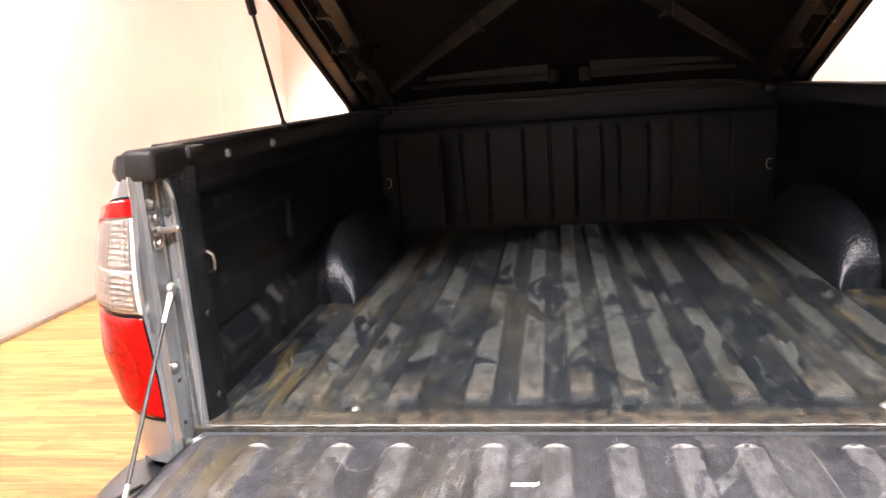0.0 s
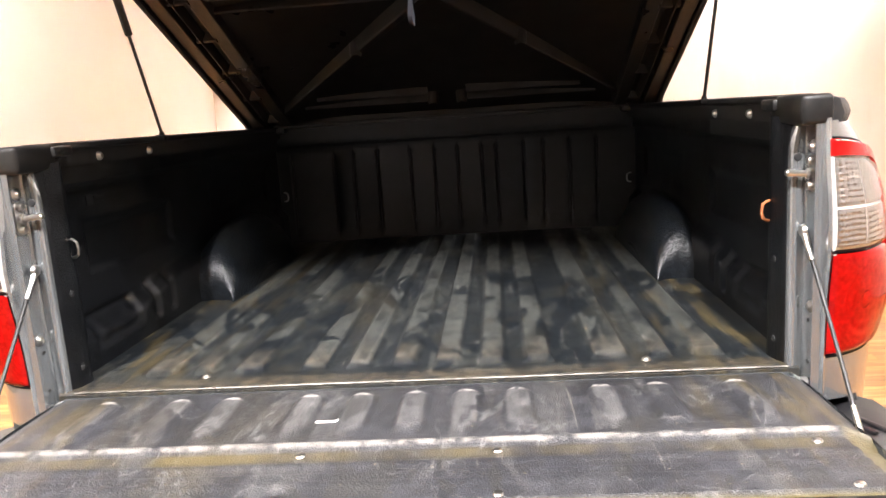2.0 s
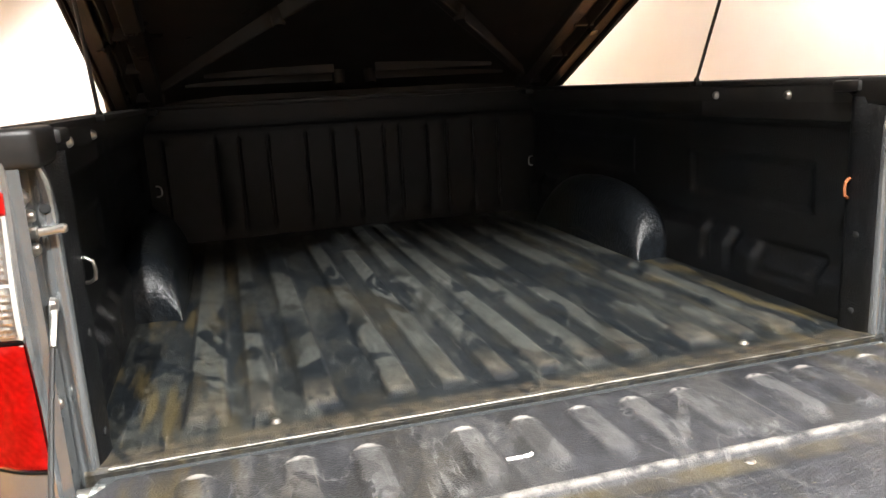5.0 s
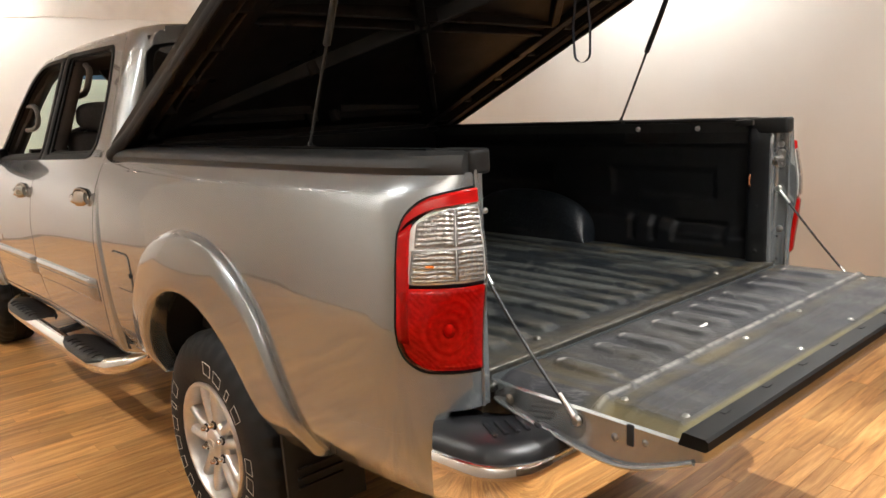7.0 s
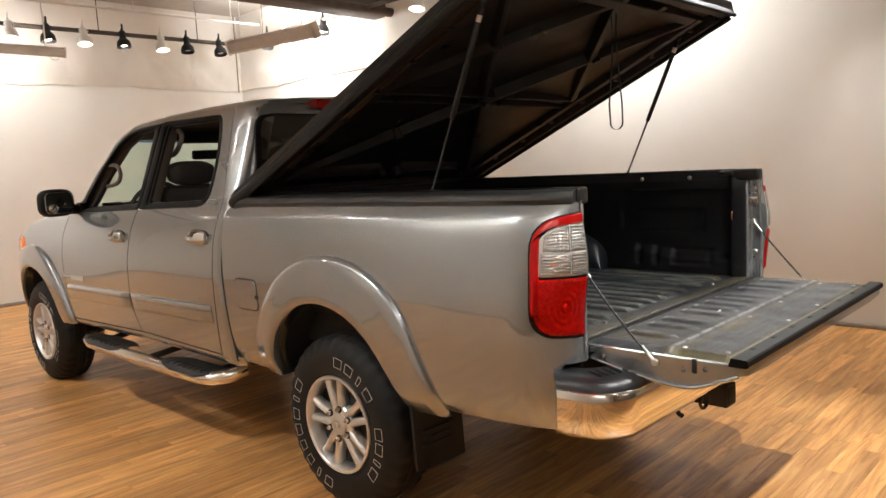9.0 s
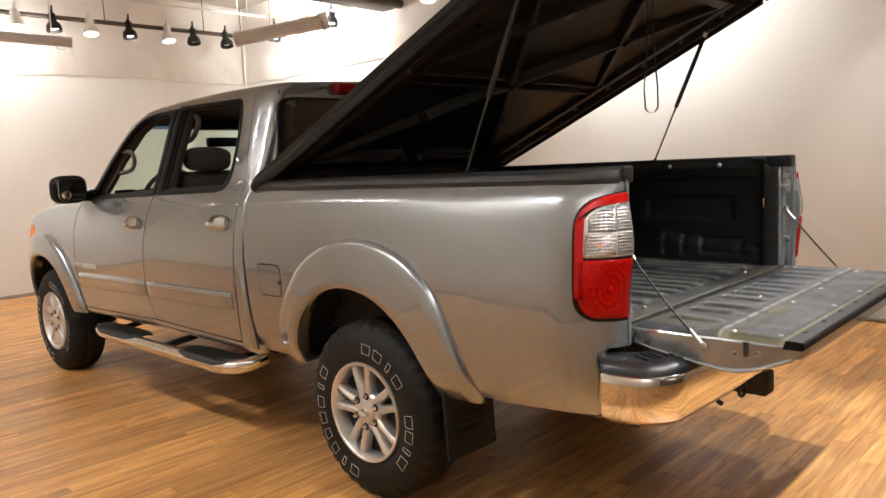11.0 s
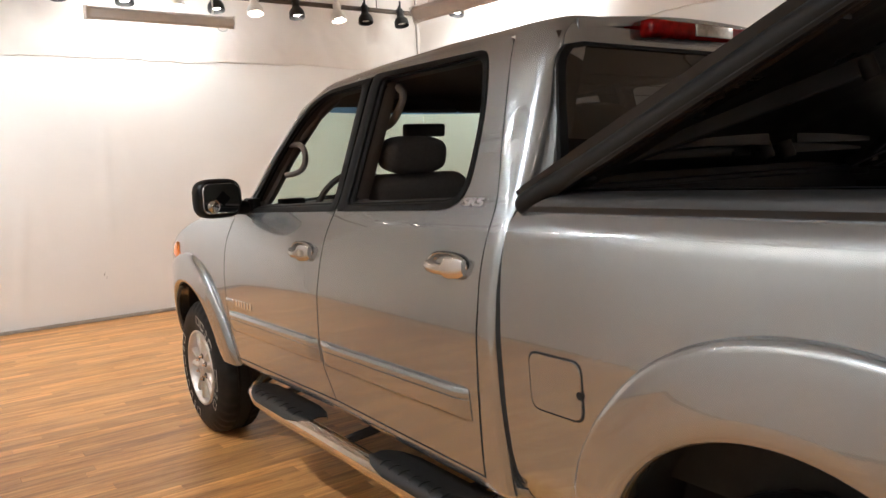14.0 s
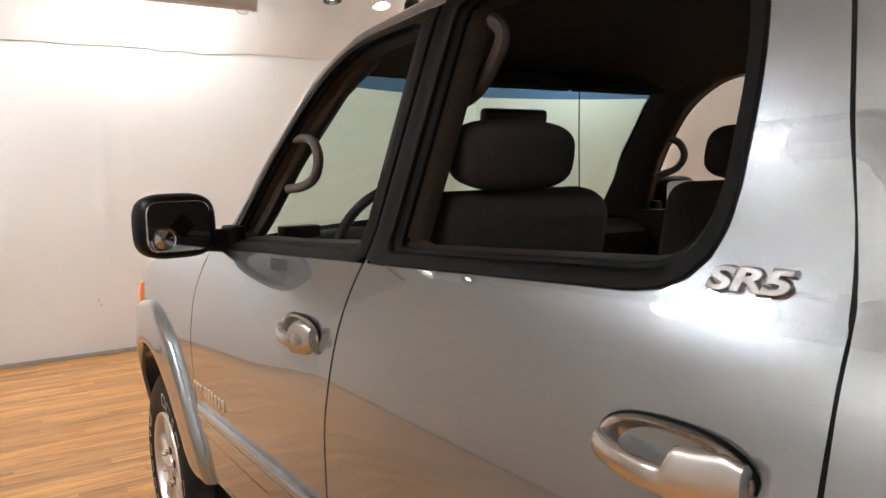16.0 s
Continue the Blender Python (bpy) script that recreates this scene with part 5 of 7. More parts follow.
def bed_z(x, y):
    z = FLOORZ
    for c, w in RIDGES:
        d = (w + 0.008 - abs(x - c)) / 0.014
        if d > 0:
            e = min((y - 0.10) / 0.03, (1.83 - y) / 0.03)
            if abs(y - 0.115) < 0.05:
                e = min(e, ((y - 0.10) + 0.03 - 0.03 * min(1, (abs(x - c) / w)) ** 2) / 0.03)
            z += 0.012 * smooth01(d) * smooth01(e)
    z += 0.0025 * noise.noise((x * 5, y * 3, 0.3))
    return z


xs = sorted(set(span(-BEDX, BEDX, 40) + [c + s * w2 for c, w in RIDGES for s in (-1, 1) for w2 in (w + 0.008, w + 0.003, w - 0.002, w - 0.007)]))
bm = BM()
add_grid(bm, [[(x, y, bed_z(x, y)) for x in xs] for y in [0.045, 0.07, 0.085, 0.095, 0.105, 0.115, 0.125, 0.14] + span(0.17, 1.80, 26) + [1.82, 1.84, 1.87, BEDY]])
flange(bm, 0, 0, -0.03)
part("bed_floor", bm, BEDFLOOR, truck, "worn dusty ribbed bed floor liner", smooth=60)
# rear sill lip, steel strip and gap
bm = BM()
rows = []
for x in span(-0.765, 0.765, 40):
    w = 0.002 * noise.noise((x * 6, 0, 2))
    rows.append([(x, 0.05, FLOORZ + 0.001), (x, 0.03, FLOORZ + 0.004), (x, 0.016, FLOORZ + 0.004 + w), (x, 0.008, FLOORZ - 0.002), (x, 0.006, FLOORZ - 0.03), (x, 0.006, 0.70)])
add_grid(bm, rows)
part("bed_sill", bm, BEDFLOOR, truck, "worn rear edge of the bed floor", smooth=40)
bm = BM()
add_tube(bm, [(x, 0.010 + 0.0012 * noise.noise((x * 9, 1, 1)), FLOORZ + 0.002) for x in span(-0.73, 0.745, 50)], 0.0024, 6)
part("sill_edge", bm, SILLSTEEL, truck, "bare metal edge rubbed bright")
for x in (-0.471, 0.484):
    bm = BM()
    add_lathe(bm, [(0.0, 0.007), (0.005, 0.007), (0.009, 0.004), (0.011, 0.0)], (x, 0.085, FLOORZ + 0.001), 14, "z")
    part("floor_bolt", bm, SILLSTEEL, truck, "worn bolt head in the bed floor")

# front wall of the bed
GROOVES = [-0.737, -0.54, -0.452, -0.34, -0.192, -0.085, 0.019, 0.127, 0.194, 0.313, 0.399, 0.516, 0.631]


def front_y(x, z):
    d = 0.0
    for g in GROOVES:
        k = (0.009 - abs(x - g)) / 0.007
        if k > 0:
            d += 0.009 * smooth01(k) * smooth01((1.262 - z) / 0.03) * smooth01((z - 0.88) / 0.03)
    d += 0.008 * smooth01((1.297 - z) / 0.012) - 0.004 * noise.noise((x * 2.5, 0, z * 3))
    return BEDY - 0.022 + d


xs2 = sorted(set(span(-BEDX, BEDX, 30) + [g + o for g in GROOVES for o in (-0.009, -0.005, -0.002, 0.002, 0.005, 0.009)]))
bm = BM()
add_grid(bm, [[(x, front_y(x, z), z) for x in xs2] for z in [0.84, 0.87, 0.89, 0.91, 0.93] + span(0.96, 1.18, 6) + [1.20, 1.23, 1.24, 1.25, 1.262, 1.285, 1.291, 1.297, 1.33, 1.37, 1.385]])
r = bmesh.ops.extrude_edge_only(bm, edges=[e for e in bm.edges if e.is_boundary])
bmesh.ops.translate(bm, verts=[v for v in r["geom"] if isinstance(v, bmesh.types.BMVert)], vec=(0, 0.05, 0))
part("bed_front_wall", bm, LINER, truck, "black ribbed front wall of the bed", smooth=50)
bm = BM()
add_box(bm, -0.80, 0.80, 1.875, 1.955, 1.372, 1.392, 0.008)
part("front_rail", bm, PLASTIC, truck, "black front bed rail")


def lamp_bulge(z):
    """How far the tail lamp and the jamb beside it swell rearwards."""
    return 0.022 * math.exp(-((z - 1.135) / 0.12) ** 2)


def wall_x(y, z):
    """Inner side wall: a stepped pressing with shallow pockets."""
    x = 0.800
    ledge = 1.02 - 0.05 * smooth01((0.75 - y) / 0.4) + 0.04 * smooth01((y - 0.9) / 0.3) * smooth01((1.7 - y) / 0.2)
    x -= 0.030 * smooth01((ledge - z) / 0.05)
    for y0, y1, z0, z1, d in ((0.20, 0.44, 0.89, 0.985, 0.010), (0.235, 0.405, 0.905, 0.968, -0.005), (0.50, 0.545, 0.88, 1.0, 0.010), (0.60, 0.645, 0.88, 1.0, 0.010), (1.62, 1.80, 0.92, 1.02, 0.010)):
        k = min((y - y0) / 0.014, (y1 - y) / 0.014, (z - z0) / 0.014, (z1 - z) / 0.014)
        x += d * smooth01(k)
    for y0, y1, z0, z1 in ((0.25, 0.75, 1.06, 1.20), (1.05, 1.7, 1.08, 1.22)):
        k = min((y - y0) / 0.03, (y1 - y) / 0.03, (z - z0) / 0.03, (z1 - z) / 0.03)
        x += 0.010 * smooth01(k)
    x -= 0.012 * smooth01((z - 1.275) / 0.02)
    return x


for flip in (-1, 1):
    bm = BM()
    add_grid(bm, [[(wall_x(y, z), y, z) for y in span(0.10, 1.90, 200)] for z in span(0.845, 1.385, 70)], flip=flip)
    flange(bm, 0.03 * flip)
    wl = part("bed_side_wall", bm, LINER, truck, "black sprayed inner side wall of the bed", smooth=60)
    # wheel housing
    bm = BM()
    rows = []
    sg = lambda v, q: math.copysign(abs(v) ** q, v)
    for k in range(29):
        a = math.pi * k / 28
        row = []
        for j in range(23):
            b = math.pi * j / 22
            arc = 0.40 * sg(math.cos(a), 0.92)
            across, up = sg(math.cos(b), 0.94), abs(math.sin(b)) ** 0.90
            hh = 0.226 * abs(math.sin(a)) ** 0.80
            lean = 1 - 0.10 * up * (1 - abs(math.sin(a)))
            row.append((0.737 + 0.088 * across * (0.90 + 0.10 * abs(math.sin(a))), 1.175 - arc * lean, FLOORZ - 0.004 + hh * up))
        rows.append(row)
    add_grid(bm, rows, flip=-flip)
    part("wheel_housing", bm, HOUSING, truck, "black sprayed wheel housing in the bed", smooth=60)
    # rear pillar: liner face with holes, silver jamb, striker
    bm = BM()
    rows = []
    for z in span(0.85, 1.345, 24):
        n = 0.003 * noise.noise((z * 20, flip, 0))
        w = max(0.0, (z - 1.262) / 0.084)
        turn = 0.028 * (1 - math.sqrt(max(0.0, 1 - w * w)))
        rows.append([(0.744 + turn, 0.027, z), (0.742 + turn, 0.031, z), (0.740 + n + turn * 0.8, 0.045, z), (0.7365 + n + turn * 0.6, 0.068, z), (0.734 + n, 0.088, z), (0.735 + n, 0.098, z), (0.742, 0.106, z), (0.765, 0.114, z), (0.802, 0.120, z)])
    add_grid(bm, rows, flip=flip)
    pil = part("bed_pillar", bm, LINER, truck, "black sprayed rear bed pillar", smooth=50)
    for z in (0.897, 1.063):
        bm = BM()
        add_lathe(bm, [(0.0, 0.001), (0.006, 0.001), (0.0075, 0.0), (0.0075, -0.004)], (0.7360 * flip, 0.068, z), 12, "x", -flip)
        part("bolt_hole", bm, WELL, pil)
    bm = BM()
    rows = []
    for z in span(0.80, 1.340, 32):
        b = lamp_bulge(z)
        w = max(0.0, (z - 1.262) / 0.084)
        turn = 0.026 * (1 - math.sqrt(max(0.0, 1 - w * w)))
        rows.append([(TAIL_IN + 0.006, REAR - 0.001 - b, z), (TAIL_IN + 0.001, REAR - 0.005 - b, z), (TAIL_IN - 0.004, REAR - 0.002 - b, z), (TAIL_IN - 0.007, REAR + 0.010 - b * 0.5, z), (0.7815, -0.008, z), (0.7800, 0.006, z), (0.7775, 0.016, z), (0.7735, 0.0195, z), (0.770, 0.0175, z),
                     (0.764 + turn * 0.4, 0.0145, z), (0.752 + turn, 0.0130, z), (0.7470 + turn, 0.0155, z), (0.7445 + turn, 0.021, z), (0.744 + turn, 0.029, z)])
    add_grid(bm, rows, flip=flip)
    jamb = part("tailgate_jamb", bm, PAINT, truck, "silver tailgate jamb with bolts", smooth=50)
    xj = 0.7800
    for y, z, r in ((0.002, 1.288, 0.009), (-0.002, 0.981, 0.009)):
        bm = BM()
        add_lathe(bm, [(0.0, 0.008), (r * 0.7, 0.007), (r, 0.003), (r * 1.4, 0.001), (r * 1.4, -0.004)], (xj * flip, y, z), 12, "x", -flip)
        part("jamb_bolt", bm, STEEL, jamb)
    for y, z in ((0.006, 0.952), (0.005, 0.868)):
        bm = BM()
        add_lathe(bm, [(0.0, 0.001), (0.004, 0.001), (0.005, -0.003)], (xj * flip, y, z), 10, "x", -flip)
        part("jamb_hole", bm, WELL, jamb)
    bm = BM()
    add_lathe(bm, [(0.0, 0.0025), (0.0065, 0.002), (0.008, 0.0), (0.008, -0.004)], (0.7575 * flip, 0.013, 1.269), 12, "y", -1)
    part("jamb_hole", bm, WELL, jamb)
    # striker: plate, two bolts and a pin with a collar
    bm = BM()
    rows = []
    for x in (xj + 0.004, xj - 0.003):
        rows.append([(x * flip, -0.002 + (0.013 + 0.006 * abs(math.cos(a))) * math.sin(a), 1.238 + 0.034 * math.cos(a)) for a in span(0, 2 * math.pi, 24)[:-1]])
    vs = add_grid(bm, rows, close_u=True)
    bm.faces.new(vs[1])
    for z in (1.215, 1.262):
        add_lathe(bm, [(0.0, 0.012), (0.007, 0.012), (0.009, 0.009), (0.009, 0.0)], (xj * flip, -0.002, z), 10, "x", -flip)
    add_tube(bm, [(xj * flip, -0.002, 1.238), ((xj - 0.012) * flip, -0.002, 1.238), ((xj - 0.013) * flip, -0.002, 1.238), ((xj - 0.034) * flip, 0.0, 1.240), ((xj - 0.046) * flip, 0.001, 1.241), ((xj - 0.050) * flip, 0.001, 1.241)], [0.010, 0.010, 0.006, 0.006, 0.0075, 0.005], 10)
    part("tailgate_striker", bm, STEEL, jamb, "zinc tailgate striker pin")
    # upper rail bracket plate, bolts, hooks
    bm = BM()
    lo, hi = sorted((0.776 * flip, 0.783 * flip))
    add_box(bm, lo, hi, 0.10, 0.66, 1.29, 1.3825, 0.003)
    lo, hi = sorted((0.768 * flip, 0.80 * flip))
    add_box(bm, lo, hi, 0.06, 1.86, 1.368, 1.3835, 0.003)
    part("lid_rail", bm, PLASTIC, truck, "black clamp rail for the lid")
    for y in (0.323, 0.59):
        bm = BM()
        add_lathe(bm, [(0.0, 0.014), (0.006, 0.0135), (0.010, 0.009), (0.0115, 0.003), (0.016, 0.002), (0.016, -0.003)], (0.776 * flip, y, 1.347), 16, "x", -flip)
        part("rail_bolt", bm, STEEL, truck, "bright round-headed rail bolt")
    for y in (0.12, 1.86):
        bm = BM()
        lo, hi = sorted((0.735 * flip, 0.775 * flip))
        add_box(bm, lo, hi, y - 0.035, y + 0.035, 1.355, 1.378, 0.006)
        add_lathe(bm, [(0.0, 0.02), (0.008, 0.018), (0.012, 0.01), (0.012, 0.0)], (0.765 * flip, y, 1.36), 12, "x", -flip)
        part("lid_clamp", bm, PLASTIC, truck, "small steel lid clamp")
    for y, z, rust in ((0.092, 1.158, flip == 1), (1.865, 1.07, False)):
        bm = BM()
        x = (0.737 if y < 1 else 0.775) * flip
        pts = [(x, y, z + 0.020), (x - 0.008 * flip, y - 0.003, z + 0.020), (x - 0.018 * flip, y - 0.006, z + 0.014), (x - 0.020 * flip, y - 0.006, z), (x - 0.018 * flip, y - 0.006, z - 0.014), (x - 0.008 * flip, y - 0.003, z - 0.020), (x, y, z - 0.020)]
        add_tube(bm, pts, 0.0032, 8)
        part("tie_down_hook", bm, RUSTY if rust else STEEL, truck, "rusty tie-down hook" if rust else "steel tie-down hook")
    # maker's label as plain bars
    if flip == -1:
        bm = BM()
        for a, b, w, h in ((0.30, 1.243, 0.030, 0.026), (0.345, 1.247, 0.05, 0.008), (0.345, 1.236, 0.05, 0.003)):
            add_box(bm, -0.7995, -0.7975, a - w / 2, a + w / 2, b - h / 2, b + h / 2)
        part("liner_label", bm, CAPGREY, wl, "faint printed liner label")

# ---- tail lamps ----
LAMP_TURN = radians(65)


def corner_point(u, z, out=0.0):
    """u along the rear corner: 0 at the inner edge, 1 where the lamp ends on the flank."""
    a = u * LAMP_TURN
    sn, cs = math.sin(a), math.cos(a)
    swell = out + lamp_bulge(z) * cs + 0.016 * math.exp(-((z - 1.0) / 0.07) ** 2) * sn
    y = CORNER_Y - (CORNER_Y - REAR) * cs
    return (side_x(y, z) + swell * sn, y - swell * cs, z)


def lamp_patch(bm, u0, u1, z0, z1, nu, nz, flip, out, rim=0.2, shape=None):
    """A patch of the corner between two heights; its rim falls back to a share of out."""
    rows = []
    for j in range(nz + 1):
        row = []
        for i in range(nu + 1):
            s, t = i / nu, j / nz
            za, zb = z0(s), z1(s)
            edge = smooth01(min(s, 1 - s) * 14) * smooth01(min(t, 1 - t) * 18)
            u, z = u0 + (u1 - u0) * s, za + (zb - za) * t
            o = out * (rim + (1 - rim) * edge)
            if shape:
                o += shape(s, t, u, z) * edge
            row.append(corner_point(u, z, o))
        rows.append(row)
    add_grid(bm, rows, flip=flip)


def turned(q, start, drop):
    """A rounded corner: falls by drop from start on."""
    t = min(1.0, max(0.0, (q - start) / (1 - start)))
    return drop * (1 - math.sqrt(max(0.0, 1 - t * t)))


LAMP_TOP = lambda q: 1.302 - 0.034 * q ** 2.0 - turned(q, 0.68, 0.062)
LAMP_LOW = lambda q: 0.889 + 0.010 * q + turned(q, 0.66, 0.062)
CLEAR_TOP = lambda q: 1.278 - 0.022 * q ** 1.8 - turned(q, 0.50, 0.050)

for flip in (-1, 1):
    bm = BM()
    lamp_patch(bm, 0.0, 1.0, lambda q: LAMP_LOW(q) - 0.004, lambda q: LAMP_TOP(q) + 0.004, 34, 44, flip, 0.002)
    tail = part("tail_lamp", bm, TRIM, truck, "red and clear wrap-round tail lamp in a dark gasket", smooth=60)
    # red outer shell: a band over the top and down the flank
    bm = BM()
    lamp_patch(bm, 0.0, 0.975, lambda q: 1.270 - 0.020 * q ** 1.8 - turned(q, 0.55, 0.055), LAMP_TOP, 34, 10, flip, 0.0105)
    part("red_band", bm, RED, tail, "red band over the clear lens", smooth=60)
    bm = BM()
    lamp_patch(bm, 0.845, 0.975, lambda q: 0.955 + 0.015 * q, lambda q: 1.232 - 0.020 * q, 8, 34, flip, 0.0100)
    part("red_flank", bm, RED, tail, "red band down the flank", smooth=60)
    # pale frame, and two reflector cells behind the clear cover
    bm = BM()
    lamp_patch(bm, 0.005, 0.87, lambda q: 1.098, CLEAR_TOP, 24, 20, flip, 0.0055)
    frame_part = part("lens_frame", bm, LENSFRAME, tail, "pale plastic frame of the clear lens", smooth=60)
    for z0, z1, u0, u1, seed in ((1.106, 1.175, 0.05, 0.82, 1), (1.180, 1.262, 0.05, 0.79, 2)):
        top = (lambda q: z1) if seed == 1 else (lambda q: CLEAR_TOP(0.06 + q * 0.84) - 0.010)
        for ua, ub in ((u0, 0.372), (0.38, u1)):
            f0, f1 = (ua - u0) / (u1 - u0), (ub - u0) / (u1 - u0)
            bm = BM()
            lamp_patch(bm, ua, ub, lambda q: z0, lambda q: top(f0 + (f1 - f0) * q), 40, 24, flip, 0.0062, 1.0,
                       lambda s, t, u, z: 0.0016 * abs(math.sin(u * 44 + seed)) + 0.0011 * math.sin(z * 620 + 0.6 * math.sin(u * 20)))
            part("reflector_cell", bm, REFLECTOR, tail, "fluted bright reflector", smooth=35)
    bm = BM()
    pts = [corner_point(u, 1.140, 0.006) for u in span(0.60, 0.68, 4)]
    add_tube(bm, [(q[0] * flip, q[1], q[2]) for q in pts], 0.0028, 8)
    part("amber_bulb", bm, AMBER, tail, "amber bulb behind the clear lens")
    bm = BM()
    lamp_patch(bm, 0.0, 0.875, lambda q: 1.096, lambda q: CLEAR_TOP(q) + 0.002, 24, 16, flip, 0.0125)
    ob = part("clear_lens", bm, LENSGLASS, tail, "clear reversing and indicator lens", smooth=60)
    ob.visible_shadow = False
    # stop lamp: a bowl with rings and a bulb behind a red cover
    def bowl(s, t, u, z):
        d = math.hypot((u - 0.46) / 0.30, (z - 0.995) / 0.078)
        o = -0.004 * max(0.0, 1 - d * d) if d < 1 else 0.0
        o += 0.0012 * math.sin(d * 22) if d < 1.05 else 0.0014 * math.sin(u * 95) * math.sin(z * 420)
        return o + 0.004 * max(0.0, 1 - (d / 0.20) ** 2)
    bm = BM()
    lamp_patch(bm, 0.03, 0.93, lambda q: LAMP_LOW(q) + 0.006, lambda q: 1.092, 60, 60, flip, 0.0068, 0.6, bowl)
    part("stop_reflector", bm, STOPREFLECTOR, tail, "ringed reflector bowl of the stop lamp", smooth=50)
    bm = BM()
    lamp_patch(bm, 0.0, 0.975, lambda q: LAMP_LOW(q) + 0.001, lambda q: 1.094, 30, 26, flip, 0.0120)
    ob = part("red_lens", bm, REDGLASS, tail, "deep red stop lamp lens", smooth=60)
    ob.visible_shadow = False
# ---- tailgate, lowered ----
TGX, TGZ = 0.752, 0.862
OVALS = [-0.595, -0.446, -0.343, -0.187, -0.086, 0.017, 0.113, 0.209, 0.366, 0.467, 0.609]


def gate_z(x, y):
    z = TGZ + 0.004
    for c in OVALS:
        for cc in (c,):
            dx, dy = abs(x - cc) / 0.031, max(0, abs(y + 0.172) - 0.062) / 0.031
            k = (1 - math.sqrt(dx * dx + dy * dy)) / 0.42
            if k > 0:
                z += 0.009 * smooth01(k)
    z += 0.006 * smooth01((-0.292 - y) / 0.006) * smooth01((y + 0.318) / 0.014) - 0.004 * smooth01((-0.31 - y) / 0.01)
    for c in (-0.37, -0.40, -0.43):
        z += 0.004 * smooth01((0.011 - abs(y - c)) / 0.007) * (1 if y < -0.34 else 0)
    z -= 0.005 * max(smooth01((-0.476 - y) / 0.003), smooth01((abs(x) - 0.705) / 0.004) * smooth01((-0.322 - y) / 0.004))
    z -= 0.02 * smooth01((abs(x) - (TGX - 0.045)) / 0.045) ** 2
    z -= 0.02 * smooth01((y + 0.055) / 0.04) ** 2
    return z


gxs = sorted(set(span(-TGX, TGX, 30) + [c + o for c in OVALS for o in (-0.032, -0.026, -0.02, -0.01, 0, 0.01, 0.02, 0.026, 0.032)] + [-0.710, -0.705, 0.705, 0.710]))
gys = sorted(set(span(-0.022, -0.512, 40) + [-0.292, -0.295, -0.299, -0.304, -0.310, -0.316, -0.322, -0.4755, -0.4795, -0.085, -0.09, -0.095, -0.10, -0.105]))
bm = BM()
add_grid(bm, [[(x, y, gate_z(x, y)) for x in gxs] for y in gys])
flange(bm, 0, 0, -0.012)
gate = part("tailgate", bm, GATEPANEL, truck, "lowered tailgate with a scuffed black liner", smooth=60)
bm = BM()
rows = []
for y, drop, inset in ((-0.005, 0.035, 0.012), (-0.03, 0.048, 0.004), (-0.10, 0.06, 0.0), (-0.25, 0.083, 0.0), (-0.33, 0.094, 0.0), (-0.40, 0.088, 0.0), (-0.46, 0.068, 0.0), (-0.51, 0.044, 0.0), (-0.548, 0.032, 0.002)):
    x = TGX - inset
    z0 = TGZ - 0.010
    rows.append([(-x, y, z0), (-x - 0.004, y, z0 - 0.006), (-x - 0.003, y, z0 - drop), (-x + 0.02, y, z0 - drop - 0.006)] + [(xx, y, z0 - drop - 0.012) for xx in span(-0.6, 0.6, 6)] + [(x - 0.02, y, z0 - drop - 0.006), (x + 0.003, y, z0 - drop), (x + 0.004, y, z0 - 0.006), (x, y, z0)])
vs = add_grid(bm, rows, close_u=False)
bm.faces.new(vs[0])
bm.faces.new(vs[-1])
part("tailgate_shell", bm, PAINT, gate, "silver outer skin and ends of the tailgate", smooth=30)
bm = BM()
rows = []
for x in span(-TGX - 0.006, TGX + 0.006, 40):
    rows.append([(x, -0.506, TGZ - 0.004), (x, -0.508, TGZ + 0.005), (x, -0.511, TGZ + 0.0075), (x, -0.554, TGZ + 0.006), (x, -0.560, TGZ + 0.002), (x, -0.561, TGZ - 0.014), (x, -0.555, TGZ - 0.019), (x, -0.50, TGZ - 0.019)])
vs = add_grid(bm, rows, close_u=True)
bm.faces.new(vs[0])
bm.faces.new(vs[-1])
part("tailgate_cap", bm, TRIM, gate, "black plastic cap along the tailgate edge", smooth=28)
for x in span(-0.62, 0.62, 7):
    bm = BM()
    add_box(bm, x - 0.012, x + 0.012, -0.527, -0.515, TGZ + 0.0060, TGZ + 0.0088, 0.0)
    part("cap_clip", bm, WELL, gate)
for x, y in [(c, -0.332) for c in (-0.68, -0.149, 0.17, 0.66)] + [(c, -0.468) for c in (-0.674, -0.149, 0.17, 0.66)]:
    bm = BM()
    add_lathe(bm, [(0.0, 0.0040), (0.003, 0.0040), (0.0065, 0.0028), (0.0085, 0.0)], (x, y, gate_z(x, y)), 14, "z")
    part("gate_screw", bm, STEEL, gate, "bright liner screw")
bm = BM()
rows = []
for k, x in enumerate(span(-0.154, -0.112, 8)):
    w = 0.0045 + 0.0025 * noise.noise((k * 0.9, 0, 3))
    rows.append([(x, -0.205 - w, gate_z(x, -0.205) + 0.0006), (x, -0.205 + w, gate_z(x, -0.205) + 0.0006)])
add_grid(bm, rows)
flange(bm, 0, 0, -0.001)
part("paint_scrape", bm, WHITEMETAL, gate, "small white scrape mark")
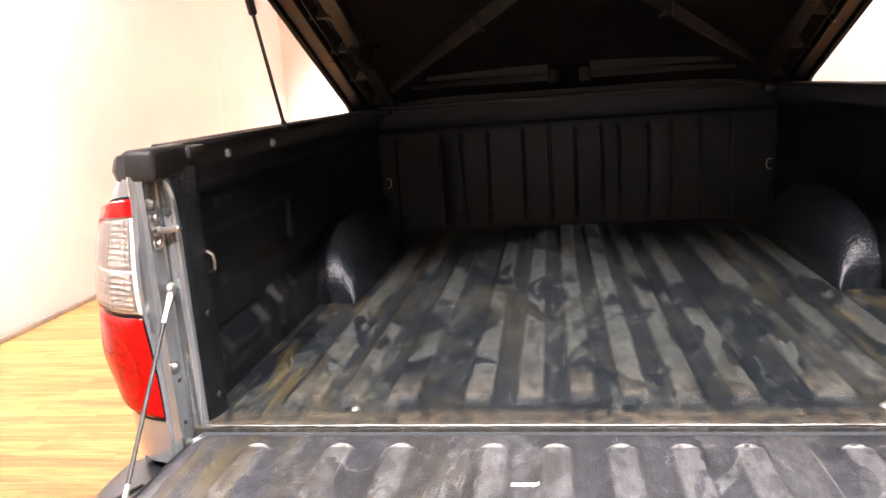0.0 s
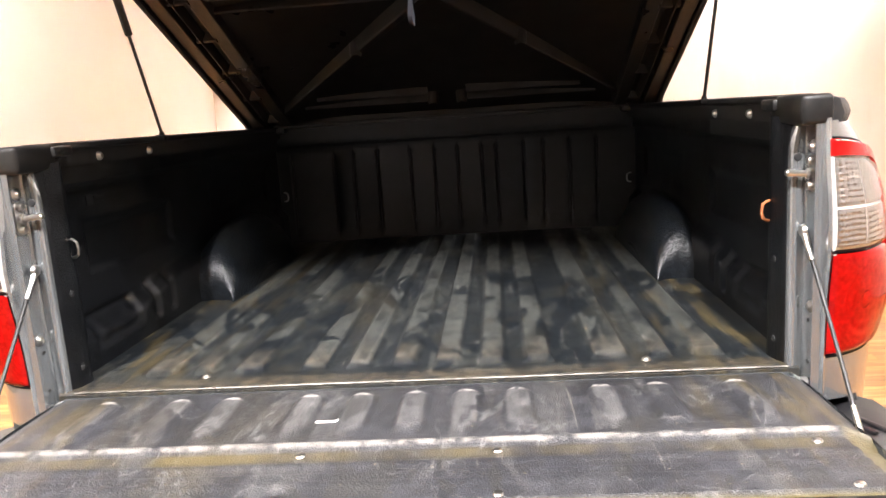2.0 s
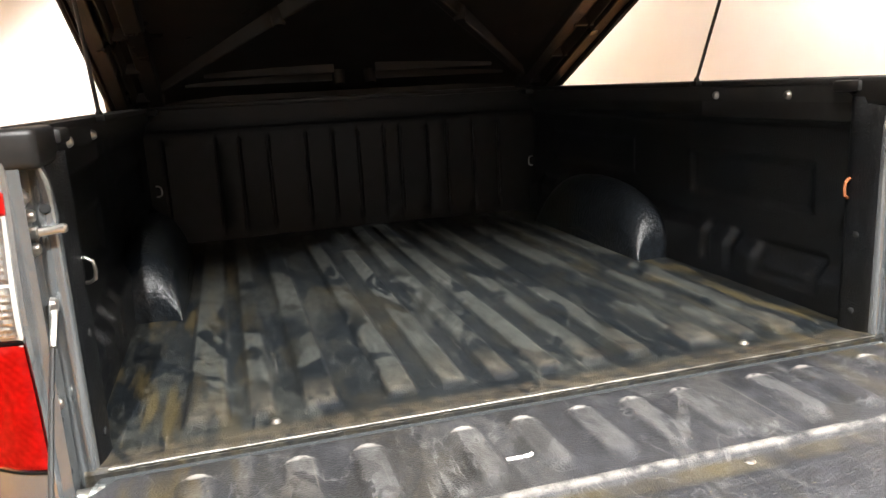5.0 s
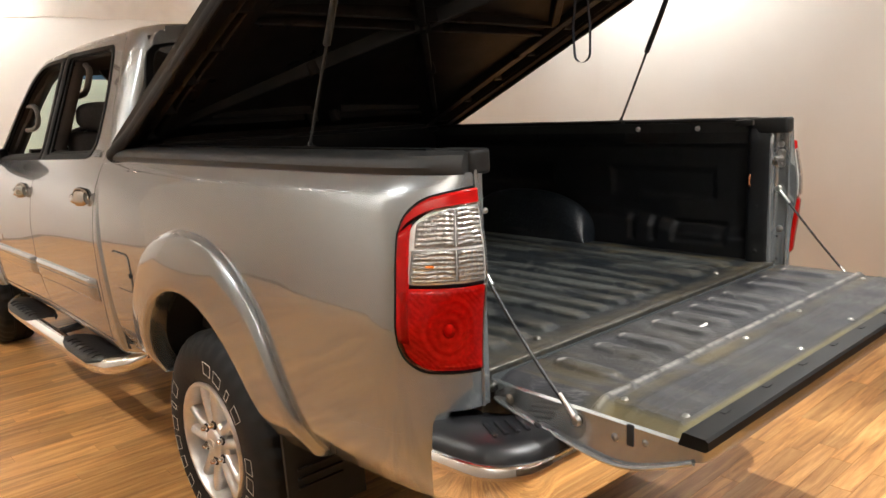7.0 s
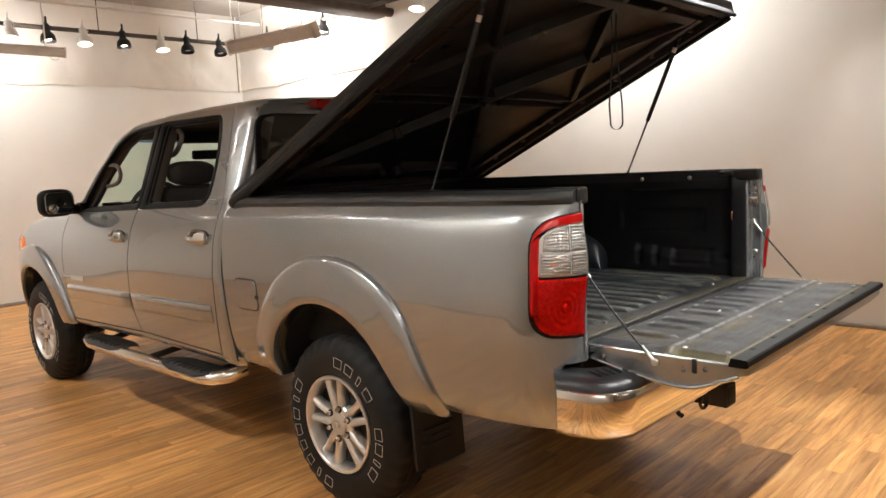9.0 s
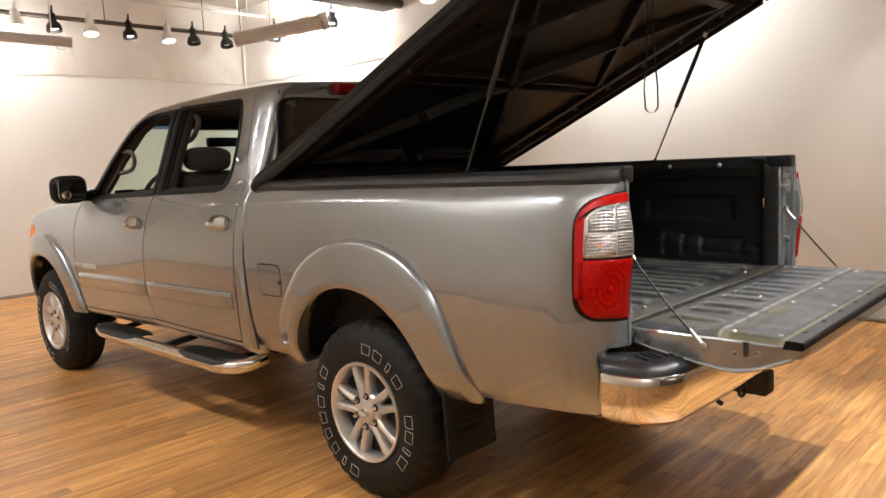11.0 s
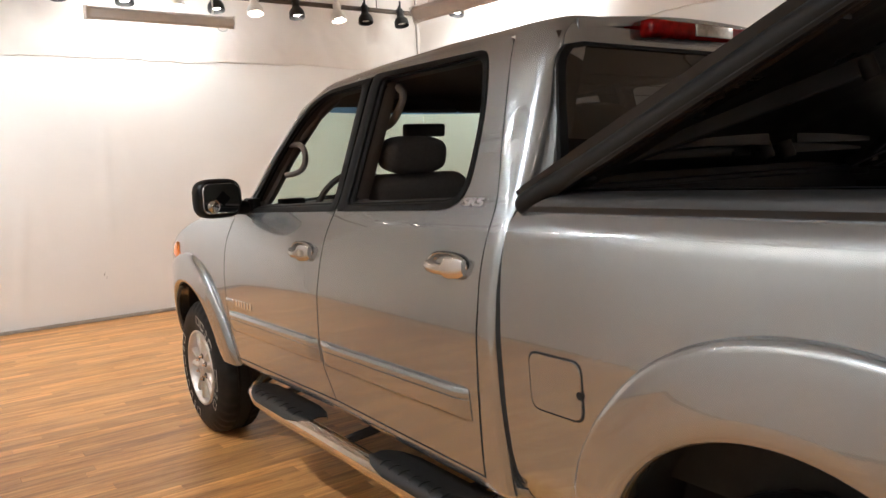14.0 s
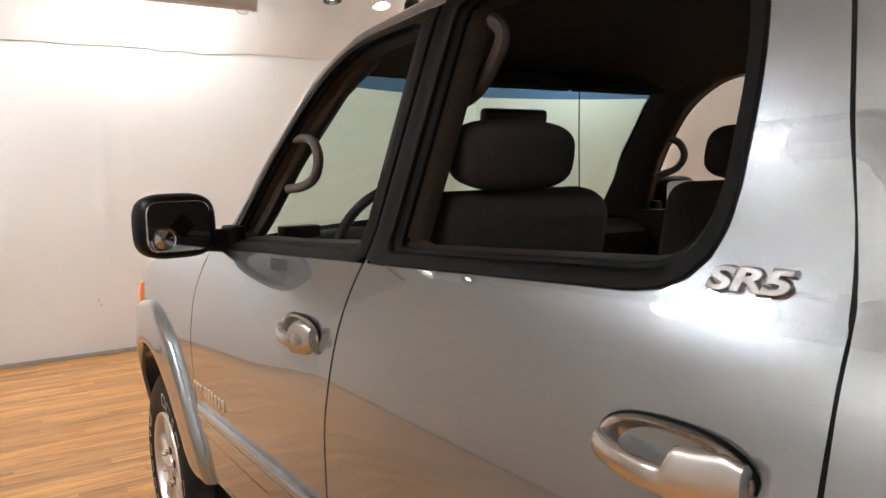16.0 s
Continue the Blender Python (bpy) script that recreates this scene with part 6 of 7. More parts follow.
for flip in (-1, 1):
    x = (TGX + 0.003) * flip
    for y, z, r in ((-0.36, 0.812, 0.007), (-0.43, 0.822, 0.006), (-0.075, 0.815, 0.010)):
        bm = BM()
        add_lathe(bm, [(0.0, 0.006), (r * 0.6, 0.006), (r, 0.003), (r * 1.3, 0.001), (r * 1.3, -0.003)], (x, y, z), 14, "x", flip)
        part("gate_bolt", bm, SMOKE, gate)
    bm = BM()
    lo, hi = sorted((x - 0.004 * flip, x + 0.0035 * flip))
    add_box(bm, lo, hi, -0.405, -0.388, 0.805, 0.850, 0.003)
    part("latch_slot", bm, WELL, gate, "dark latch slot")
    # stay cable
    top, end = Vector((0.765 * flip, 0.0, 1.130)), Vector((0.760 * flip, -0.268, 0.822))
    bm = BM()
    n = 34
    add_tube(bm, [top.lerp(end, t) + Vector((0.004 * flip * math.sin(math.pi * t), 0, -0.010 * math.sin(math.pi * t))) for t in span(0.10, 0.90, n)], [0.0036 + 0.0006 * (k % 2) for k in range(n + 1)], 8)
    cable = part("stay_cable", bm, PLASTIC, gate, "braided tailgate stay cable")
    for a, b2, nm in ((0.0, 0.16, "cable_eye"), (0.84, 1.0, "cable_end")):
        bm = BM()
        p, q = top.lerp(end, a), top.lerp(end, b2)
        add_tube(bm, [p, p.lerp(q, 0.5), q], [0.007, 0.005, 0.0045] if a == 0 else [0.0045, 0.005, 0.007], 10)
        e = p if a == 0 else q
        add_lathe(bm, [(0.0, 0.007), (0.009, 0.006), (0.012, 0.003), (0.013, -0.002)], e, 16, "x", -flip if a == 0 else flip)
        part(nm, bm, STEEL, cable, "steel cable fitting")
    # rolled lower lip of the outer skin
    bm = BM()
    lip = bent([(x, -0.03, 0.806), (x + 0.004 * flip, -0.10, 0.791), (x + 0.006 * flip, -0.20, 0.774), (x + 0.006 * flip, -0.33, 0.757), (x + 0.006 * flip, -0.40, 0.763), (x + 0.004 * flip, -0.47, 0.788), (x, -0.53, 0.815)])
    add_tube(bm, lip, 0.006, 8)
    part("gate_lip", bm, PAINT, gate, "rolled silver lower lip")
    # hinge ear
    bm = BM()
    add_tube(bm, [(0.735 * flip, -0.006, 0.826), (0.775 * flip, -0.006, 0.826)], 0.014, 12)
    part("gate_hinge", bm, STEEL, gate)

# ---- rear bumper, hitch ----
def bumper_ring(s):
    """Plan of the bumper from -1 (left end) to 1: distance across and how far back."""
    a = abs(s)
    x = 0.975 * min(1, a / 0.86) if a < 0.86 else 0.975
    y = -0.245 + 0.02 * a * a
    if a > 0.72:
        t = (a - 0.72) / 0.28
        ang = t * math.pi / 2
        x = 0.80 + 0.150 * math.sin(ang)
        y = -0.235 + 0.165 * (1 - math.cos(ang)) + 0.05 * smooth01((t - 0.7) / 0.3)
    else:
        x = 0.80 * a / 0.72
    return math.copysign(x, s), y


bm = BM()
rows = []
for s in span(-1, 1, 70):
    x, y = bumper_ring(s)
    nx, ny = (x * 0.97, y + 0.03)
    dip = 0.07 * smooth01((0.30 - abs(s)) / 0.08)
    rows.append([(x * 0.980, y + 0.016, 0.742 - dip), (x * 0.996, y + 0.003, 0.741 - dip), (x, y, 0.737 - dip), (x * 1.001, y - 0.001, 0.71 - dip * 0.5), (x * 0.998, y + 0.002, 0.65), (x * 0.988, y + 0.010, 0.60), (x * 0.965, y + 0.03, 0.575), (x * 0.93, y + 0.06, 0.572)])
add_grid(bm, rows)
bump = part("rear_bumper", bm, CHROME, truck, "chrome rear step bumper", smooth=50)
bm = BM()
rows = []
for s in span(-1, 1, 70):
    x, y = bumper_ring(s)
    dip = 0.07 * smooth01((0.30 - abs(s)) / 0.08)
    rib = 0.0
    rows.append([(x * 0.990, y + 0.008, 0.737 - dip), (x * 0.987, y + 0.010, 0.760 - dip), (x * 0.960, y + 0.034, 0.779 - dip), (x * 0.90, max(y + 0.08, min(y + 0.14, 0.02)), 0.783 - dip), (x * 0.80, max(-0.06, y + 0.15), 0.758 - dip), (x * 0.78, -0.03, 0.70 - dip)])
add_grid(bm, rows)
pad = part("step_pad", bm, GLOSSBLACK, bump, "glossy black moulded step pad", smooth=60)
for flip in (-1, 1):
    for k in range(5):
        bm = BM()
        add_box(bm, -0.006, 0.006, -0.035, 0.035, -0.004, 0.005, 0.0045, 2, pose(flip * (0.755 + 0.024 * k), -0.145 + 0.010 * k, 0.782, 0, 0, 25 * flip))
        part("grip_rib", bm, GLOSSBLACK, pad)
bm = BM()
add_box(bm, -0.045, 0.045, -0.20, 0.25, 0.455, 0.545, 0.006)
add_box(bm, -0.50, 0.50, 0.10, 0.18, 0.47, 0.55, 0.01)
hitch = part("tow_hitch", bm, CHASSIS, truck, "black square tow hitch receiver")
bm = BM()
add_box(bm, -0.036, 0.036, -0.203, -0.15, 0.466, 0.534, 0.003)
part("receiver_hole", bm, WELL, hitch)
for sx in (-0.10, 0.10):
    bm = BM()
    add_tube(bm, [(sx + 0.035 * math.cos(a), -0.13, 0.49 + 0.028 * math.sin(a)) for a in span(0, 2 * math.pi, 16)], 0.007, 8, caps=False)
    part("chain_loop", bm, CHASSIS, hitch)
bm = BM()
add_box(bm, -0.29, -0.25, -0.12, -0.06, 0.50, 0.545, 0.010)
add_tube(bm, [(-0.27, -0.09, 0.51), (-0.28, -0.11, 0.485), (-0.27, -0.12, 0.475)], 0.010, 8)
part("trailer_plug", bm, CHASSIS, truck, "black trailer wiring socket")

# ---- underside ----
bm = BM()
for s in (-1, 1):
    add_box(bm, min(s * 0.40, s * 0.50), max(s * 0.40, s * 0.50), 0.1, 5.2, 0.40, 0.55, 0.01)
add_box(bm, -0.75, 0.75, 0.05, 1.95, 0.66, 0.83, 0.02)
add_box(bm, -0.80, 0.80, 1.97, 4.10, 0.50, 0.60, 0.02)
add_box(bm, -0.55, 0.55, 4.2, 5.25, 0.45, 0.95, 0.05)
part("chassis_frame", bm, CHASSIS, truck, "dark chassis frame under the body")
bm = BM()
add_tube(bm, [(-0.75, 1.15, 0.375), (0.75, 1.15, 0.375)], 0.045, 12)
add_blob(bm, (0.05, 1.15, 0.375), (0.16, 0.15, 0.15), 2.2, 16, 10)
part("rear_axle", bm, CHASSIS, truck, "dark rear axle")
bm = BM()
add_tube(bm, [(-0.75, 4.719, 0.375), (0.75, 4.719, 0.375)], 0.04, 12)
part("front_axle", bm, CHASSIS, truck, "dark front axle")

# ---- wheels ----
def wheel(y, flip):
    cx, cz, R = 0.825, 0.380, 0.388
    w = 0.128
    c = (cx * flip, y, cz)
    hub = thing_part("wheel", truck, c, "alloy wheel with an all-terrain tyre")
    bm = BM()
    prof = [(0.205, w - 0.03), (0.222, w - 0.008), (0.235, w - 0.002), (0.262, w + 0.004), (0.300, w + 0.005), (0.330, w - 0.002), (0.352, w - 0.012), (0.366, w - 0.022), (0.378, w - 0.034)]
    seg = 144
    rows = []
    for k in range(seg):
        a = 2 * math.pi * k / seg
        lug = (k // 2) % 2
        row = []
        full = prof + [(R - 0.004, w - 0.046), (R, 0.060), (R, 0.042), (R - 0.009, 0.038), (R - 0.009, 0.032), (R, 0.028), (R, 0.005)]
        full = full + [(r, -h) for r, h in full[::-1]]
        for i, (r, h) in enumerate(full):
            if lug and abs(h) > 0.045 and r > 0.35:
                r -= 0.007
            row.append((c[0] + h * flip, y + r * math.cos(a), cz + r * math.sin(a)))
        rows.append(row)
    add_grid(bm, rows, close_v=True)
    tyre = part("tyre", bm, RUBBER, hub, "black tyre with raised white outline letters", smooth=40)
    # white outline bars where the lettering is
    for a0, a1, n in ((36, -82, 8), (150, 92, 4), (222, 170, 4)):
        for k in range(n):
            a = radians(a0 + (a1 - a0) * (k + 0.5) / n)
            da = radians((5.2, 1.8, 4.9, 5.0, 4.2, 3.9, 1.8, 5.0)[k % 8])
            bm = BM()
            r0, r1 = 0.264, 0.306
            crn = [(r0, a - da), (r1, a - da), (r1, a + da), (r0, a + da), (r0, a - da)]
            pts = []
            for (ra, aa), (rb, ab) in zip(crn, crn[1:]):
                for t in (0, 0.33, 0.66):
                    rr, an = ra + (rb - ra) * t, aa + (ab - aa) * t
                    pts.append((c[0] + (w + 0.0052) * flip, y + rr * math.cos(an) * 1.0, cz + rr * math.sin(an)))
            pts.append(pts[0])
            add_tube(bm, pts, 0.0012, 5, caps=False)
            part("letter_outline", bm, WHITELETTER, tyre)
    # rim barrel
    bm = BM()
    add_lathe(bm, [(0.214, w - 0.016), (0.219, w - 0.006), (0.216, w + 0.001), (0.206, w + 0.001), (0.200, w - 0.006), (0.192, w - 0.05), (0.186, 0.0), (0.186, -0.06)], c, 72, "x", flip)
    bmesh.ops.delete(bm, geom=[f for f in bm.faces if len(f.verts) > 4], context="FACES")
    rim = part("rim", bm, ALLOY, hub, "silver five-spoke alloy rim", smooth=40)
    # five split spokes
    bm = BM()
    for k in range(5):
        a0 = math.pi / 2 - 0.16 + 2 * math.pi * k / 5
        for sgn in (-1, 1):
            rows = []
            for j in range(9):
                t = j / 8
                r = 0.058 + (0.203 - 0.058) * t
                off = sgn * (0.019 + 0.026 * t ** 1.2)
                half = 0.0175 + 0.003 * t - 0.0035 * max(0.0, math.sin(math.pi * (t - 0.25) / 0.75))
                h = w - 0.028 + 0.012 * math.sin(math.pi * (0.25 + 0.5 * t))
                sec = []
                for q, d in ((-1.0, -0.045), (-1.0, -0.010), (-0.75, -0.002), (-0.2, 0.003), (0.2, 0.003), (0.75, -0.002), (1.0, -0.010), (1.0, -0.045)):
                    tang = off + half * q
                    yy = r * math.cos(a0) - tang * math.sin(a0)
                    zz = r * math.sin(a0) + tang * math.cos(a0)
                    sec.append((c[0] + (h + d) * flip, y + yy, cz + zz))
                rows.append(sec)
            add_grid(bm, rows)
    part("spoke", bm, ALLOY, rim, smooth=45)
    bm = BM()
    add_lathe(bm, [(0.084, w - 0.06), (0.082, w - 0.030), (0.074, w - 0.021), (0.052, w - 0.018), (0.048, w - 0.010), (0.040, w - 0.006), (0.0, w - 0.004)], c, 40, "x", flip)
    part("hub_face", bm, ALLOY, rim)
    bm = BM()
    add_tube(bm, [(c[0] + (w - 0.004) * flip, y + 0.024 * math.cos(a), cz + 0.016 * math.sin(a)) for a in span(0, 2 * math.pi, 24)], 0.0025, 6, caps=False)
    add_tube(bm, [(c[0] + (w - 0.004) * flip, y + 0.010 * math.cos(a), cz + 0.016 * math.sin(a)) for a in span(0, 2 * math.pi, 24)], 0.0025, 6, caps=False)
    part("hub_emblem", bm, STEEL, rim, "plain oval emblem")
    for k in range(6):
        a = math.pi / 2 + 0.1 + 2 * math.pi * k / 6
        bm = BM()
        add_lathe(bm, [(0.0, w + 0.004), (0.006, w + 0.003), (0.0095, w - 0.002), (0.0105, w - 0.022)], (c[0], y + 0.068 * math.cos(a), cz + 0.068 * math.sin(a)), 12, "x", flip)
        part("lug_nut", bm, CHROME, rim)
        bm = BM()
        add_lathe(bm, [(0.0, w - 0.0135), (0.0155, w - 0.0135), (0.0165, w - 0.018)], (c[0], y + 0.068 * math.cos(a), cz + 0.068 * math.sin(a)), 14, "x", flip)
        part("nut_seat", bm, CHASSIS, rim)
    # black backing disc, added so the gaps between the spokes look shaded
    bm = BM()
    add_lathe(bm, [(0.190, 0.0), (0.190, w - 0.068), (0.188, w - 0.062), (0.0, w - 0.062)], c, 40, "x", flip)
    part("spoke_shade", bm, WELL, hub, "black backing disc standing in for the shade behind the spokes")


for flip in (-1, 1):
    wheel(1.15, flip)
    wheel(4.719, flip)
    # mud flap behind the rear wheel
    bm = BM()
    rows = []
    for z in span(0.275, 0.60, 8):
        rows.append([(x, 0.690 - 0.05 * (0.6 - z) + (0.02 * smooth01((x - 0.86) / 0.08)), z) for x in [0.66 + (0.925 - 0.035 * (max(0, 0.29 - z) / 0.05) ** 2 - 0.66) * q / 8 for q in range(9)]])
    add_grid(bm, rows, flip=flip)
    r = bmesh.ops.extrude_face_region(bm, geom=bm.faces[:])
    bmesh.ops.translate(bm, verts=[v for v in r["geom"] if isinstance(v, bmesh.types.BMVert)], vec=(0, -0.012, 0))
    mf = part("mud_flap", bm, RUBBER, truck, "black rubber mud flap")
    for z in (0.37, 0.40, 0.43):
        bm = BM()
        lo, hi = sorted((0.74 * flip, 0.90 * flip))
        add_box(bm, lo, hi, 0.658, 0.668, z, z + 0.008, 0.002)
        part("flap_rib", bm, RUBBER, mf)
    # tubular side step
    bm = BM()
    path = [(0.79, 2.12, 0.445), (0.87, 2.14, 0.425), (0.935, 2.19, 0.415), (0.965, 2.29, 0.412)] + [(0.968, y, 0.412) for y in span(2.4, 3.6, 8)] + [(0.965, 3.75, 0.412), (0.945, 3.88, 0.415), (0.885, 3.97, 0.425), (0.80, 4.03, 0.44)]
    add_tube(bm, [(p[0] * flip, p[1], p[2]) for p in path], 0.040, 18)
    step = part("side_step", bm, CHROME, truck, "polished tubular side step with rubber pads", smooth=60)
    for y0, y1 in ((2.16, 2.72), (3.22, 3.88)):
        bm = BM()
        rows = []
        for k in range(13):
            t = k / 12
            yy = y0 + (y1 - y0) * t
            wid = 0.2 + 0.8 * min(1, 4 * t, 4 * (1 - t)) ** 0.5
            e = 1.0 if 0 < k < 12 else 0.97
            xc = float(np.interp(yy, [2.14, 2.19, 2.29, 3.75, 3.88], [0.87, 0.935, 0.966, 0.966, 0.945]))
            inner = [((xc - q * (0.55 + 0.45 * wid)) * flip, yy, 0.413 + h) for q, h in ((0.125, 0.020), (0.120, 0.036), (0.06, 0.0435))]
            rows.append(inner + [(xc * flip + 0.0444 * e * math.sin(a) * flip, yy, 0.413 + 0.0440 * e * math.cos(a)) for a in span(-0.35, 1.25 * wid, 9)])
        add_grid(bm, rows)
        flange(bm, 0, 0, -0.004)
        sp = part("step_pad", bm, PLASTIC, step, "black rubber step pad")
        for k in range(7):
            bm = BM()
            yy = y0 + (y1 - y0) * (0.18 + 0.64 * k / 6)
            add_tube(bm, [((0.966) * flip + 0.0455 * math.sin(a) * flip, yy, 0.413 + 0.0455 * math.cos(a)) for a in span(-0.9, 0.6, 6)], 0.003, 6)
            part("pad_rib", bm, PLASTIC, sp)
    for y in (2.3, 3.0, 3.75):
        bm = BM()
        add_tube(bm, [(0.95 * flip, y, 0.41), (0.75 * flip, y, 0.43), (0.50 * flip, y, 0.47)], 0.02, 8)
        part("step_bracket", bm, CHASSIS, step)

# ---- raised bed lid ----
HINGE, ANG = Vector((0, 1.955, 1.330)), 24.0
LID = Matrix.Translation(HINGE) @ Euler((radians(-ANG), 0, 0)).to_matrix().to_4x4()
LL, LW = 2.01, 0.892


def lid_pt(x, s, h):
    """x across, s from the hinge towards the rear, h above the rim."""
    return LID @ Vector((x, -s, h))


bm = BM()
rows = []
half = [(0.984, -0.014), (0.996, -0.011), (1.003, -0.003), (1.006, 0.008), (1.005, 0.019), (0.999, 0.030), (0.988, 0.039), (0.965, 0.047), (0.92, 0.054), (0.7, 0.072), (0.35, 0.085)]
prof = half + [(0, 0.088)] + [(-a, b) for a, b in half[::-1]]
for t in [0.0, 0.002, 0.005, 0.009, 0.014, 0.022] + [k / 30 for k in range(1, 31)]:
    s = LL * t
    e = smooth01(min(t / 0.012, (1 - t) / 0.03))
    w = LW - 0.05 * smooth01((t - 0.93) / 0.07) ** 2 + 0.020 * (1 - smooth01(t / 0.14)) - 0.018 * (1 - smooth01(t / 0.010))
    rows.append([lid_pt(w * a, s, b * (0.15 + 0.85 * e) if b > 0 else b) for a, b in prof])
vs = add_grid(bm, rows)
bm.faces.new(vs[0])
bm.faces.new(vs[-1][::-1])
lid = part("bed_lid", bm, LIDTOP, truck, "black hard bed lid propped open on gas struts", smooth=60)
# underside skin
bm = BM()
add_grid(bm, [[lid_pt(x, s, 0.028 + 0.045 * (1 - (x / LW) ** 2)) for x in span(-LW + 0.015, LW - 0.015, 12)] for s in span(0.02, LL - 0.02, 14)])
part("lid_lining", bm, LIDMAT, lid, "black moulded underside of the lid")


def bar(pts, w, h, z, name="lid_rib"):
    """A hollow-looking stiffening rib moulded into the underside."""
    a, b = Vector(pts[0]), Vector(pts[1])
    d = (b - a).normalized()
    n = Vector((-d.y, d.x))
    bm = BM()
    rows = []
    for p in (a, b):
        rows.append([lid_pt(*(p + n * q), zz) for q, zz in ((-w / 2 - 0.012, z + h), (-w / 2, z + 0.004), (-w / 2 + 0.004, z), (w / 2 - 0.004, z), (w / 2, z + 0.004), (w / 2 + 0.012, z + h))])
    vs = add_grid(bm, rows)
    bm.faces.new(vs[0])
    bm.faces.new(vs[1][::-1])
    part(name, bm, LIDMAT, lid, smooth=30)


X, E = LW - 0.012, 0.012
for p in (((-X + 0.03, 0.03), (-X + 0.03, LL - 0.03)), ((X - 0.03, 0.03), (X - 0.03, LL - 0.03)), ((-X, LL - 0.035), (X, LL - 0.035)), ((-X, 0.035), (X, 0.035))):
    bar(p, 0.05, 0.06, 0.0)
for p in (((-0.735, 0.10), (-0.735, LL - 0.12)), ((0.735, 0.10), (0.735, LL - 0.12))):
    bar(p, 0.055, 0.05, 0.016)
bar(((-0.70, LL - 0.15), (0.70, LL - 0.15)), 0.05, 0.05, 0.018)
for s0 in (1.008, 1.080):
    bar(((-0.71, s0), (0.71, s0)), 0.012, 0.05, 0.026)
for p in (((-0.62, 0.20), (-0.08, 0.20)), ((0.08, 0.20), (0.62, 0.20)), ((-0.55, 0.27), (-0.08, 0.27)), ((0.08, 0.27), (0.55, 0.27))):
    bar(p, 0.006, 0.04, 0.042)
for p in (((-0.70, 0.21), (0.70, 1.84)), ((0.70, 0.21), (-0.70, 1.84))):
    bar(p, 0.028, 0.05, 0.021)
for p in (((0.02, LL - 0.17), (0.71, 1.09)), ((-0.02, LL - 0.17), (-0.71, 1.09))):
    bar(p, 0.036, 0.05, 0.023)
for sx in (-1, 1):
    bar(((sx * 0.805, 0.06), (sx * 0.805, LL - 0.08)), 0.010, 0.03, 0.004)
    for k in range(8):
        bar(((sx * 0.752, 0.16 + 0.235 * k), (sx * 0.862, 0.16 + 0.235 * k)), 0.020, 0.03, 0.010, "lid_tab")
for x, s in ((-0.30, 0.69), (0.30, 0.69), (0, 1.04), (-0.38, 1.48), (0.38, 1.48), (-0.06, 0.24), (0.06, 0.24)):
    bm = BM()
    rings = []
    for r, h in ((0.0, 0.008), (0.018, 0.008), (0.022, 0.02), (0.024, 0.06)):
        rings.append([lid_pt(x + r * math.cos(a), s + r * math.sin(a), h) for a in span(0, 2 * math.pi, 14)[:-1]])
    add_grid(bm, rings, close_u=True)
    part("lid_boss", bm, LIDMAT, lid)
# rubber seal along the rim
bm = BM()
for sx in (-1, 1):
    add_tube(bm, [lid_pt(sx * (X + 0.006), s, -0.006) for s in span(0.02, LL - 0.04, 10)], 0.010, 8)
add_tube(bm, [lid_pt(x, LL - 0.012, -0.006) for x in span(-X, X, 8)], 0.010, 8)
part("lid_seal", bm, RUBBER, lid)
for x in (-0.02, 0.30):
    bm = BM()
    c = LID @ Vector((x, -(LL - 0.10), 0.012))
    add_box(bm, -0.022, 0.022, -0.016, 0.016, -0.004, 0.004, 0.003, 1, Matrix.Translation(c) @ Euler((radians(-ANG), 0, 0)).to_matrix().to_4x4())
    part("lid_sticker", bm, CAPGREY, lid, "small grey sticker")
for flip in (-1, 1):
    a, b = Vector((0.763 * flip, 0.668, 1.388)), lid_pt(0.763 * flip, 1.747, 0.012)
    bm = BM()
    add_tube(bm, [a, a.lerp(b, 0.45)], 0.0045, 10)
    st = part("gas_strut", bm, DASH, lid, "black gas strut")
    bm = BM()
    add_tube(bm, [a.lerp(b, 0.395), a.lerp(b, 0.40), a.lerp(b, 0.97), a.lerp(b, 0.98)], [0.006, 0.0105, 0.0105, 0.006], 12)
    part("strut_body", bm, PLASTIC, st)
    bm = BM()
    add_blob(bm, a, (0.008, 0.008, 0.010), 2, 10, 8)
    part("strut_joint", bm, PLASTIC, st)
    bm = BM()
    add_blob(bm, b, (0.012, 0.012, 0.014), 2, 10, 8)
    part("strut_joint", bm, PLASTIC, st)
    bm = BM()
    lo, hi = sorted((0.750 * flip, 0.778 * flip))
    add_box(bm, lo, hi, 0.652, 0.684, 1.372, 1.3865, 0.003)
    part("strut_mount", bm, PLASTIC, st)
    bm = BM()
    p, q = a.lerp(b, 0.90), a.lerp(b, 0.935)
    add_tube(bm, [p, q], 0.0112, 12)
    part("strut_label", bm, WHITEMETAL, st, "small white strut label")
# pull strap loop
top = lid_pt(0.018, 1.82, 0.01)
bm = BM()
pts = [(0.018, top.y + 0.012, top.z)] + [(0.018 + 0.012 * math.sin(k), top.y + 0.012 + 0.004 * k, top.z - 0.095 * k) for k in range(1, 5)]
pts += [(0.018, top.y + 0.03 * math.cos(a) + 0.0, 1.622 - 0.03 * math.sin(a)) for a in span(0.2, math.pi - 0.2, 8)]
pts += [(0.018 - 0.012 * math.sin(k), top.y - 0.012 - 0.003 * k, top.z - 0.095 * k) for k in range(4, 0, -1)] + [(0.018, top.y - 0.012, top.z)]
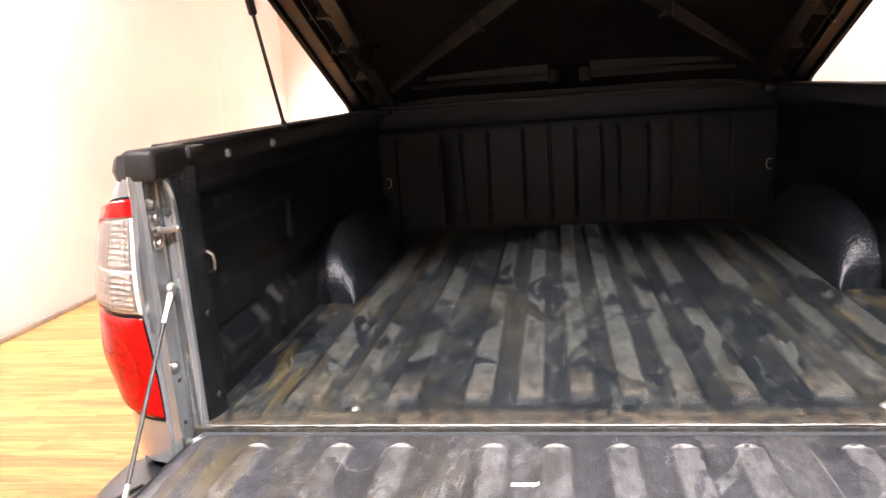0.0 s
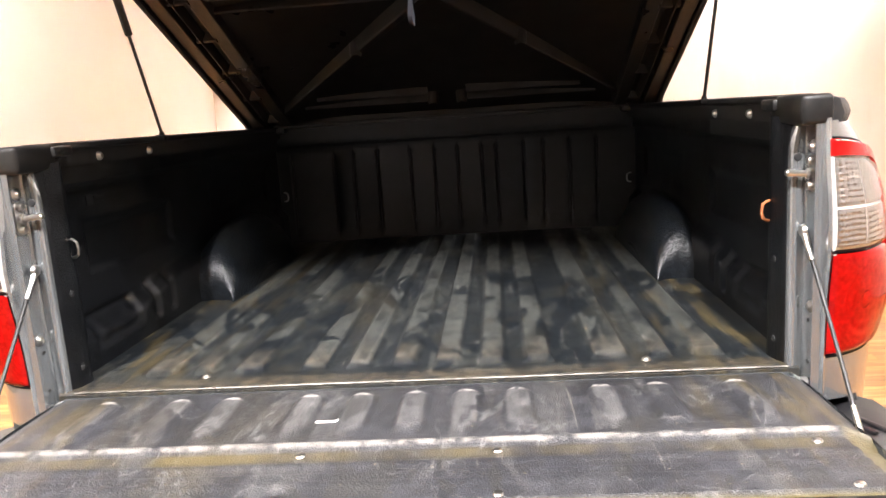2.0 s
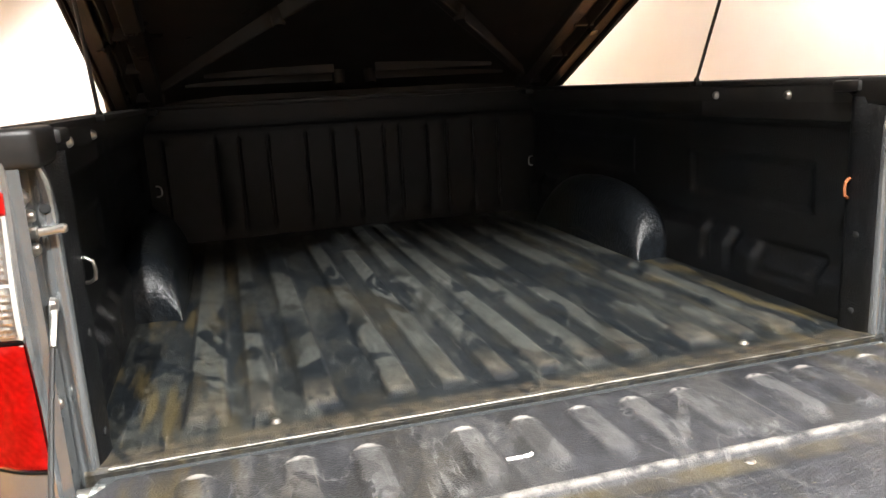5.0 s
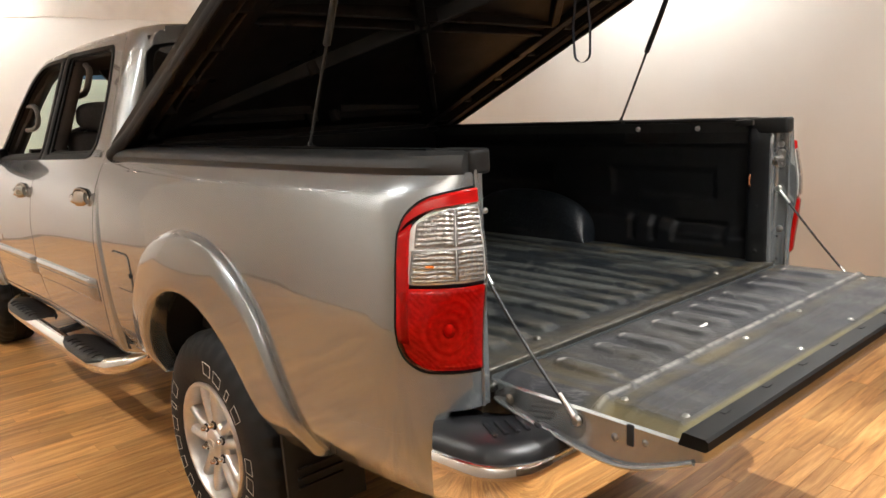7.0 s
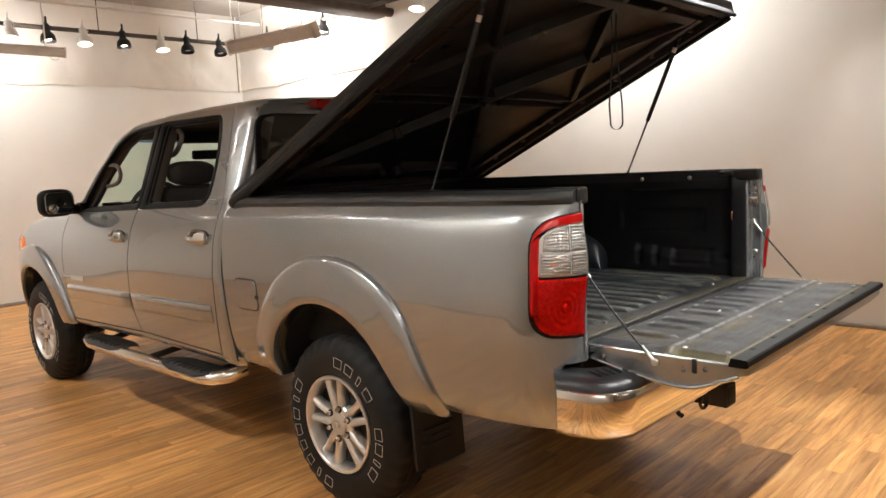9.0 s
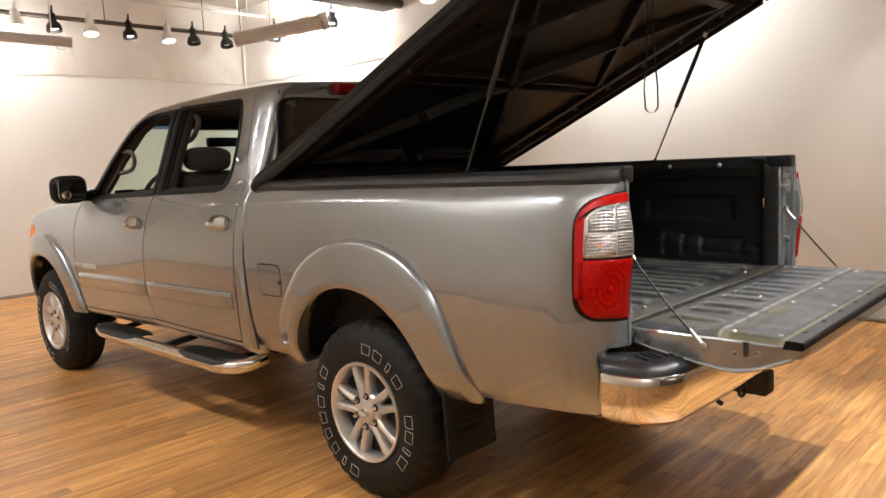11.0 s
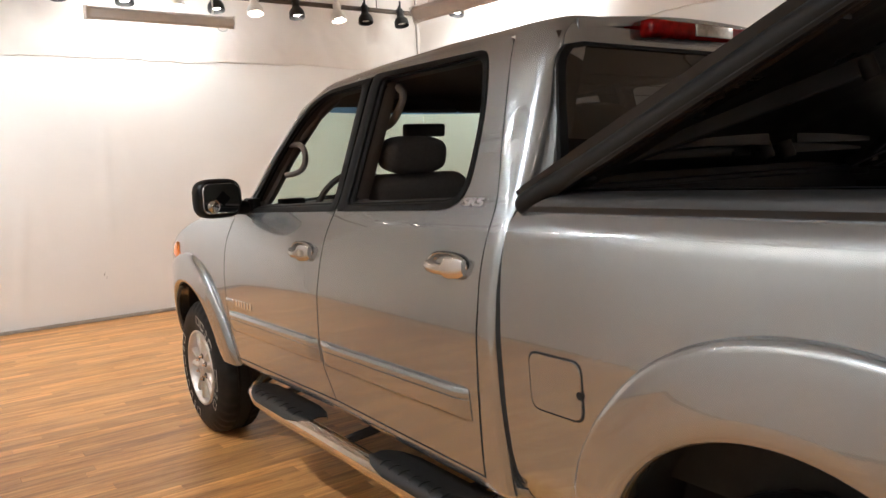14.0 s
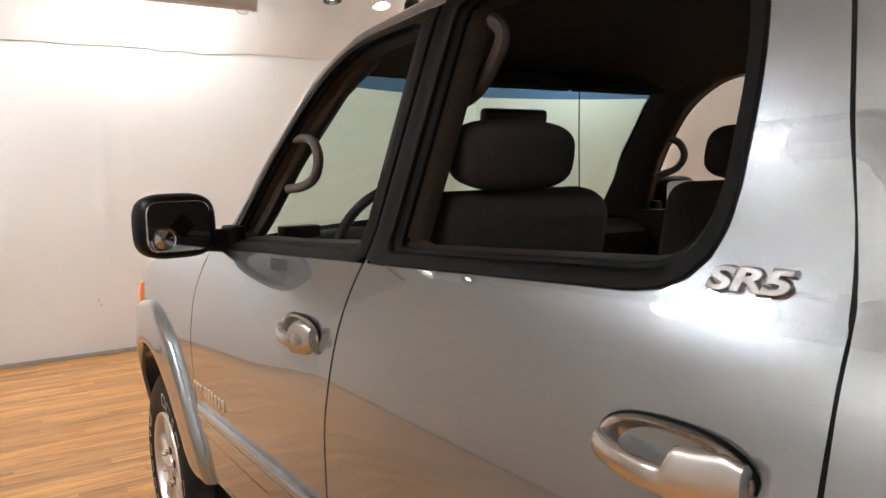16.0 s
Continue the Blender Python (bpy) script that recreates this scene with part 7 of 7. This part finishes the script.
rows = [[(x - 0.005, y, z), (x + 0.005, y, z), (x + 0.005, y + 0.0022, z), (x - 0.005, y + 0.0022, z)] for x, y, z in pts]
add_grid(bm, rows, close_u=True)
part("pull_strap", bm, STRAPMAT, lid, "black webbing pull strap hanging from the lid")

# ---- floor of laminate planks ----
bm = BM()
add_box(bm, RX0 - 0.2, RX1 + 0.2, RY0 - 0.2, RY1 + 0.2, -0.12, -0.012)
floor = tagged(part("floor", bm, WOOD_FAR, smooth=0), "warm brown laminate plank floor with a satin gloss", "floor", kind="structure")
PW = 0.083
rng = random.Random(4)


def plank_mesh(length):
    bm = BM()
    b = 0.0006
    h = [(0, 0), (length, 0), (length, PW - 0.0006), (0, PW - 0.0006)]
    hi = [(b, b), (length - b, b), (length - b, PW - 0.0006 - b), (b, PW - 0.0006 - b)]
    lo = [bm.verts.new((x, y, -0.0115)) for x, y in h]
    mid = [bm.verts.new((x, y, -b)) for x, y in h]
    top = [bm.verts.new((x, y, 0)) for x, y in hi]
    bm.faces.new(top)
    for k in range(4):
        bm.faces.new((mid[k], mid[(k + 1) % 4], top[(k + 1) % 4], top[k]))
        bm.faces.new((lo[k], lo[(k + 1) % 4], mid[(k + 1) % 4], mid[k]))
    me = bpy.data.meshes.new("plank")
    bm.to_mesh(me)
    bm.free()
    me.materials.append(WOOD)
    return me


LENGTHS = [0.60, 0.75, 0.90, 1.05, 1.20]
MESHES = [plank_mesh(v - 0.0006) for v in LENGTHS]
verts, faces, singles = [], [], 0
y = RY0
while y < RY1:
    x = RX0 - rng.random() * 0.9
    while x < RX1:
        k = rng.randrange(5)
        cx, cy = x + LENGTHS[k] / 2, y
        if singles < 300 and ((-3.3 < cx < -1.0 and 2.0 < cy < 6.2) or (-1.4 < cx < 1.5 and -1.6 < cy < -0.6)):
            ob = new("plank", MESHES[k])
            ob.parent = floor
            ob.location = (x, y, rng.uniform(-0.0004, 0.0))
            singles += 1
        else:
            n, b, L, w = len(verts), 0.0006, LENGTHS[k] - 0.0006, PW - 0.0006
            dz = rng.uniform(-0.0004, 0.0)
            x0, x1 = max(x, RX0 - 0.02), min(x + L, RX1 + 0.02)
            for ring, zz, o in (("lo", -0.0115, 0), ("mid", -b, 0), ("top", 0, b)):
                verts += [(x0 + o, y + o, zz + dz), (x1 - o, y + o, zz + dz), (x1 - o, y + w - o, zz + dz), (x0 + o, y + w - o, zz + dz)]
            faces.append((n + 8, n + 9, n + 10, n + 11))
            for q in range(4):
                r = (q + 1) % 4
                faces.append((n + 4 + q, n + 4 + r, n + 8 + r, n + 8 + q))
                faces.append((n + q, n + r, n + 4 + r, n + 4 + q))
        x += LENGTHS[k]
    y += PW
me = bpy.data.meshes.new("planks")
me.from_pydata(verts, [], faces)
me.materials.append(WOOD_FAR)
rest = new("planks", me)
rest.parent = floor
tagged(rest, "warm brown laminate planks", kind="stuff")
